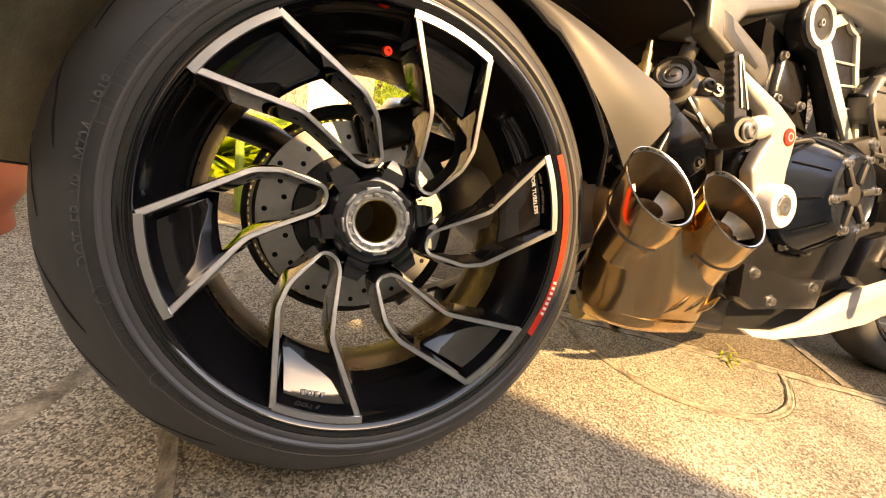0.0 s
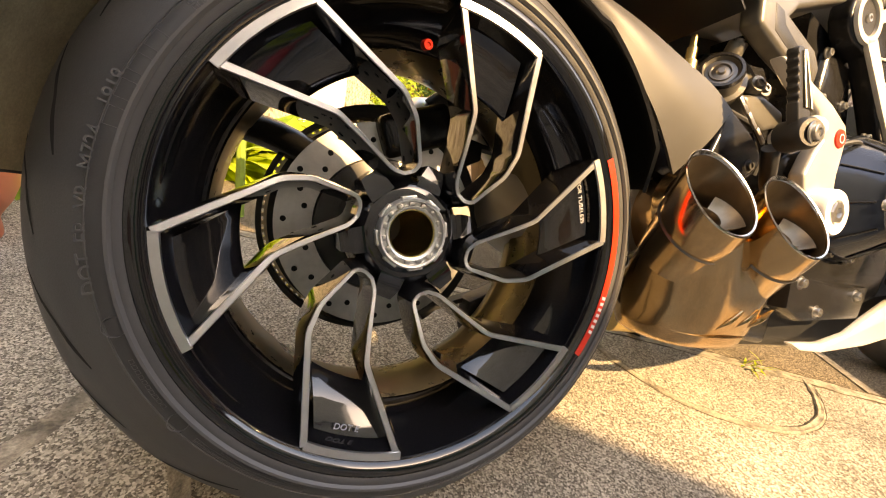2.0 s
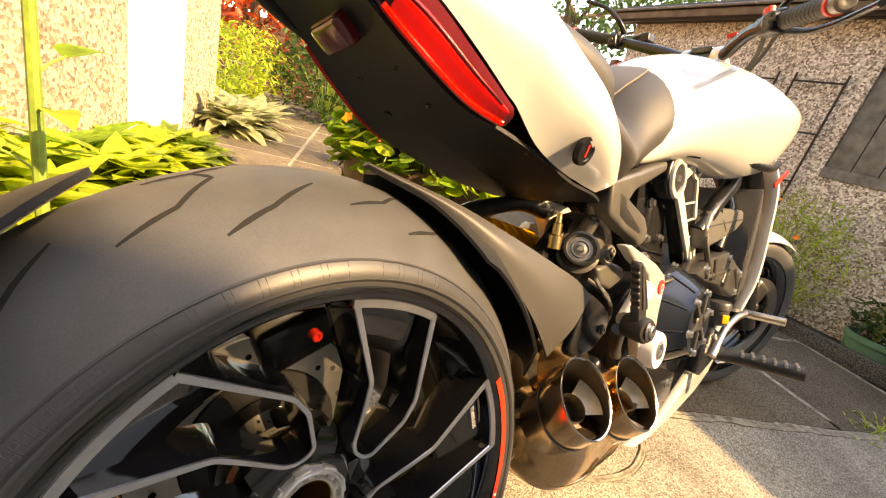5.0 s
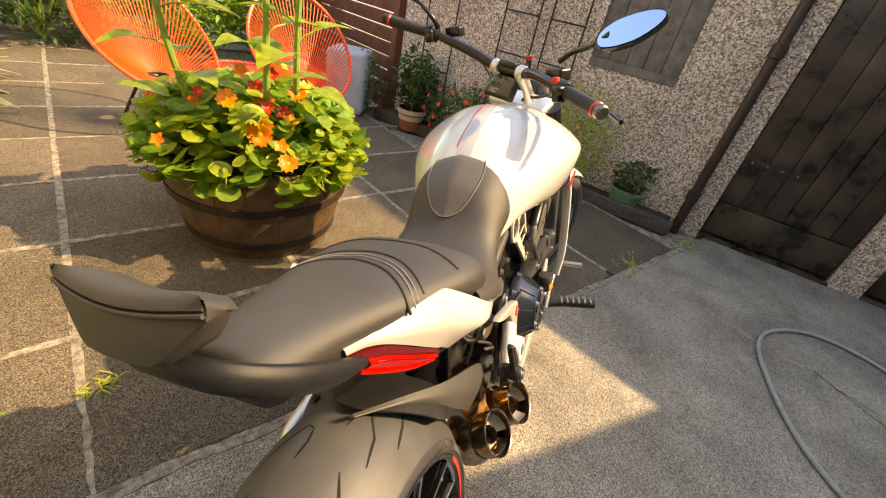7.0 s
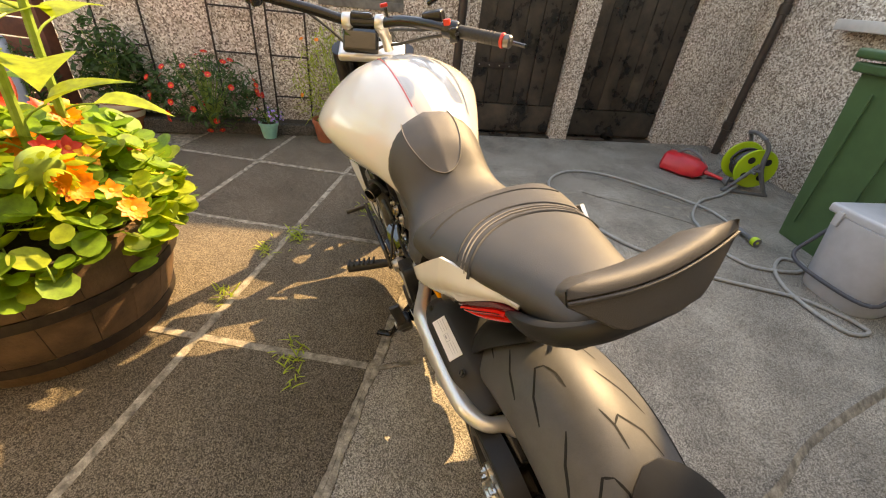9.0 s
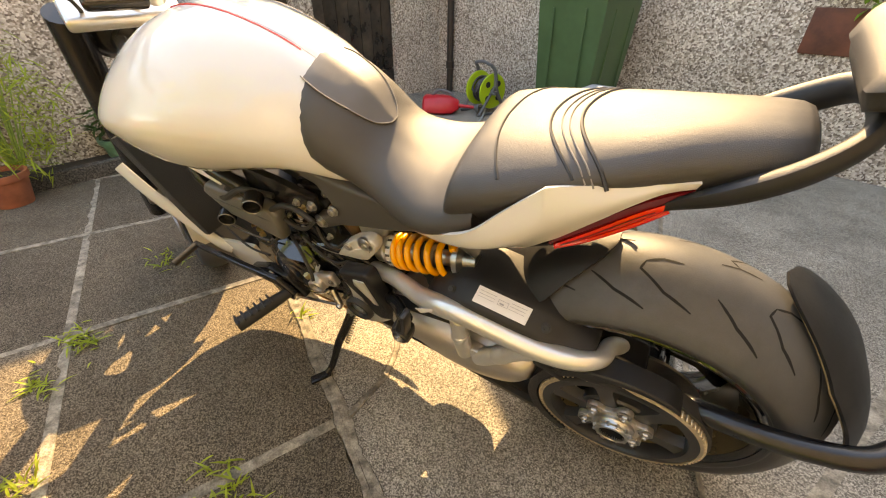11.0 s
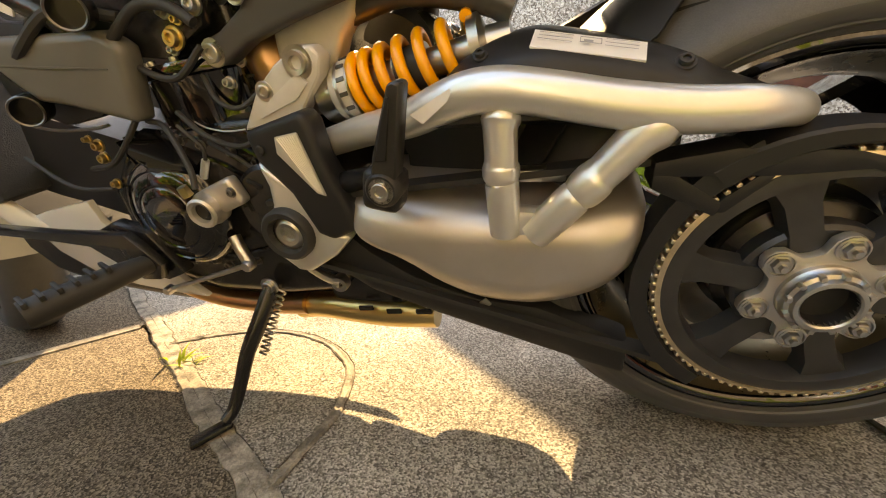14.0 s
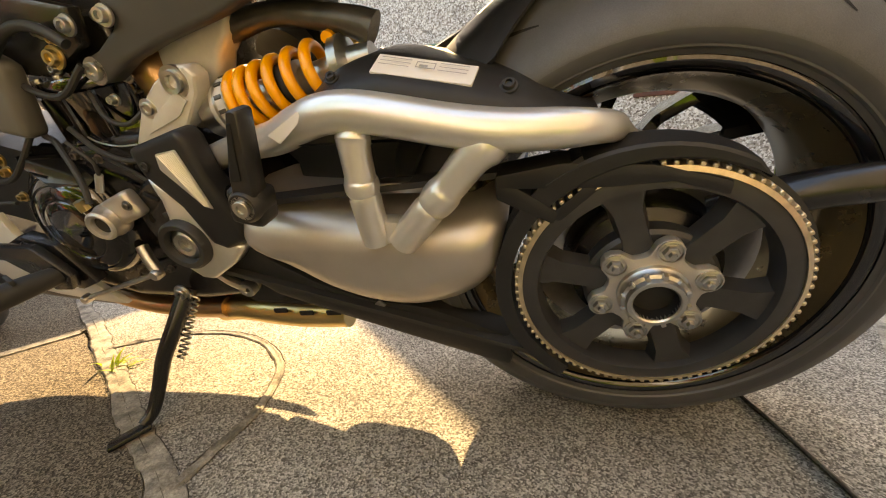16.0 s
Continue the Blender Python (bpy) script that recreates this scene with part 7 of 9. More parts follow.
for c in (CLAMP_L, CLAMP_R):
    c = c + (CLAMP_L + CLAMP_R - c * 2) * 0.02
    clamp = part("bar_clamp", tube([tuple(c + Vector((0.045, -0.018, -0.085))), tuple(c + Vector((0.030, -0.012, -0.05))), tuple(c + Vector((0.006, 0, -0.012))), tuple(c + Vector((0, 0, 0.004)))], [0.017, 0.016, 0.020, 0.020], 14, 4), SILVER, bike, "silver bar clamp on a riser")
    part("clamp_cap", lathe([(0.0, 0.013), (0.019, 0.013), (0.022, 0.009), (0.022, -0.009), (0.019, -0.013), (0.0, -0.013)], turned(c, across), 24), SILVER, clamp)
mid_ = (CLAMP_L + CLAMP_R) / 2
back_way = Vector((-0.80, 0.30, 0.0))
up_ = across.cross(back_way).normalized()
up_ = up_ if up_.z > 0 else -up_
tilt = Matrix((back_way.normalized(), across, up_)).transposed().to_4x4()
bridge = part("switch_panel", box((0.034, 0.066, 0.016), Matrix.Translation(mid_ + Vector((0.006, 0, 0.016))) @ tilt, 0.005, 3), SATIN, bike, "black indicator panel between the clamps")
part("panel_glass", box((0.026, 0.056, 0.002), Matrix.Translation(mid_ + Vector((0.006, 0, 0.0247))) @ tilt, 0.0006), GLASSBLUE, bridge)
face = Matrix.Translation(mid_ + Vector((0.004, 0.022, -0.048))) @ tilt @ pose(0, 0, 0, 0, -28)
dash = part("instrument", box((0.030, 0.112, 0.074), face, 0.012, 3), SATIN, bike, "black rectangular instrument display")
part("display", box((0.002, 0.096, 0.056), face @ pose(0.0155, 0, 0), 0.0006), GLASSBLUE, dash, "dark glass display")
for s in (-1, 1):
    q = ENDS[s]
    g0, g1 = q[3].lerp(q[4], 0.12), q[4]
    d = (g1 - g0).normalized()
    grip = part("handlebar_grip", tube([tuple(g0), tuple(g0.lerp(g1, 0.5)), tuple(g1)], 0.0165, 16, 3), RUBBERPART, bike, "rubber handlebar grip")
    for k in range(9):
        part("grip_rib", lathe([(0.0163, -0.0022), (0.0172, -0.001), (0.0172, 0.001), (0.0163, 0.0022)], turned(g0.lerp(g1, 0.15 + 0.08 * k), d), 16), RUBBERPART, grip)
    part("grip_ring", lathe([(0.0165, -0.005), (0.0185, -0.003), (0.0185, 0.003), (0.0165, 0.005)], turned(g1 - d * 0.002, d), 20), RED, grip, "red grip ring")
    part("bar_end", lathe([(0.0165, 0.0), (0.0165, 0.014), (0.013, 0.018), (0.006, 0.0185), (0.0, 0.016)], turned(g1 + d * 0.004, d), 18), DARKSTEEL if s < 0 else RUBBERPART, grip)
    h = g0 - d * 0.024
    frame_ = turned(h, d)
    switch = part("switch_housing", lathe([(0.0, -0.024), (0.018, -0.024), (0.023, -0.020), (0.024, 0.016), (0.020, 0.022), (0.0, 0.022)], frame_, 20), SATIN, bike, "black switch housing")
    part("switch_pod", box((0.034, 0.026, 0.038), Matrix.Translation(h + Vector((-0.020, 0.0, -0.008))) @ pose(0, 0, 0, 0, 0, -38 if s < 0 else 8), 0.007, 3), SATIN, switch)
    part("switch_button", box((0.012, 0.018, 0.016), Matrix.Translation(h - d * 0.014 + Vector((-0.018, 0.004, 0.019))) @ pose(0, 0, 0, 0, 0, -40), 0.003), RED if s < 0 else RUBBERPART, switch)
    part("switch_button", box((0.010, 0.012, 0.008), Matrix.Translation(h + Vector((-0.036, 0.0, -0.006))), 0.003), GREYCAST, switch)
    fore = Vector((0.055, -0.022, -0.008))
    tip = (Vector((0.70, -0.330, 0.952)) if s < 0 else g1 + fore * 0.9)
    part("hand_lever", tube([tuple(h - d * 0.02 + fore * 0.5), tuple(h + d * 0.03 + fore), tuple(g1 - d * 0.05 + fore), tuple(tip)], [0.008, 0.0065, 0.0055, 0.0055], 8, 5), SATIN, bike, "black hand lever")
    at = h - d * 0.055 + Vector((0.035, -0.014, 0.018))
    res = part("fluid_reservoir", box((0.040, 0.058, 0.030), Matrix.Translation(at) @ pose(0, 0, 0, 0, 0, -38 if s < 0 else -8), 0.007, 3), SATIN, bike, "black brake fluid reservoir")
    part("brake_hose", tube([tuple(h - d * 0.03 + fore * 0.6), tuple(h - d * 0.10 + fore * 1.1 + Vector((0, 0, -0.02))), (1.16, s * 0.07, 0.99), (1.24, s * 0.06, 0.90), (1.28, s * 0.05, 0.80)], 0.0042, 8, 5), RUBBERPART, bike)
part("throttle_cable", tube([(0.86, -0.165, 0.995), (0.94, -0.14, 0.985), (1.04, -0.09, 0.968), (1.13, -0.03, 0.955), (1.22, 0.02, 0.90)], 0.0045, 8, 5), RUBBERPART, bike)
part("tank_vent_post", tube([(1.048, -0.062, 1.045), (1.048, -0.063, 1.070)], 0.0045, 8, 1), SATIN, bike)
part("red_cap", box((0.016, 0.022, 0.010), Matrix.Translation((1.049, -0.060, 1.078)), 0.003), RED, bike, "small red plastic cap")
head = part("headlamp", lathe([(0.0, 0.075), (0.045, 0.072), (0.072, 0.055), (0.088, 0.02), (0.092, 0.0), (0.084, -0.004), (0.0, -0.010)], turned((1.27, -0.03, 0.93), (-0.916, 0.40, 0.0)), 32), SATIN, bike, "black round headlamp")
part("headlamp_ring", lathe([(0.088, 0.008), (0.097, 0.004), (0.097, -0.008), (0.086, -0.010)], turned((1.27, -0.03, 0.93), (-0.916, 0.40, 0.0)), 32), CHROME, head, "polished lamp ring")
part("mirror_stalk", tube([tuple(ENDS[1][3] + Vector((0, -0.03, 0.015))), (1.11, 0.27, 1.215), (1.10, 0.31, 1.26), (1.08, 0.37, 1.29)], [0.009, 0.007, 0.006, 0.006], 10, 4), SATIN, bike, "black left mirror stalk")

# the right mirror
MI, MO = Vector((0.822, -0.262, 1.118)), Vector((0.722, -0.382, 1.135))
mc = (MI + MO) / 2
look_way = Vector((-0.80, 0.12, 0.585)).normalized()
side_way = (MO - MI).normalized()
up_way = side_way.cross(look_way).normalized() * -1
shape = [(-0.083, -0.010), (-0.060, -0.034), (-0.010, -0.040), (0.045, -0.030), (0.083, -0.002), (0.078, 0.022), (0.030, 0.036), (-0.040, 0.033), (-0.078, 0.014)]
loops = []
for depth, grow in ((0.0, 0.93), (0.002, 1.0), (-0.012, 1.0), (-0.026, 0.75), (-0.03, 0.3)):
    loops.append([tuple(mc + side_way * (u * grow) + up_way * (v * grow) + look_way * depth) for u, v in smooth_loop(shape, 3)])
mirror = part("mirror", loft(loops[::-1]), SATIN, bike, "black teardrop mirror on a stalk")
part("mirror_glass", loft([[tuple(mc + side_way * (u * 0.92) + up_way * (v * 0.92) + look_way * d) for u, v in smooth_loop(shape, 3)] for d in (0.0021, 0.0032)]), MIRROR, mirror, "mirror glass")
part("mirror_stalk", tube([(0.945, -0.165, 1.068), (0.90, -0.20, 1.088), (0.84, -0.25, 1.10), (0.80, -0.285, 1.118)], [0.008, 0.007, 0.007, 0.009], 10, 4), SATIN, mirror)

# hugger behind the tyre on its single arm
rows = []
for k in range(21):
    a = 116 + 60 * k / 20
    w = 0.118 * min(1.0, math.sqrt((k + 0.15) / 11))
    rows.append([on_wheel(0.340 + 0.012 * (k / 20) - 0.030 * abs(s_) ** 3 * min(1, k / 8), a, w * s_ - 0.02) for s_ in np.linspace(-1, 1, 11)])
hugger = part("hugger", grid_skin(rows, 0.005), MATBLACK, bike, "matt black number-plate hugger behind the tyre", smooth=60)
lining = [[on_wheel(0.3338 + 0.012 * (k / 20) - 0.030 * abs(s_) ** 3 * min(1, k / 8), 116.4 + 59.2 * k / 20, 0.115 * min(1.0, math.sqrt((k + 0.15) / 11)) * s_ - 0.02) for s_ in np.linspace(-1, 1, 11)] for k in range(21)]
part("hugger_lining", grid_skin(lining), DUST, hugger, "dusty brown underside", smooth=60)
part("hugger_arm", tube([(-0.06, 0.105, 0.39), (-0.13, 0.125, 0.425), (-0.21, 0.135, 0.442), (-0.30, 0.125, 0.46), (-0.345, 0.09, 0.47)], [0.02, 0.020, 0.018, 0.018, 0.016], 12, 5), SATIN, bike, "black hugger arm")
part("rear_caliper", box((0.10, 0.07, 0.055), Matrix.Translation((0.035, 0.085, 0.452)) @ pose(0, 0, 0, 0, -20), 0.014, 3), SATIN, bike, "black rear brake caliper")


# ---- things in the yard ----
LEAF = material("nasturtium leaf", (0.21, 0.36, 0.04), 0.5, vary=0.35, scale=25)
LEAFLIGHT = material("fresh yellow green leaf", (0.38, 0.47, 0.05), 0.5, vary=0.3, scale=25)
LEAFDARK = material("shrub leaf", (0.06, 0.12, 0.03), 0.55, vary=0.4, scale=20)
LEAFGREY = material("grey green hosta leaf", (0.40, 0.42, 0.24), 0.5, vary=0.4, scale=14)
LEAFRED = material("red maple leaf", (0.55, 0.085, 0.03), 0.5, vary=0.4, scale=10)
STEM = material("green stem", (0.22, 0.32, 0.06), 0.5, vary=0.2, scale=30)
for m in (LEAF, LEAFLIGHT, LEAFDARK, LEAFGREY, LEAFRED):
    m.node_tree.nodes["Principled BSDF"].inputs["Transmission Weight"].default_value = 0.0
    nt = m.node_tree
    out = nt.nodes["Material Output"]
    trans = nt.nodes.new("ShaderNodeBsdfTranslucent")
    col = nt.nodes["Principled BSDF"].inputs["Base Color"].links[0].from_socket
    nt.links.new(col, trans.inputs["Color"])
    mixs = nt.nodes.new("ShaderNodeMixShader")
    mixs.inputs[0].default_value = 0.5
    nt.links.new(nt.nodes["Principled BSDF"].outputs[0], mixs.inputs[1])
    nt.links.new(trans.outputs[0], mixs.inputs[2])
    nt.links.new(mixs.outputs[0], out.inputs["Surface"])
PETAL_RED = material("scarlet petal", (0.58, 0.022, 0.010), 0.5, vary=0.15, scale=40)
PETAL_ORANGE = material("orange petal", (0.78, 0.20, 0.008), 0.5, vary=0.2, scale=40)
PETAL_YELLOW = material("yellow petal", (0.80, 0.34, 0.02), 0.5, vary=0.1, scale=40)
PETAL_BLUE = material("violet petal", (0.30, 0.22, 0.60), 0.5, vary=0.2, scale=40)
TERRACOTTA = material("terracotta", (0.36, 0.12, 0.06), 0.75, vary=0.2, scale=12, bump=0.15)
CREAMGLAZE = material("cream glaze", (0.62, 0.52, 0.38), 0.4, vary=0.1, scale=15)
GREENGLAZE = material("green glazed pot", (0.12, 0.26, 0.16), 0.35, vary=0.2, scale=12)
MINT = material("mint painted metal", (0.25, 0.55, 0.45), 0.4, vary=0.1, scale=20)
rng = random.Random(7)


def leaf_shape(length, width, bend=0.2, tip=1.0, folds=0.15, n=5):
    """Rows of points of one leaf along x, bent down."""
    rows = []
    for i in range(n + 1):
        t = i / n
        w = width * math.sin(math.pi * min(1, t ** (0.75 * tip) * 0.97 + 0.03)) * 0.5
        z = -bend * length * t * t
        rows.append([(length * t, -w, z + folds * w), (length * t, 0, z), (length * t, w, z + folds * w)])
    return rows


def add_leaf(bm, m, rows):
    vs = [[bm.verts.new(m @ Vector(p)) for p in row] for row in rows]
    for a, b in zip(vs, vs[1:]):
        for k in range(len(a) - 1):
            bm.faces.new((a[k], a[k + 1], b[k + 1], b[k]))


def add_round_leaf(bm, m, r):
    """A round, slightly cupped leaf with a wavy edge."""
    c = bm.verts.new(m @ Vector((0, 0, 0)))
    ring = [bm.verts.new(m @ Vector((r * (1 + 0.07 * math.sin(3 * a + r * 90)) * math.cos(a), r * math.sin(a), 0.16 * r + 0.05 * r * math.sin(5 * a)))) for a in (2 * math.pi * k / 10 for k in range(10))]
    for k in range(10):
        bm.faces.new((c, ring[k], ring[(k + 1) % 10]))


def scatter_turn(up=0.6):
    way = Vector((rng.uniform(-1, 1), rng.uniform(-1, 1), rng.uniform(-0.1, 1) + up)).normalized()
    return way.to_track_quat("Z", "Y").to_matrix().to_4x4() @ Matrix.Rotation(rng.uniform(0, 6.28), 4, "Z")


def flower(name, at, way, r, petals, material, parent, heart=None):
    """A bloom: its heart, with each petal a part of it."""
    base = turned(at, way)
    bloom = part(name, lathe([(0.0, 0.2 * r), (0.18 * r, 0.16 * r), (0.24 * r, 0.0), (0.1 * r, -0.06 * r)], base, 10), heart or PETAL_ORANGE, parent)
    for k in range(petals):
        bm = bmesh.new()
        add_leaf(bm, base @ pose(0, 0, 0, 0, -25, 360 / petals * k + rng.uniform(-8, 8)), leaf_shape(r, r * 0.75, 0.15, 1.3, 0.3, 3))
        part("petal", bm, material, bloom)
    return bloom


# paving: slabs of two feet laid askew to the machine, and old concrete beyond
slabs = thing("paving", "weathered grey brown concrete paving slabs with pale mortar joints", "paving", kind="structure")
PITCH_U, PITCH_V = 0.77, 0.61


def slab_mesh(name, w, d):
    own = bmesh.new()
    n = 14
    top = []
    for i in range(n + 1):
        for j in range(n + 1):
            u, v = i / n - 0.5, j / n - 0.5
            edge = max(abs(u), abs(v)) > 0.49
            top.append(own.verts.new((u * w + (rng.uniform(-0.0065, 0.0065) if edge else 0), v * d + (rng.uniform(-0.0065, 0.0065) if edge else 0), rng.uniform(-0.0012, 0.0012) - (0.003 if edge else 0))))
    for i in range(n):
        for j in range(n):
            a = i * (n + 1) + j
            own.faces.new((top[a], top[a + n + 1], top[a + n + 2], top[a + 1]))
    rim = [e for e in own.edges if len(e.link_faces) == 1]
    made = bmesh.ops.extrude_edge_only(own, edges=rim)
    bmesh.ops.translate(own, vec=(0, 0, -0.04), verts=[v for v in made["geom"] if isinstance(v, bmesh.types.BMVert)])
    mesh = bpy.data.meshes.new(name)
    bmesh.ops.recalc_face_normals(own, faces=own.faces)
    own.to_mesh(mesh)
    own.free()
    mesh.materials.append(SLAB)
    return mesh


slab_meshes = [slab_mesh("slab", PITCH_U - 0.016, PITCH_V - 0.016) for _ in range(5)]


def seam_at(u):
    """Where the paving ends against the concrete."""
    return -0.032 - 0.05 * u


def is_slab(i, j):
    p = PAVE @ Vector((PITCH_U * (i + 0.5), PITCH_V * (j + 0.5), 0))
    across = (p - WALL0).cross(ALONG).z
    return p.x > -3.5 and across > 0.3 and p.y < 9 and p.x < 6


for i in range(-6, 8):
    for j in range(0, 14):
        if not is_slab(i, j):
            continue
        ob = new("slab", slab_meshes[(i * 3 + j * 7) % 5])
        ob.parent = slabs
        edge_v = seam_at(PITCH_U * (i + 0.5)) if j == 0 else PITCH_V * j  # the first row is cut to the seam
        ob.matrix_local = PAVE @ Matrix.Translation((PITCH_U * (i + 0.5), (edge_v + PITCH_V * (j + 1)) / 2, rng.uniform(-0.002, 0.002))) @ pose(0, 0, 0, rng.uniform(-0.25, 0.25), rng.uniform(-0.25, 0.25), rng.choice((0, 180))) @ Matrix.Diagonal((1, (PITCH_V * (j + 1) - edge_v) / PITCH_V, 1, 1))
# mortar filling of the joints, almost level with the slabs
bm = bmesh.new()
for j in range(1, 15):
    box((10.6, 0.028, 0.03), PAVE @ Matrix.Translation((0.2, PITCH_V * j, -0.0168)), 0, 1, bm)
for i in range(-6, 9):
    box((0.028, 9.2, 0.03), PAVE @ Matrix.Translation((PITCH_U * i, 4.56, -0.0165)), 0, 1, bm)
tagged(part("mortar_joints", bm, MORTAR, smooth=0), "pale crumbling mortar joints between the slabs", "mortar", kind="structure")
# smooth concrete on the sunny side, in bays
conc = thing("concrete_yard", "old smooth grey concrete yard in bays", "concrete", kind="structure")
for u0, u1, v0 in ((-5.0, -0.785, -4.6), (-0.755, 1.757, -4.6), (1.783, 3.6, -4.6)):
    own = bmesh.new()
    grid_skin([[(u, v, 0.0) for v in np.linspace(v0, seam_at(u) - 0.004, 24)] for u in np.linspace(u0, u1, 18)], 0.0, own)
    for v in own.verts:
        v.co.z += 0.002 * noise.noise(v.co * 1.7)
    bmesh.ops.transform(own, matrix=PAVE, verts=own.verts)
    part("concrete_bay", own, CONCRETE, conc)
bm = bmesh.new()
for u in (-0.77, 1.77):
    box((0.034, 4.6, 0.03), PAVE @ Matrix.Translation((u, -2.31, -0.0155)), 0, 1, bm)
tagged(part("mortar_joints", bm, MORTAR, smooth=0), "pale mortar joints between the concrete bays", "mortar", kind="structure")
MOSS = material("dirt and moss", (0.085, 0.074, 0.036), 0.95, vary=0.5, scale=60, bump=0.4, bump_scale=200)
CLEFT = material("dark earth in a crack", (0.085, 0.070, 0.050), 0.95, vary=0.5, scale=80, bump=0.4, bump_scale=300)


def mortar_strip(name, line, width, swing, crown, label, cracks):
    """A crumbling strip of mortar with ragged edges, and dark cracks where it has come away."""
    rows = []
    ways = []
    for i, p in enumerate(line):
        d = line[min(i + 1, len(line) - 1)] - line[max(i - 1, 0)]
        side_ = np.array((-d[1], d[0])) / (np.linalg.norm(d) + 1e-9)
        lean_ = swing * noise.noise(Vector((p[0] * 6, p[1] * 6, 4.0)))
        left = width * (1 + 0.35 * noise.noise(Vector((p[0] * 11, p[1] * 11, 1.0))) + 0.25 * noise.noise(Vector((p[0] * 60, p[1] * 60, 7.0))))
        right = width * (1 + 0.35 * noise.noise(Vector((p[0] * 11, p[1] * 11, 9.0))) + 0.25 * noise.noise(Vector((p[0] * 60, p[1] * 60, 3.0))))
        ways.append((p, side_, lean_, left, right))
        row = []
        for u, h in ((-1, -0.006), (-0.9, 0.0002), (-0.6, crown), (-0.2, 0.6 * crown), (0.15, 0.4 * crown), (0.5, crown), (0.9, 0.0002), (1, -0.006)):
            w = lean_ + u * (left if u < 0 else right)
            row.append((p[0] + side_[0] * w, p[1] + side_[1] * w, 0.0008 + h + (0.0014 * noise.noise(Vector((p[0] * 70, p[1] * 70, u * 2))) if abs(u) < 0.95 else 0)))
        rows.append(row)
    strip = tagged(part(name, grid_skin(rows), MORTAR), label, "mortar", kind="structure")
    for u in cracks:
        path = [(p[0] + q[0] * (l + u * (a if u < 0 else b)), p[1] + q[1] * (l + u * (a if u < 0 else b)), 0.0012) for p, q, l, a, b in ways]
        part("crack_line", tube(path, [0.0007 + 0.0030 * max(0.0, noise.noise(Vector((p[0] * 15, p[1] * 15, 5.0 + u)))) for p in path], 5, 1, flat=0.35), CLEFT, strip)
    return strip


# ridge of mortar round a patched hole, half under the machine
ridge = [(1.099, 0.062), (1.075, 0.038), (1.033, 0.004), (0.945, -0.043), (0.840, -0.052), (0.728, -0.014), (0.640, 0.058), (0.603, 0.130), (0.588, 0.205), (0.593, 0.270), (0.594, 0.325), (0.600, 0.368)]
mortar_strip("mortar_ridge", spline(ridge, 16), 0.0095, 0.004, 0.0030, "curved ridge of mortar round a patched hole", (-1.0, 1.0))
# the wide crumbling joint between slabs and concrete
mortar_strip("mortar_seam", spline([tuple((PAVE @ Vector((u, seam_at(u), 0)))[:2]) for u in np.arange(-3.2, 3.3, 0.4)], 26), 0.020, 0.010, 0.0020, "wide crumbling pale mortar seam between slabs and concrete", (-0.95, 0.1, 1.0))
for line_ in ([(1.73, -1.38), (1.60, -1.50), (1.44, -1.645), (1.30, -1.76), (1.19, -1.85), (0.98, -1.93)], [(1.754, -1.852), (1.63, -1.93), (1.478, -2.036), (1.294, -2.125)]):
    tagged(part("ground_crack", tube([(x + rng.uniform(-0.012, 0.012), y, 0.0) for x, y in line_], [rng.uniform(0.004, 0.009) for _ in line_], 8, 5, flat=0.25), MORTAR), "thin pale mended crack in the concrete", "crack", kind="structure")
crack = [(-0.03, -1.6, 0.0), (-0.06, -1.3, 0.0), (-0.10, -0.9, 0.0), (-0.16, -0.62, 0.0), (-0.19, -0.3, 0.0), (-0.215, 0.0, 0.0), (-0.24, 0.10, 0.0), (-0.26, 0.25, 0.0), (-0.28, 0.5, 0.0)]
wander = [(x + rng.uniform(-0.010, 0.010), y) for x, y, z in crack]
mended = tagged(part("ground_crack", tube([(x, y, -0.0005) for x, y in wander], [rng.uniform(0.024, 0.036) for _ in crack], 10, 6, flat=0.07), MORTAR), "pale mended crack with a mossy line across the concrete", "crack", kind="structure")
part("moss_line", tube([(x + 0.008, y, 0.0016) for x, y in wander], [rng.uniform(0.004, 0.010) for _ in crack], 8, 6, flat=0.16), MOSS, mended)


def weeds(at, spread, n, name="weeds"):
    bm = bmesh.new()
    for _ in range(n):
        p = Vector(at) + Vector((rng.gauss(0, spread), rng.gauss(0, spread * 0.5), 0))
        m = Matrix.Translation(p) @ pose(0, 0, 0, 0, -rng.uniform(15, 70), rng.uniform(0, 360))
        add_leaf(bm, m, leaf_shape(rng.uniform(0.02, 0.055), 0.006, 0.5))
    return tagged(part(name, bm, LEAFLIGHT), "small weeds growing in a paving joint", "weeds", kind="stuff")


for at, spread, n in (((1.52, 0.56, 0), 0.045, 60), ((1.42, 0.70, 0), 0.03, 30), ((0.72, 0.62, 0), 0.05, 40), ((1.12, 0.86, 0), 0.03, 30), ((2.12, -0.50, 0), 0.07, 60), ((0.15, 1.05, 0), 0.03, 30), ((2.75, -0.90, 0), 0.05, 40), ((1.75, 0.15, 0), 0.05, 30), ((1.0, 0.12, 0), 0.02, 14)):
    weeds(at, spread, n)

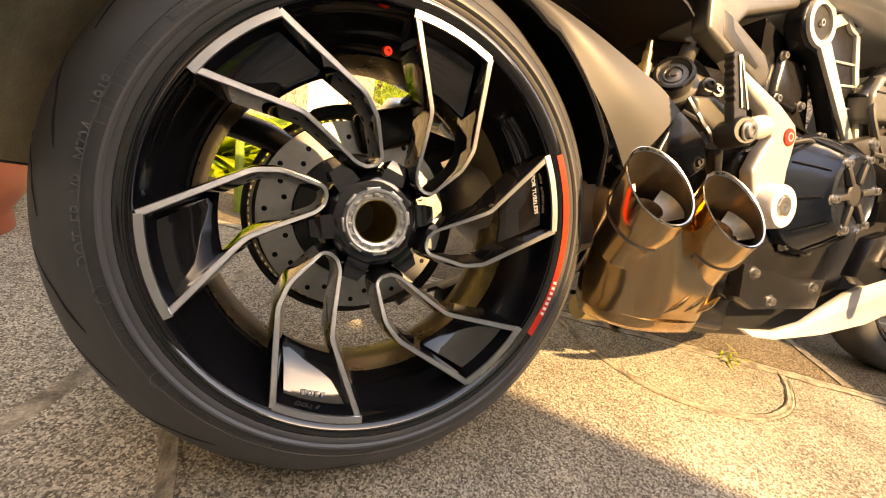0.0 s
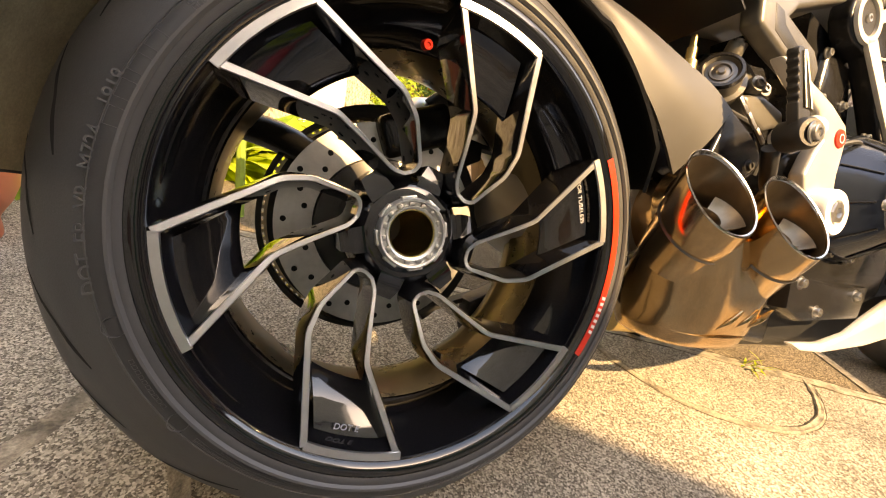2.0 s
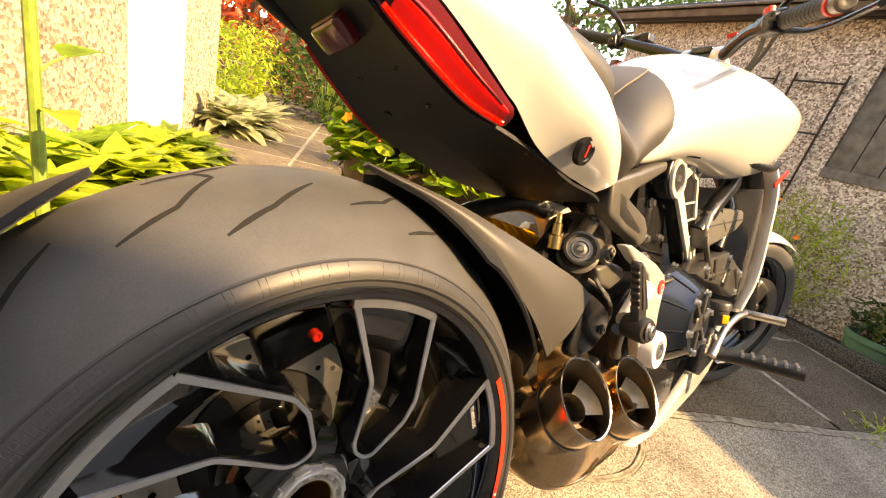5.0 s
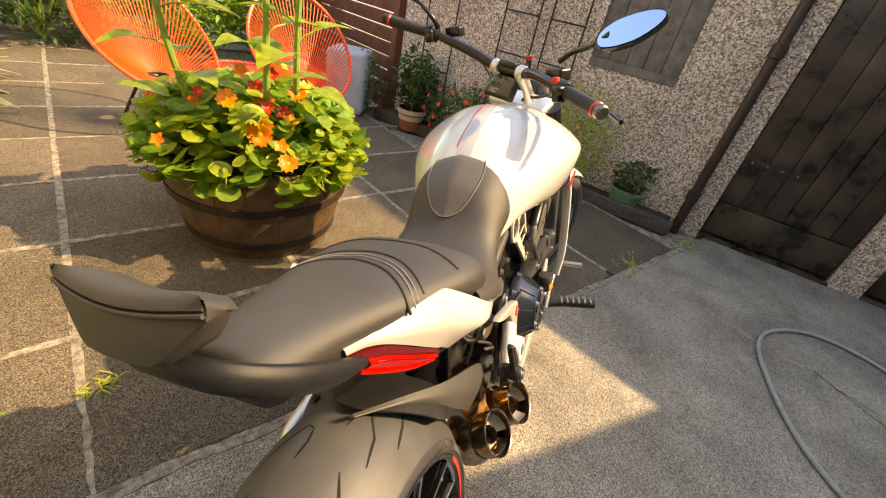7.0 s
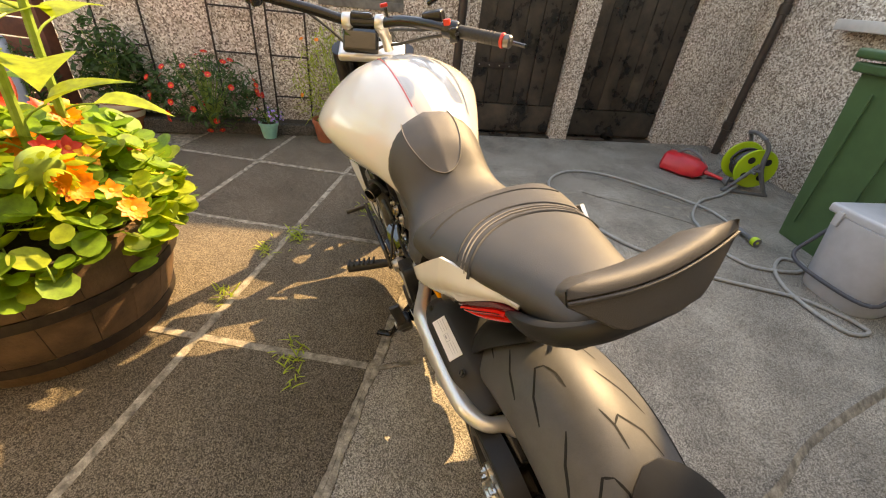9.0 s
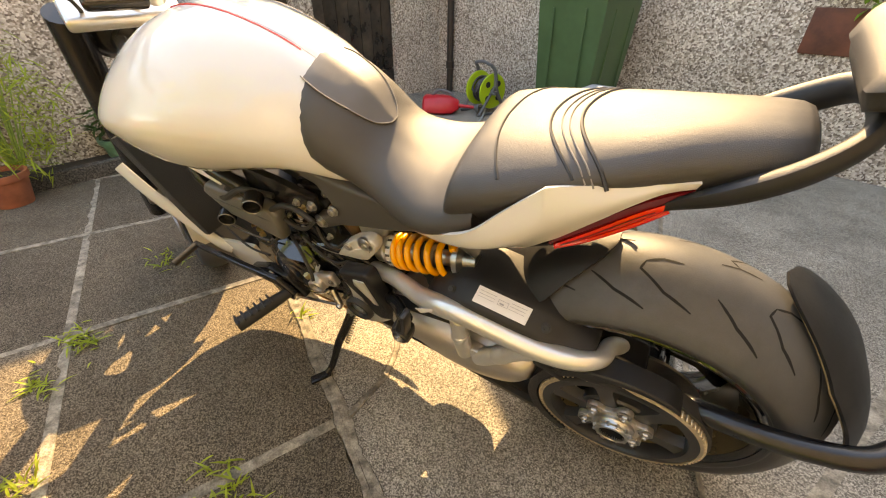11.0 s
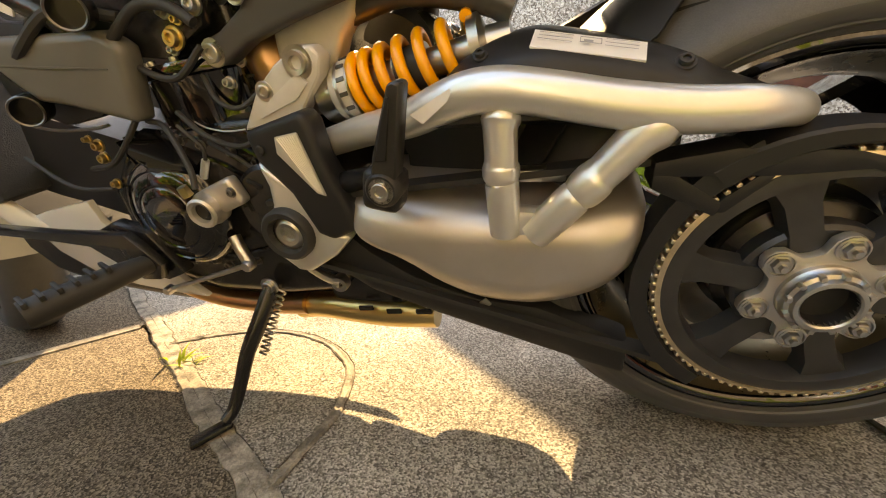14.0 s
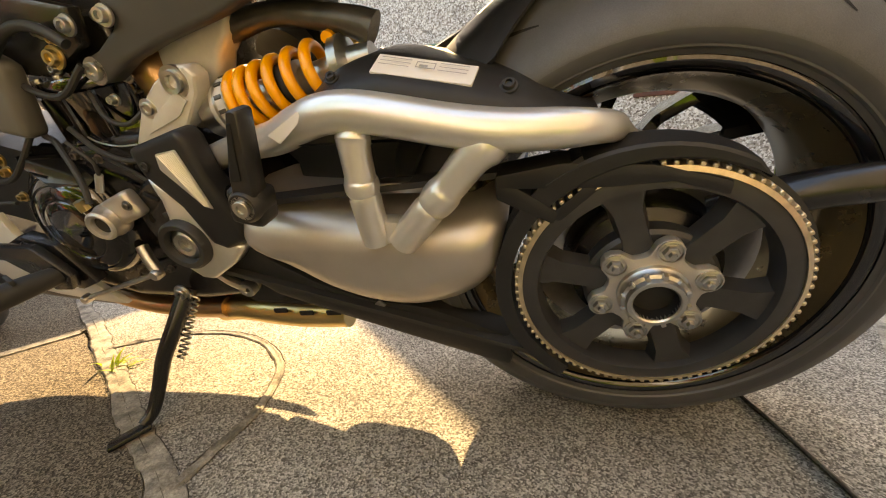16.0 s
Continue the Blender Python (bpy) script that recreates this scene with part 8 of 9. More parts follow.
# half barrel with flowers
BAR_AT = Vector((1.13, 1.36, 0))
barrel = thing("half_barrel", "dark old oak half barrel planter with iron hoops", "planter", at=Matrix.Translation(BAR_AT))
for k in range(20):
    a0, a1 = 2 * math.pi * k / 20, 2 * math.pi * (k + 0.985) / 20
    loops = []
    top_r = 0.40 + rng.uniform(-0.006, 0.006)
    for z, r in ((0.0, 0.315), (0.14, 0.355), (0.28, 0.388), (0.42 + rng.uniform(-0.012, 0.012), top_r)):
        loops.append([(r * math.cos(a), r * math.sin(a), z) for a in (a0, (a0 + a1) / 2, a1)] + [((r - 0.028) * math.cos(a), (r - 0.028) * math.sin(a), z) for a in (a1, (a0 + a1) / 2, a0)])
    part("stave", loft(loops), BARREL, barrel)
for z, r in ((0.08, 0.341), (0.27, 0.389)):
    part("hoop", lathe([(r, z - 0.018), (r + 0.004, z - 0.017), (r + 0.006, z + 0.018), (r + 0.001, z + 0.018)], None, 40), IRON, barrel)
part("soil", lathe([(0.0, 0.37), (0.2, 0.375), (0.37, 0.36)], None, 24), SOIL, barrel)

nast = thing("nasturtium_plant", "bushy green nasturtiums with red and orange flowers in the barrel", "flowers")
bm, bm2 = bmesh.new(), bmesh.new()
for k in range(1700):
    a, rr = rng.uniform(0, 6.283), math.sqrt(rng.uniform(0, 1)) * 0.475
    p = BAR_AT + Vector((rr * math.cos(a), rr * math.sin(a), 0.40 + 0.31 * math.sqrt(max(0, 1 - (rr / 0.56) ** 2)) * rng.uniform(0.35, 1) - (0.14 * rng.random() if rr > 0.4 else 0)))
    add_round_leaf(bm if rng.random() < 0.6 else bm2, Matrix.Translation(p) @ scatter_turn(0.9), rng.uniform(0.016, 0.043))
tagged(part("leaf", bm, LEAF, nast), "round bright green leaves", kind="stuff")
tagged(part("leaf", bm2, LEAFLIGHT, nast), "round pale green leaves", kind="stuff")
bm = bmesh.new()
for k in range(70):
    a, rr = rng.uniform(0, 6.283), rng.uniform(0.05, 0.5)
    p = BAR_AT + Vector((rr * math.cos(a), rr * math.sin(a), 0.60 - 0.3 * rr))
    tube([tuple(BAR_AT + Vector((rr * 0.5 * math.cos(a), rr * 0.5 * math.sin(a), 0.38))), tuple(p + Vector((0, 0, -0.05))), tuple(p)], 0.0025, 5, 3, bm)
tagged(part("stem", bm, STEM, nast), kind="stuff")
for k in range(36):
    a, rr = rng.uniform(0, 6.283), rng.uniform(0.1, 0.50)
    p = BAR_AT + Vector((rr * math.cos(a), rr * math.sin(a), 0.76 - 0.46 * rr + rng.uniform(-0.03, 0.06)))
    flower("blossom", p, (math.cos(a) * 0.6 - 0.5, math.sin(a) * 0.6 - 0.3, 0.8), rng.uniform(0.024, 0.038), 5, rng.choice((PETAL_RED, PETAL_ORANGE, PETAL_ORANGE, PETAL_YELLOW)), nast)
for p in ((0.836, 1.208, 0.705), (0.86, 0.964, 0.534), (1.10, 1.12, 0.71), (1.20, 0.95, 0.46)):
    flower("marigold", p, (-0.6, -0.5, 0.7), 0.040, 11, PETAL_ORANGE, nast, PETAL_YELLOW)


def sunflower(base, top, lean, leaves, label, big=0.18):
    plant = thing("sunflower", label, "sunflower")
    base, top = Vector(base), Vector(top)
    mid = base.lerp(top, 0.5) + Vector(lean)
    line = spline([tuple(base), tuple(mid), tuple(top)], 10)
    part("stalk", tube([tuple(base), tuple(mid), tuple(top)], [0.014, 0.011, 0.008], 8, 8), STEM, plant)
    for k in range(leaves):
        t = 0.18 + 0.80 * k / leaves
        p = Vector(line[int(t * (len(line) - 1))])
        turn = 137.5 * k + rng.uniform(-20, 20)
        m = Matrix.Translation(p) @ pose(0, 0, 0, 0, -rng.uniform(5, 35), turn)
        size = big * rng.uniform(0.78, 1.22)
        part("leaf_stalk", tube([tuple(p), tuple(m @ Vector((0.04, 0, 0.012))), tuple(m @ Vector((0.085, 0, 0.01)))], 0.003, 6, 3), STEM, plant)
        bm = bmesh.new()
        add_leaf(bm, m @ Matrix.Translation((0.08, 0, 0.01)), leaf_shape(size, size * 0.72, 0.35, 0.75, 0.25, 8))
        part("leaf", bm, LEAFLIGHT if k % 3 else LEAF, plant)
    return plant


sunflower((1.00, 1.20, 0.37), (0.92, 1.10, 1.75), (0.02, 0.0, 0.0), 15, "tall sunflower stalk with large green leaves in the barrel")
sunflower((1.12, 1.14, 0.37), (1.10, 1.04, 1.55), (-0.02, 0.02, 0.0), 13, "tall sunflower stalk with large green leaves in the barrel")
sunflower((0.92, 1.42, 0.37), (0.80, 1.46, 1.5), (-0.04, 0.02, 0.0), 12, "sunflower stalk with drooping leaves in the barrel")
sunflower((-0.22, 0.99, 0.0), (-0.212, 0.975, 1.35), (0.0, 0.005, 0.0), 9, "tall young sunflower stalk in the cottage border", 0.105)
bud = thing("sunflower_bud", "drooping green and orange sunflower head", "sunflower")
BUD = turned((0.84, 1.10, 0.67), (-0.6, -0.5, -0.2))
part("head", lathe([(0.0, 0.03), (0.03, 0.028), (0.048, 0.012), (0.046, -0.012), (0.025, -0.03), (0.0, -0.033)], BUD, 18), STEM, bud)
bm = bmesh.new()
for k in range(26):
    add_leaf(bm, BUD @ pose(0, 0, 0.01, 0, -60 + 40 * (k % 2), 13.8 * k) @ Matrix.Translation((0.035, 0, 0)), leaf_shape(0.05, 0.018, -0.3, 1.2))
tagged(part("sepal", bm, LEAFLIGHT, bud), kind="stuff")
part("stalk", tube([(0.93, 1.18, 0.45), (0.90, 1.16, 0.62), (0.86, 1.12, 0.70)], 0.008, 8, 4), STEM, bud)
for k in range(2):
    flower("orange_bloom", (0.815 + 0.03 * k, 1.045 + 0.02 * k, 0.63 + 0.02 * k), (-0.7, -0.6, 0.2), 0.046, 13, PETAL_ORANGE, bud, PETAL_YELLOW)

# string chairs
CHAIRORANGE = material("orange plastic cord", (0.80, 0.10, 0.025), 0.4, vary=0.08, scale=20)


def string_chair(m):
    chair = thing("string_chair", "orange plastic-cord egg chair on a black frame", "chair", "garden string chairs", at=m)
    tilt = pose(0, 0, 0.62, 0, -48)
    rim = [tilt @ Vector((0.44 * math.cos(a), 0.38 * math.sin(a), 0.02 * math.cos(2 * a))) for a in (2 * math.pi * k / 40 for k in range(41))]
    seat_c = Vector((0.02, 0, 0.36))
    part("rim", tube([tuple(p) for p in rim], 0.013, 8, 1), CHAIRORANGE, chair)
    ring = [seat_c + Vector((0.055 * math.cos(a), 0.055 * math.sin(a), 0)) for a in (2 * math.pi * k / 40 for k in range(41))]
    part("seat_ring", tube([tuple(p) for p in ring], 0.009, 8, 1), IRON, chair)
    bm = bmesh.new()
    for k in range(80):
        a = 2 * math.pi * k / 80
        top = tilt @ Vector((0.435 * math.cos(a), 0.375 * math.sin(a), 0.0))
        low = seat_c + Vector((0.058 * math.cos(a - 0.3), 0.058 * math.sin(a - 0.3), 0))
        mid = top.lerp(low, 0.55) + Vector((0, 0, -0.03))
        tube([tuple(top), tuple(mid), tuple(low)], 0.0042, 4, 2, bm)
    tagged(part("cord", bm, CHAIRORANGE, chair), "stretched orange cords", kind="stuff")
    for a in (35, 145, 215, 325):
        c, s = math.cos(radians(a)), math.sin(radians(a))
        part("leg", tube([(0.10 * c, 0.10 * s, 0.36), (0.20 * c, 0.20 * s, 0.18), (0.30 * c, 0.28 * s, 0.0)], 0.010, 8, 2), IRON, chair)
    return chair


chair = string_chair(Matrix.Translation((1.66, 2.68, 0)) @ pose(0, 0, 0, 0, 0, 92))
copy_thing(chair, Matrix.Translation((2.48, 2.21, 0)) @ pose(0, 0, 0, 0, 0, 62))
table = thing("string_table", "low round orange cord table on black legs", "table", at=Matrix.Translation((2.18, 2.52, 0)))
part("rim", lathe([(0.24, 0.40), (0.25, 0.412), (0.26, 0.40), (0.25, 0.388)], None, 40, closed=True), CHAIRORANGE, table)
bm = bmesh.new()
for k in range(64):
    a = 2 * math.pi * k / 64
    tube([(0.25 * math.cos(a), 0.25 * math.sin(a), 0.40), (0.13 * math.cos(a + 0.1), 0.13 * math.sin(a + 0.1), 0.385), (0.05 * math.cos(a + 0.2), 0.05 * math.sin(a + 0.2), 0.38)], 0.004, 4, 2, bm)
tagged(part("cord", bm, CHAIRORANGE, table), kind="stuff")
for a in (20, 140, 260):
    part("leg", tube([(0.2 * math.cos(radians(a)), 0.2 * math.sin(radians(a)), 0.39), (0.22 * math.cos(radians(a)), 0.22 * math.sin(radians(a)), 0.0)], 0.009, 8, 1), IRON, table)
# pale covered box beside the fence
PALEBLUE = material("pale grey fabric cover", (0.42, 0.46, 0.52), 0.7, vary=0.1, scale=6, bump=0.2, bump_scale=20)
own = box((0.42, 0.36, 0.56), Matrix.Translation((3.30, 2.33, 0.285)) @ pose(0, 0, 0, 0, 0, 20), 0.05, 4)
tagged(part("garden_cover", own, PALEBLUE), "pale grey fabric cover over garden equipment", "cover")

# bins, tub, reel, hose and watering can in the corner
BINGREEN = material("green bin plastic", (0.055, 0.115, 0.045), 0.42, vary=0.1, scale=8, bump=0.03)
TUBGREY = material("pale grey tub plastic", (0.46, 0.47, 0.50), 0.4, vary=0.08, scale=10)
wheelie = thing("wheelie_bin", "tall dark green plastic wheelie bin with closed lid", "bin", at=Matrix.Translation((0.72, -2.52, 0)) @ pose(0, 0, 0, 0, 0, -18))
part("body", loft([[(x * f, y * f + 0.02, z) for x, y in smooth_loop([(-0.25, -0.24), (0.25, -0.24), (0.25, 0.24), (-0.25, 0.24)], 1)] for z, f in ((0.0, 0.78), (0.06, 0.80), (0.9, 1.0), (0.98, 1.0))]), BINGREEN, wheelie)
part("rim", box((0.58, 0.56, 0.05), Matrix.Translation((0, 0.02, 0.985)), 0.015, 3), BINGREEN, wheelie)
part("lid", box((0.60, 0.60, 0.05), Matrix.Translation((0, 0.02, 1.04)) @ pose(0, 0, 0, 2), 0.02, 3), BINGREEN, wheelie)
for x in (-0.12, 0.12):
    part("moulded_line", box((0.012, 0.008, 0.75), Matrix.Translation((x, 0.258, 0.50)) @ pose(0, 0, 0, -2.5), 0.003), BINGREEN, wheelie)
    part("moulded_line", box((0.008, 0.012, 0.75), Matrix.Translation((-0.232, x, 0.50)) @ pose(0, 0, 0, 0, -2.5), 0.003), BINGREEN, wheelie)
for x in (-0.24, 0.24):
    part("wheel", lathe([(0.0, -0.025), (0.09, -0.025), (0.1, -0.015), (0.1, 0.015), (0.09, 0.025), (0.0, 0.025)], Matrix.Translation((x, -0.24, 0.1)) @ pose(0, 0, 0, 0, 90), 24), RUBBERPART, wheelie)
caddy = thing("food_caddy", "small pale grey lidded plastic tub", "tub", at=Matrix.Translation((0.40, -2.0, 0)) @ pose(0, 0, 0, 0, 0, -12))
part("body", loft([[(x * f, y * f, z) for x, y in smooth_loop([(-0.17, -0.14), (0.17, -0.14), (0.17, 0.14), (-0.17, 0.14)], 4)] for z, f in ((0.0, 0.74), (0.03, 0.8), (0.36, 1.0), (0.40, 1.02))]), TUBGREY, caddy)
part("lid", box((0.40, 0.34, 0.045), Matrix.Translation((0, 0, 0.42)), 0.015, 3), TUBGREY, caddy)
part("handle", tube([(-0.20, -0.02, 0.36), (-0.215, 0.10, 0.22), (-0.20, 0.17, 0.12), (0.0, 0.185, 0.10), (0.2, 0.17, 0.12), (0.215, 0.10, 0.22), (0.20, -0.02, 0.36)], 0.010, 8, 5), material("dark grey handle", (0.06, 0.06, 0.07), 0.5), caddy)
for x in (-0.13, 0.13):
    part("lid_clip", box((0.03, 0.016, 0.07), Matrix.Translation((x, 0.172, 0.385)), 0.004), TUBGREY, caddy)
LIME = material("lime plastic", (0.42, 0.62, 0.03), 0.4)
HOSE = material("grey garden hose", (0.33, 0.33, 0.31), 0.45, vary=0.15, scale=40)
reel = thing("hose_reel", "lime and grey hose reel with coiled garden hose", "hose reel", at=Matrix.Translation((1.60, -2.82, 0)) @ pose(0, 0, 0, 0, 0, 62))
for y in (-0.10, 0.10):
    part("drum_side", lathe([(0.03, y - 0.006), (0.145, y - 0.006), (0.152, y), (0.145, y + 0.006), (0.03, y + 0.006)], Matrix.Translation((0, 0, 0.20)) @ pose(0, 0, 0, -90), 36, closed=True), LIME, reel)
    for k in range(4):
        a = radians(90 * k + 45)
        part("drum_hole", lathe([(0.0, 0.0), (0.026, 0.0)], Matrix.Translation((0.085 * math.cos(a), y * 1.075, 0.20 + 0.085 * math.sin(a))) @ pose(0, 0, 0, -90), 16), RUBBERPART, reel)
coil = [((0.085 + 0.012 * ((k // 40) % 3)) * math.cos(2 * math.pi * k / 40), -0.085 + 0.17 * ((k / 480) if (k // 160) % 2 == 0 else 1 - k / 480), 0.20 + (0.085 + 0.012 * ((k // 40) % 3)) * math.sin(2 * math.pi * k / 40)) for k in range(481)]
part("coiled_hose", tube(coil, 0.0085, 6, 1), material("dark hose", (0.055, 0.055, 0.065), 0.45), reel)
GREYPLASTIC = material("grey plastic", (0.14, 0.145, 0.15), 0.45)
for y in (-0.125, 0.125):
    part("stand_side", tube([(-0.15, y, 0.012), (-0.03, y, 0.2), (0.0, y, 0.36), (0.04, y * 0.9, 0.42)], [0.014, 0.018, 0.016, 0.014], 8, 5), GREYPLASTIC, reel)
    part("stand_side", tube([(0.16, y, 0.012), (0.04, y, 0.18), (0.0, y, 0.24)], 0.013, 8, 4), GREYPLASTIC, reel)
    part("stand_foot", tube([(-0.17, y, 0.012), (0.18, y, 0.012)], 0.012, 8, 1), GREYPLASTIC, reel)
part("carry_handle", tube([(0.04, -0.115, 0.42), (0.05, 0.0, 0.44), (0.04, 0.115, 0.42)], 0.014, 8, 4), GREYPLASTIC, reel)
part("crank", tube([(0.0, 0.125, 0.2), (0.0, 0.16, 0.2), (0.07, 0.165, 0.2), (0.07, 0.23, 0.2)], 0.009, 8, 3), GREYPLASTIC, reel)
loose = thing("garden_hose", "grey garden hose lying in loose loops with lime nozzle", "hose")
loop2 = [(p, q, 0.011) for p, q in ((1.04, -2.07), (1.20, -2.13), (1.37, -2.13), (1.73, -1.955), (2.00, -1.74), (2.07, -1.48), (1.94, -1.24), (1.74, -1.13), (1.455, -1.11), (1.20, -1.135), (1.02, -1.20), (0.865, -1.31), (0.70, -1.41), (0.57, -1.57), (0.45, -1.72), (0.30, -1.80), (0.19, -1.80), (0.215, -1.69), (0.36, -1.685), (0.52, -1.735), (0.66, -1.86), (0.73, -2.03), (0.66, -2.10), (0.61, -1.98), (0.70, -1.77), (0.82, -1.72), (0.972, -1.739), (1.113, -1.828), (1.261, -1.928), (1.43, -2.20), (1.49, -2.50))] + [(1.55, -2.72, 0.05), (1.58, -2.78, 0.09)]
part("hose", tube(loop2, 0.0095, 8, 8), HOSE, loose)
NZ = turned((0.98, -2.045, 0.026), (-0.95, 0.27, 0))
part("nozzle", lathe([(0.012, -0.08), (0.018, -0.07), (0.018, -0.03), (0.014, -0.02), (0.014, 0.06), (0.026, 0.075), (0.026, 0.11), (0.0, 0.11)], NZ, 16), GREYPLASTIC, loose)
part("nozzle_ring", lathe([(0.0265, 0.078), (0.028, 0.09), (0.0265, 0.108), (0.0, 0.111)], NZ, 16), LIME, loose)
REDPLASTIC = material("red plastic", (0.62, 0.02, 0.03), 0.35, vary=0.08, scale=10)
canthing = thing("watering_can", "red plastic watering can lying on its side", "watering can", at=Matrix.Translation((1.93, -2.58, 0)) @ pose(0, 0, 0, 0, 0, 200))
part("body", loft([[(x, y * f, 0.075 + z * f) for y, z in smooth_loop([(-0.10, -0.07), (0.10, -0.07), (0.11, 0.0), (0.06, 0.075), (-0.06, 0.075), (-0.11, 0.0)], 3)] for x, f in ((-0.17, 0.80), (-0.15, 0.98), (0.0, 1.0), (0.11, 0.85), (0.16, 0.45))]), REDPLASTIC, canthing)
part("spout", tube([(0.12, 0, 0.07), (0.22, 0.0, 0.065), (0.30, 0, 0.06)], [0.022, 0.015, 0.013], 10, 3), REDPLASTIC, canthing)
part("rose", lathe([(0.014, 0.0), (0.034, 0.03), (0.036, 0.04), (0.0, 0.044)], turned((0.30, 0, 0.06), (1, 0, -0.05)), 20), GREYPLASTIC, canthing)
part("handle", tube([(-0.10, 0, 0.148), (-0.02, 0, 0.20), (0.08, 0, 0.175), (0.13, 0, 0.12)], 0.012, 8, 5), GREYPLASTIC, canthing)
tagged(part("drain_branch", tube([(1.05, -2.98, 0.05), (0.98, -2.90, 0.16), (0.90, -2.82, 0.30)], [0.05, 0.052, 0.055], 14, 4), RUBBERPART), "short black drain pipe leaning from the house wall", "pipe")
# planted bed along the outhouse wall behind a low kerb
KERB = stone_chips("dark kerb concrete", (0.07, 0.063, 0.055), (0.15, 0.14, 0.12), (0.03, 0.027, 0.022), 200)
kerb = tagged(part("kerb", box((2.9, 0.07, 0.10), WALL @ Matrix.Translation((1.02, -0.20, 0.03)), 0.012), KERB), "dark low concrete kerb of the flower bed", "kerb", kind="structure")
tagged(part("flower_bed", box((2.85, 0.18, 0.05), WALL @ Matrix.Translation((1.02, -0.085, 0.035)), 0.01), SOIL), "narrow soil bed under the wall", "soil", kind="structure")


def shrub(name, at, size, n, leaf, leaf_size, label, category="shrub", narrow=0.35, flowers=0, petal=None, petals=8, fr=0.022, kind=""):
    plant = thing(name, label, category, kind=kind)
    bm = bmesh.new()
    sx, sy, sz = size
    stems = bmesh.new()
    for k in range(max(5, n // 45)):
        a = rng.uniform(0, 6.283)
        tip = Vector(at) + Vector((sx * 0.7 * math.cos(a) * rng.random(), sy * 0.7 * math.sin(a) * rng.random(), sz * rng.uniform(0.55, 1.0)))
        tube([tuple(at), tuple(Vector(at).lerp(tip, 0.5) + Vector((0, 0, 0.03))), tuple(tip)], [0.006, 0.004, 0.002], 5, 3, stems)
    tagged(part("stem", stems, STEM, plant), kind="stuff")
    for k in range(n):
        d = Vector((rng.gauss(0, 1), rng.gauss(0, 1), rng.gauss(0, 1))).normalized() * rng.uniform(0.45, 1) ** 0.6
        wob = 1 + 0.25 * noise.noise(Vector((d.x * 3 + at[0], d.y * 3 + at[1], d.z * 3)))
        p = Vector(at) + Vector((d.x * sx * wob, d.y * sy * wob, sz * 0.52 + d.z * sz * 0.5 * wob))
        s = leaf_size * rng.uniform(0.6, 1.3)
        add_leaf(bm, Matrix.Translation(p) @ pose(0, 0, 0, rng.uniform(-40, 40), -rng.uniform(-40, 60), rng.uniform(0, 360)), leaf_shape(s, s * narrow, rng.uniform(0.1, 0.5), 1.0, 0.2, 3))
    tagged(part("leaves", bm, leaf, plant), kind="stuff")
    for k in range(flowers):
        d = Vector((rng.gauss(0, 1) - 0.5, rng.gauss(0, 1), rng.gauss(0, 1) + 0.3)).normalized()
        p = Vector(at) + Vector((d.x * sx * 1.03, d.y * sy * 1.03, sz * 0.52 + d.z * sz * 0.53))
        flower("blossom", p, (d.x - 0.5, d.y, d.z + 0.4), fr, petals, petal, plant, PETAL_YELLOW if petals > 6 else None)
    return plant


def wall_point(along, out, z=0.0):
    return tuple(WALL @ Vector((along, -out, z)))


shrub("daisy_bush", wall_point(0.62, 0.28, 0.05), (0.26, 0.36, 0.50), 1500, LEAFDARK, 0.055, "green bush covered in orange red daisies", "flowers", 0.25, 34, PETAL_RED, 10, 0.024)
shrub("daisy_bush", wall_point(-0.55, 0.25, 0.0), (0.2, 0.22, 0.55), 700, LEAFDARK, 0.055, "green bush with a few red daisies beside the fence", "flowers", 0.25, 12, PETAL_RED, 10, 0.022)
shrub("grassy_climber", wall_point(1.55, 0.2, 0.05), (0.22, 0.34, 0.75), 900, LEAFLIGHT, 0.10, "thin dry feathery plant on the trellis", "plant", 0.08, 4, PETAL_ORANGE, 8, 0.018)
shrub("garden_fern", wall_point(0.02, 0.12, 0.05), (0.18, 0.22, 0.5), 400, LEAFDARK, 0.07, "dark green leafy plant by the wall", "plant")


def trellis(x0, x1, label):
    t = thing("trellis", label, "trellis")
    for x in (x0, x1):
        part("upright", tube([wall_point(x, 0.035, 0.03), wall_point(x - 0.01, 0.03, 1.5)], 0.007, 8, 1), IRON, t)
    for k in range(5):
        z = 0.25 + 0.3 * k
        part("rung", tube([wall_point(x0, 0.035, z), wall_point(x1, 0.035, z)], 0.006, 8, 1), IRON, t)
    return t


trellis(-0.08, 0.22, "rusty iron trellis against the wall")
trellis(0.66, 0.95, "rusty iron trellis against the wall")
trellis(1.05, 1.32, "rusty iron trellis against the wall")


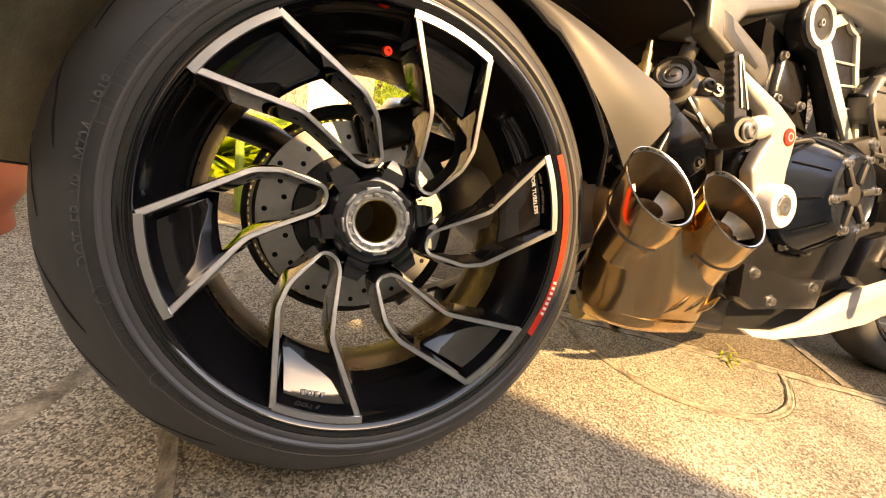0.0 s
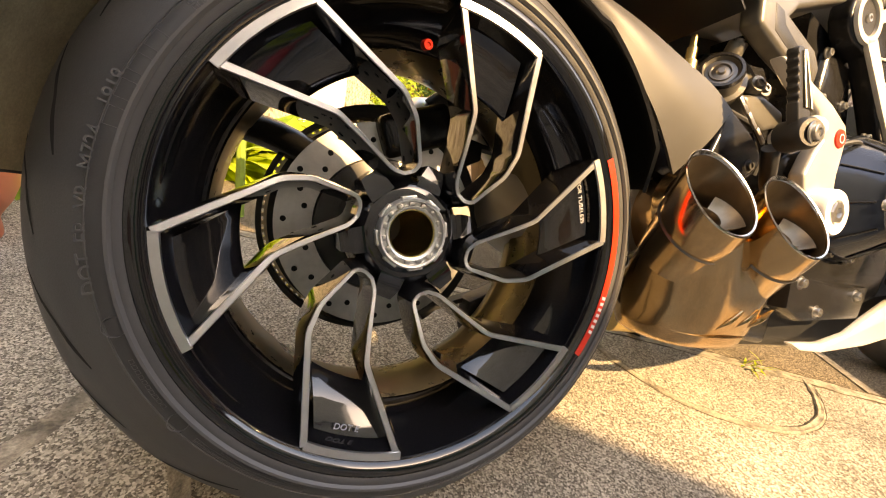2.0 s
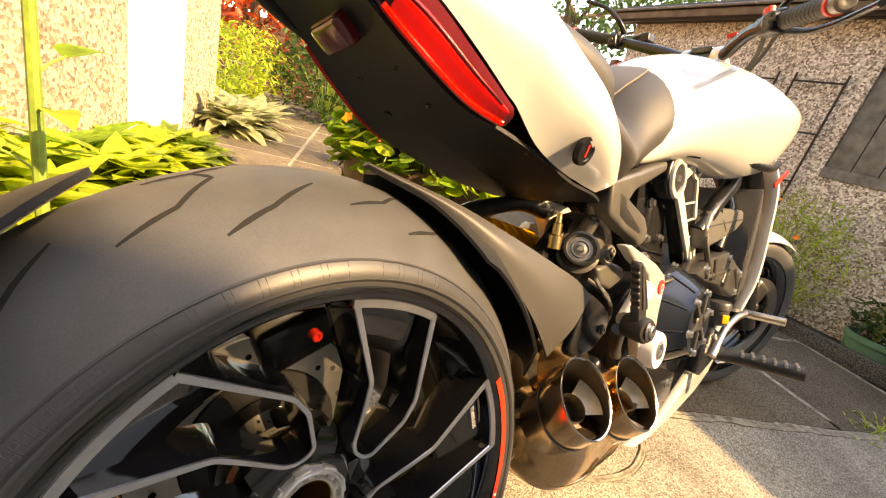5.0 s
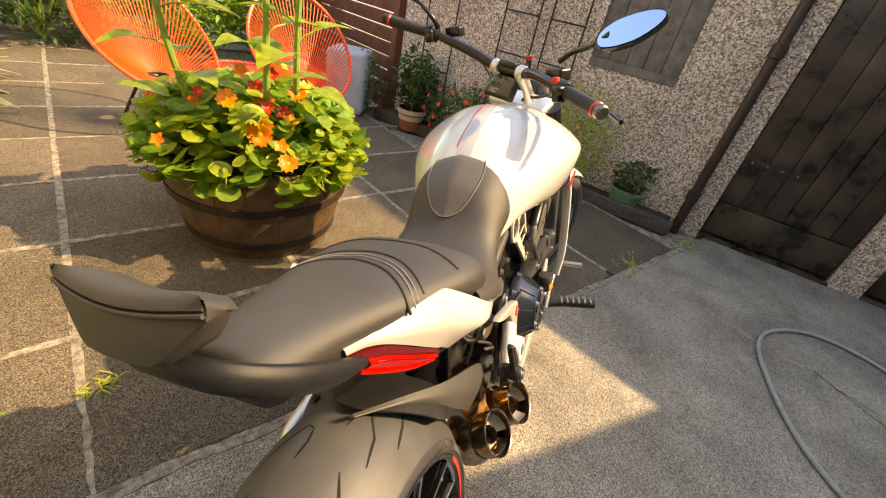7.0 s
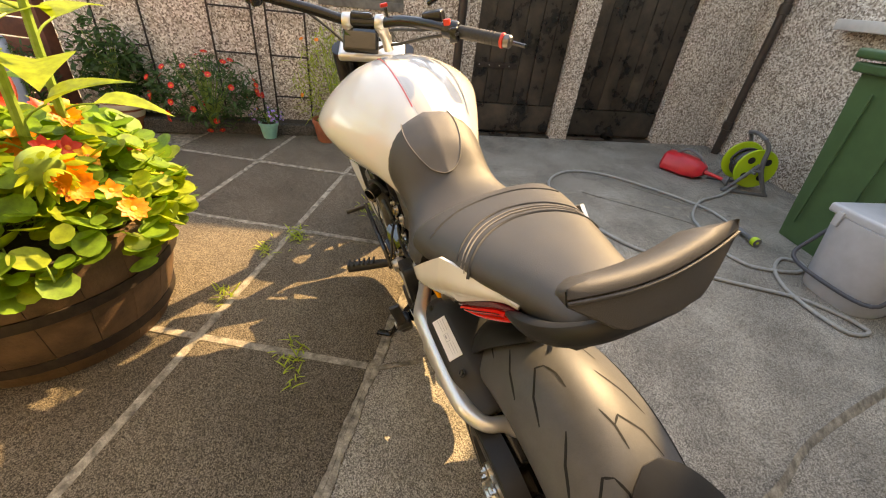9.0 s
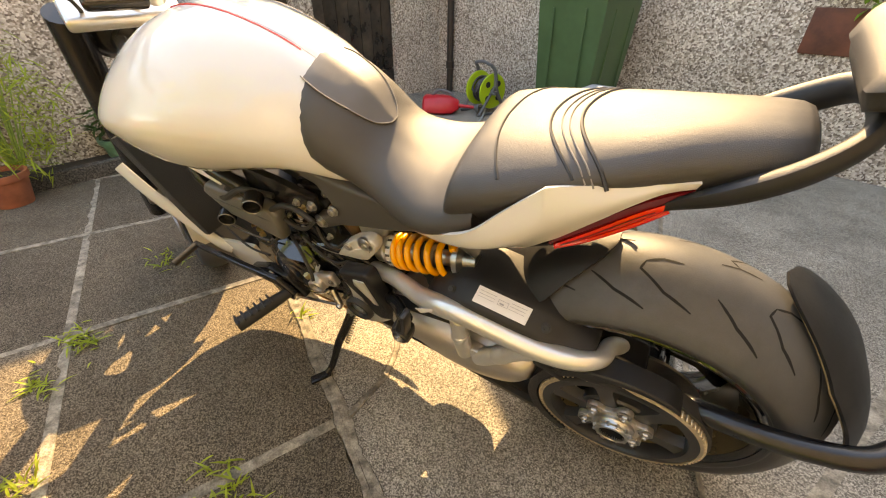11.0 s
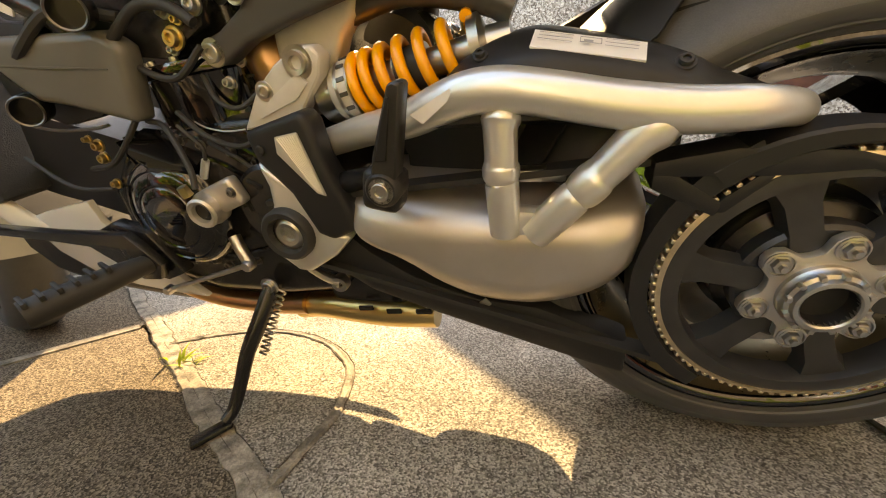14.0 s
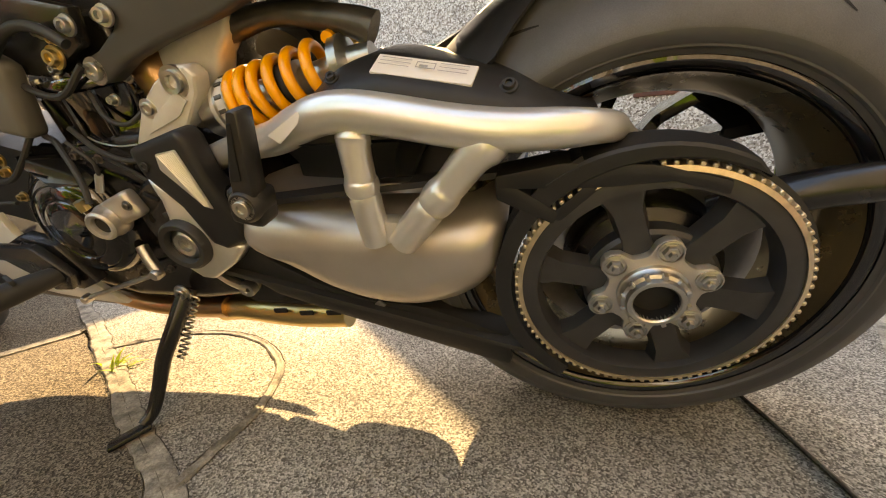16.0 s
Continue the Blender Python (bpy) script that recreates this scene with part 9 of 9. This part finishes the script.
def pot(name, at, r, h, material, label, band=None, group=""):
    p = thing(name, label, "plant pot", group, at=Matrix.Translation(at))
    part("bowl", lathe([(0.0, 0.0), (r * 0.68, 0.0), (r * 0.72, 0.01), (r * 0.93, h * 0.78), (r, h * 0.80), (r * 1.03, h * 0.86), (r * 1.03, h), (r * 0.92, h), (r * 0.88, h * 0.85), (0.0, h * 0.84)], None, 32), material, p)
    part("soil", lathe([(0.0, h * 0.87), (r * 0.88, h * 0.86)], None, 16), SOIL, p)
    if band:
        part("rim_band", lathe([(r * 0.86, h * 0.5), (r * 0.905, h * 0.62), (r * 0.925, h * 0.72)], None, 32), band, p)
        part("glazed_rim", lathe([(r * 1.0, h * 0.80), (r * 1.036, h * 0.86), (r * 1.036, h * 0.985), (r * 0.93, h * 1.003)], None, 32), band, p)
    return p


pot("banded_pot", (3.30, 1.62, 0), 0.135, 0.20, TERRACOTTA, "brown glazed pot with cream bands on the slabs", CREAMGLAZE)
urn = thing("round_pot", "smooth orange terracotta pot with a narrow foot", "plant pot", at=Matrix.Translation((-0.755, 0.726, 0)))
part("bowl", lathe([(0.0, 0.0), (0.100, 0.0), (0.102, 0.006), (0.100, 0.040), (0.106, 0.052), (0.125, 0.080), (0.139, 0.112), (0.144, 0.150), (0.142, 0.195), (0.148, 0.235), (0.152, 0.26), (0.138, 0.262), (0.130, 0.235), (0.0, 0.23)], None, 40), material("smooth orange clay", (0.50, 0.14, 0.075), 0.5, vary=0.06, scale=9), urn)
part("soil", lathe([(0.0, 0.238), (0.129, 0.236)], None, 20), SOIL, urn)
shrub("potted_shrub", (3.30, 1.62, 0.17), (0.20, 0.20, 0.55), 420, LEAFDARK, 0.075, "leafy shrub growing in a banded pot", "shrub", 0.4)
pot("green_pot", (3.06, -0.42, 0), 0.13, 0.17, GREENGLAZE, "green glazed pot by the kerb")
shrub("potted_fern", (3.06, -0.42, 0.14), (0.15, 0.15, 0.24), 220, LEAFDARK, 0.07, "small fern in a green pot", "fern", 0.3)
pot("mint_bucket", wall_point(1.02, 0.30, 0.0), 0.07, 0.12, MINT, "small mint green metal bucket")
shrub("violet_flowers", (*wall_point(1.02, 0.30)[:2], 0.11), (0.09, 0.12, 0.11), 160, LEAFDARK, 0.03, "small violet and white flowers in a bucket", "flowers", 0.4, 30, PETAL_BLUE, 5, 0.011)
pot("terracotta_pot", wall_point(1.46, 0.32, 0.0), 0.11, 0.17, TERRACOTTA, "plain terracotta pot by the kerb")

# ---- the far side: cottage border, path planting, trees ----
def hosta(at, r, n, leaf, label, size=0.16, wide=0.5):
    plant = thing("border_plant", label, "plant")
    clumps = [bmesh.new() for _ in range(3)]
    for k in range(n):
        a, up = rng.uniform(0, 360), rng.uniform(-5, 62)
        m = Matrix.Translation(Vector(at) + Vector((rng.uniform(-r, r) * 0.5, rng.uniform(-r, r) * 0.5, 0.02))) @ pose(0, 0, 0, 0, -up, a) @ Matrix.Translation((r * 0.25, 0, 0))
        s = size * rng.uniform(0.7, 1.3)
        add_leaf(clumps[k % 3], m, leaf_shape(s * 1.5, s * wide, 0.55, 0.85, 0.2, 6))
    for bm in clumps:
        tagged(part("leaf_clump", bm, leaf, plant), kind="stuff")
    return plant


for at, r, n, leaf, size in (((-0.35, 1.62, 0), 0.25, 110, LEAFLIGHT, 0.15), ((-0.05, 1.95, 0), 0.25, 110, LEAFLIGHT, 0.15), ((0.12, 2.30, 0), 0.22, 120, LEAFLIGHT, 0.14), ((0.30, 2.62, 0), 0.22, 120, LEAFLIGHT, 0.14), ((-0.62, 1.30, 0), 0.25, 90, LEAF, 0.15), ((-0.25, 2.1, 0), 0.2, 60, LEAF, 0.18)):
    hosta(at, r, n, leaf, "lush yellow green border plant along the cottage wall", size * 0.85, 0.78)
for at in ((0.85, 3.75, 0), (1.05, 4.1, 0), (0.75, 4.2, 0)):
    hosta(at, 0.3, 120, LEAFGREY, "variegated grey green hosta beside the path", 0.2, 0.62)
for at, size in (((1.0, 4.8, 0), (0.5, 0.5, 0.9)), ((1.4, 5.6, 0), (0.6, 0.6, 1.0)), ((-0.5, 1.75, 0), (0.16, 0.3, 0.32))):
    shrub("border_shrub", at, size, 900, LEAFLIGHT, 0.1, "yellow green shrub in the border", "shrub", 0.3)
for k, (at, size) in enumerate((((3.4, 4.6, 0), (0.9, 0.5, 1.15)), ((2.4, 5.3, 0), (0.9, 0.6, 1.2)), ((4.4, 4.2, 0), (0.7, 0.6, 1.2)), ((3.2, 6.2, 0), (1.0, 0.7, 1.5)))):
    shrub("hedge_shrub", at, size, 2200, LEAFDARK if k % 2 else LEAF, 0.09, "dense green hedge shrub behind the chairs", "shrub", 0.4)


def tree(at, height, spread, leaf, n, label, size=0.14):
    t = thing("tree", label, "tree")
    at = Vector(at)
    limbs = bmesh.new()
    tube([tuple(at), tuple(at + Vector((0.05, 0, height * 0.3))), tuple(at + Vector((0.0, 0.1, height * 0.62)))], [0.12, 0.09, 0.04], 8, 4, limbs)
    tips = []
    for k in range(14):
        a = 2.4 * k
        b = at + Vector((0, 0, height * rng.uniform(0.28, 0.6)))
        e = at + Vector((spread * math.cos(a) * rng.uniform(0.5, 1), spread * math.sin(a) * rng.uniform(0.5, 1), height * rng.uniform(0.5, 1.0)))
        tube([tuple(b), tuple(b.lerp(e, 0.5) + Vector((0, 0, 0.15))), tuple(e)], [0.04, 0.025, 0.01], 6, 4, limbs)
        tips += [e, b.lerp(e, 0.7)]
    part("trunk", limbs, BARREL, t)
    bm = bmesh.new()
    for k in range(n):
        c = tips[k % len(tips)]
        p = c + Vector((rng.gauss(0, spread * 0.22), rng.gauss(0, spread * 0.22), rng.gauss(0, height * 0.09)))
        s = size * rng.uniform(0.6, 1.3)
        add_leaf(bm, Matrix.Translation(p) @ pose(0, 0, 0, rng.uniform(-50, 50), rng.uniform(-60, 60), rng.uniform(0, 360)), leaf_shape(s, s * 0.5, 0.3, 1, 0.2, 3))
    tagged(part("crown", bm, leaf, t), kind="stuff")
    return t


tree((1.75, 6.7, 0), 2.7, 1.05, LEAFRED, 3600, "red-leaved maple tree beyond the path", 0.11)
tree((3.4, 8.8, 0), 4.6, 2.0, LEAFLIGHT, 2600, "light green garden tree")
tree((6.2, 4.6, 0), 4.5, 2.0, LEAFDARK, 2600, "dark green tree behind the fence")
tree((7.5, 2.2, 0), 5.0, 2.2, LEAFDARK, 2600, "dark green tree behind the outhouse")
tree((-3.2, 6.5, 0), 4.5, 2.2, LEAF, 2200, "green garden tree behind the cottage")
# far background of hedges
backdrop = tagged(part("backdrop", lathe([(40, -1), (40, 3.2)], None, 48), material("distant hedge", (0.06, 0.09, 0.03), 0.9, vary=0.5, scale=0.6)), "distant green hedges round the garden", "backdrop", kind="structure")
# wooden planter stand near the house, seen past the tyre
stand_t = thing("planter_stand", "brown wooden trough on legs with red flowers", "planter", at=Matrix.Translation((-0.95, -2.6, 0)) @ pose(0, 0, 0, 0, 0, -18))
part("trough", box((0.8, 0.28, 0.24), Matrix.Translation((0, 0, 0.78)), 0.01), FENCEWOOD, stand_t)
for x in (-0.36, 0.36):
    for y in (-0.1, 0.1):
        part("leg", box((0.05, 0.05, 0.70), Matrix.Translation((x, y, 0.33)) @ pose(0, 0, 0, 0, 8 if x > 0 else -8), 0.004), FENCEWOOD, stand_t)
shrub("trough_flowers", (-0.95, -2.6, 0.86), (0.42, 0.18, 0.30), 500, LEAF, 0.06, "green leaves and red flowers in a wooden trough", "flowers", 0.5, 20, PETAL_RED, 6, 0.03)
shrub("low_leaves", (-0.42, -2.25, 0.0), (0.2, 0.2, 0.35), 300, LEAFLIGHT, 0.09, "low leafy plant beside the house wall", "plant", 0.6)
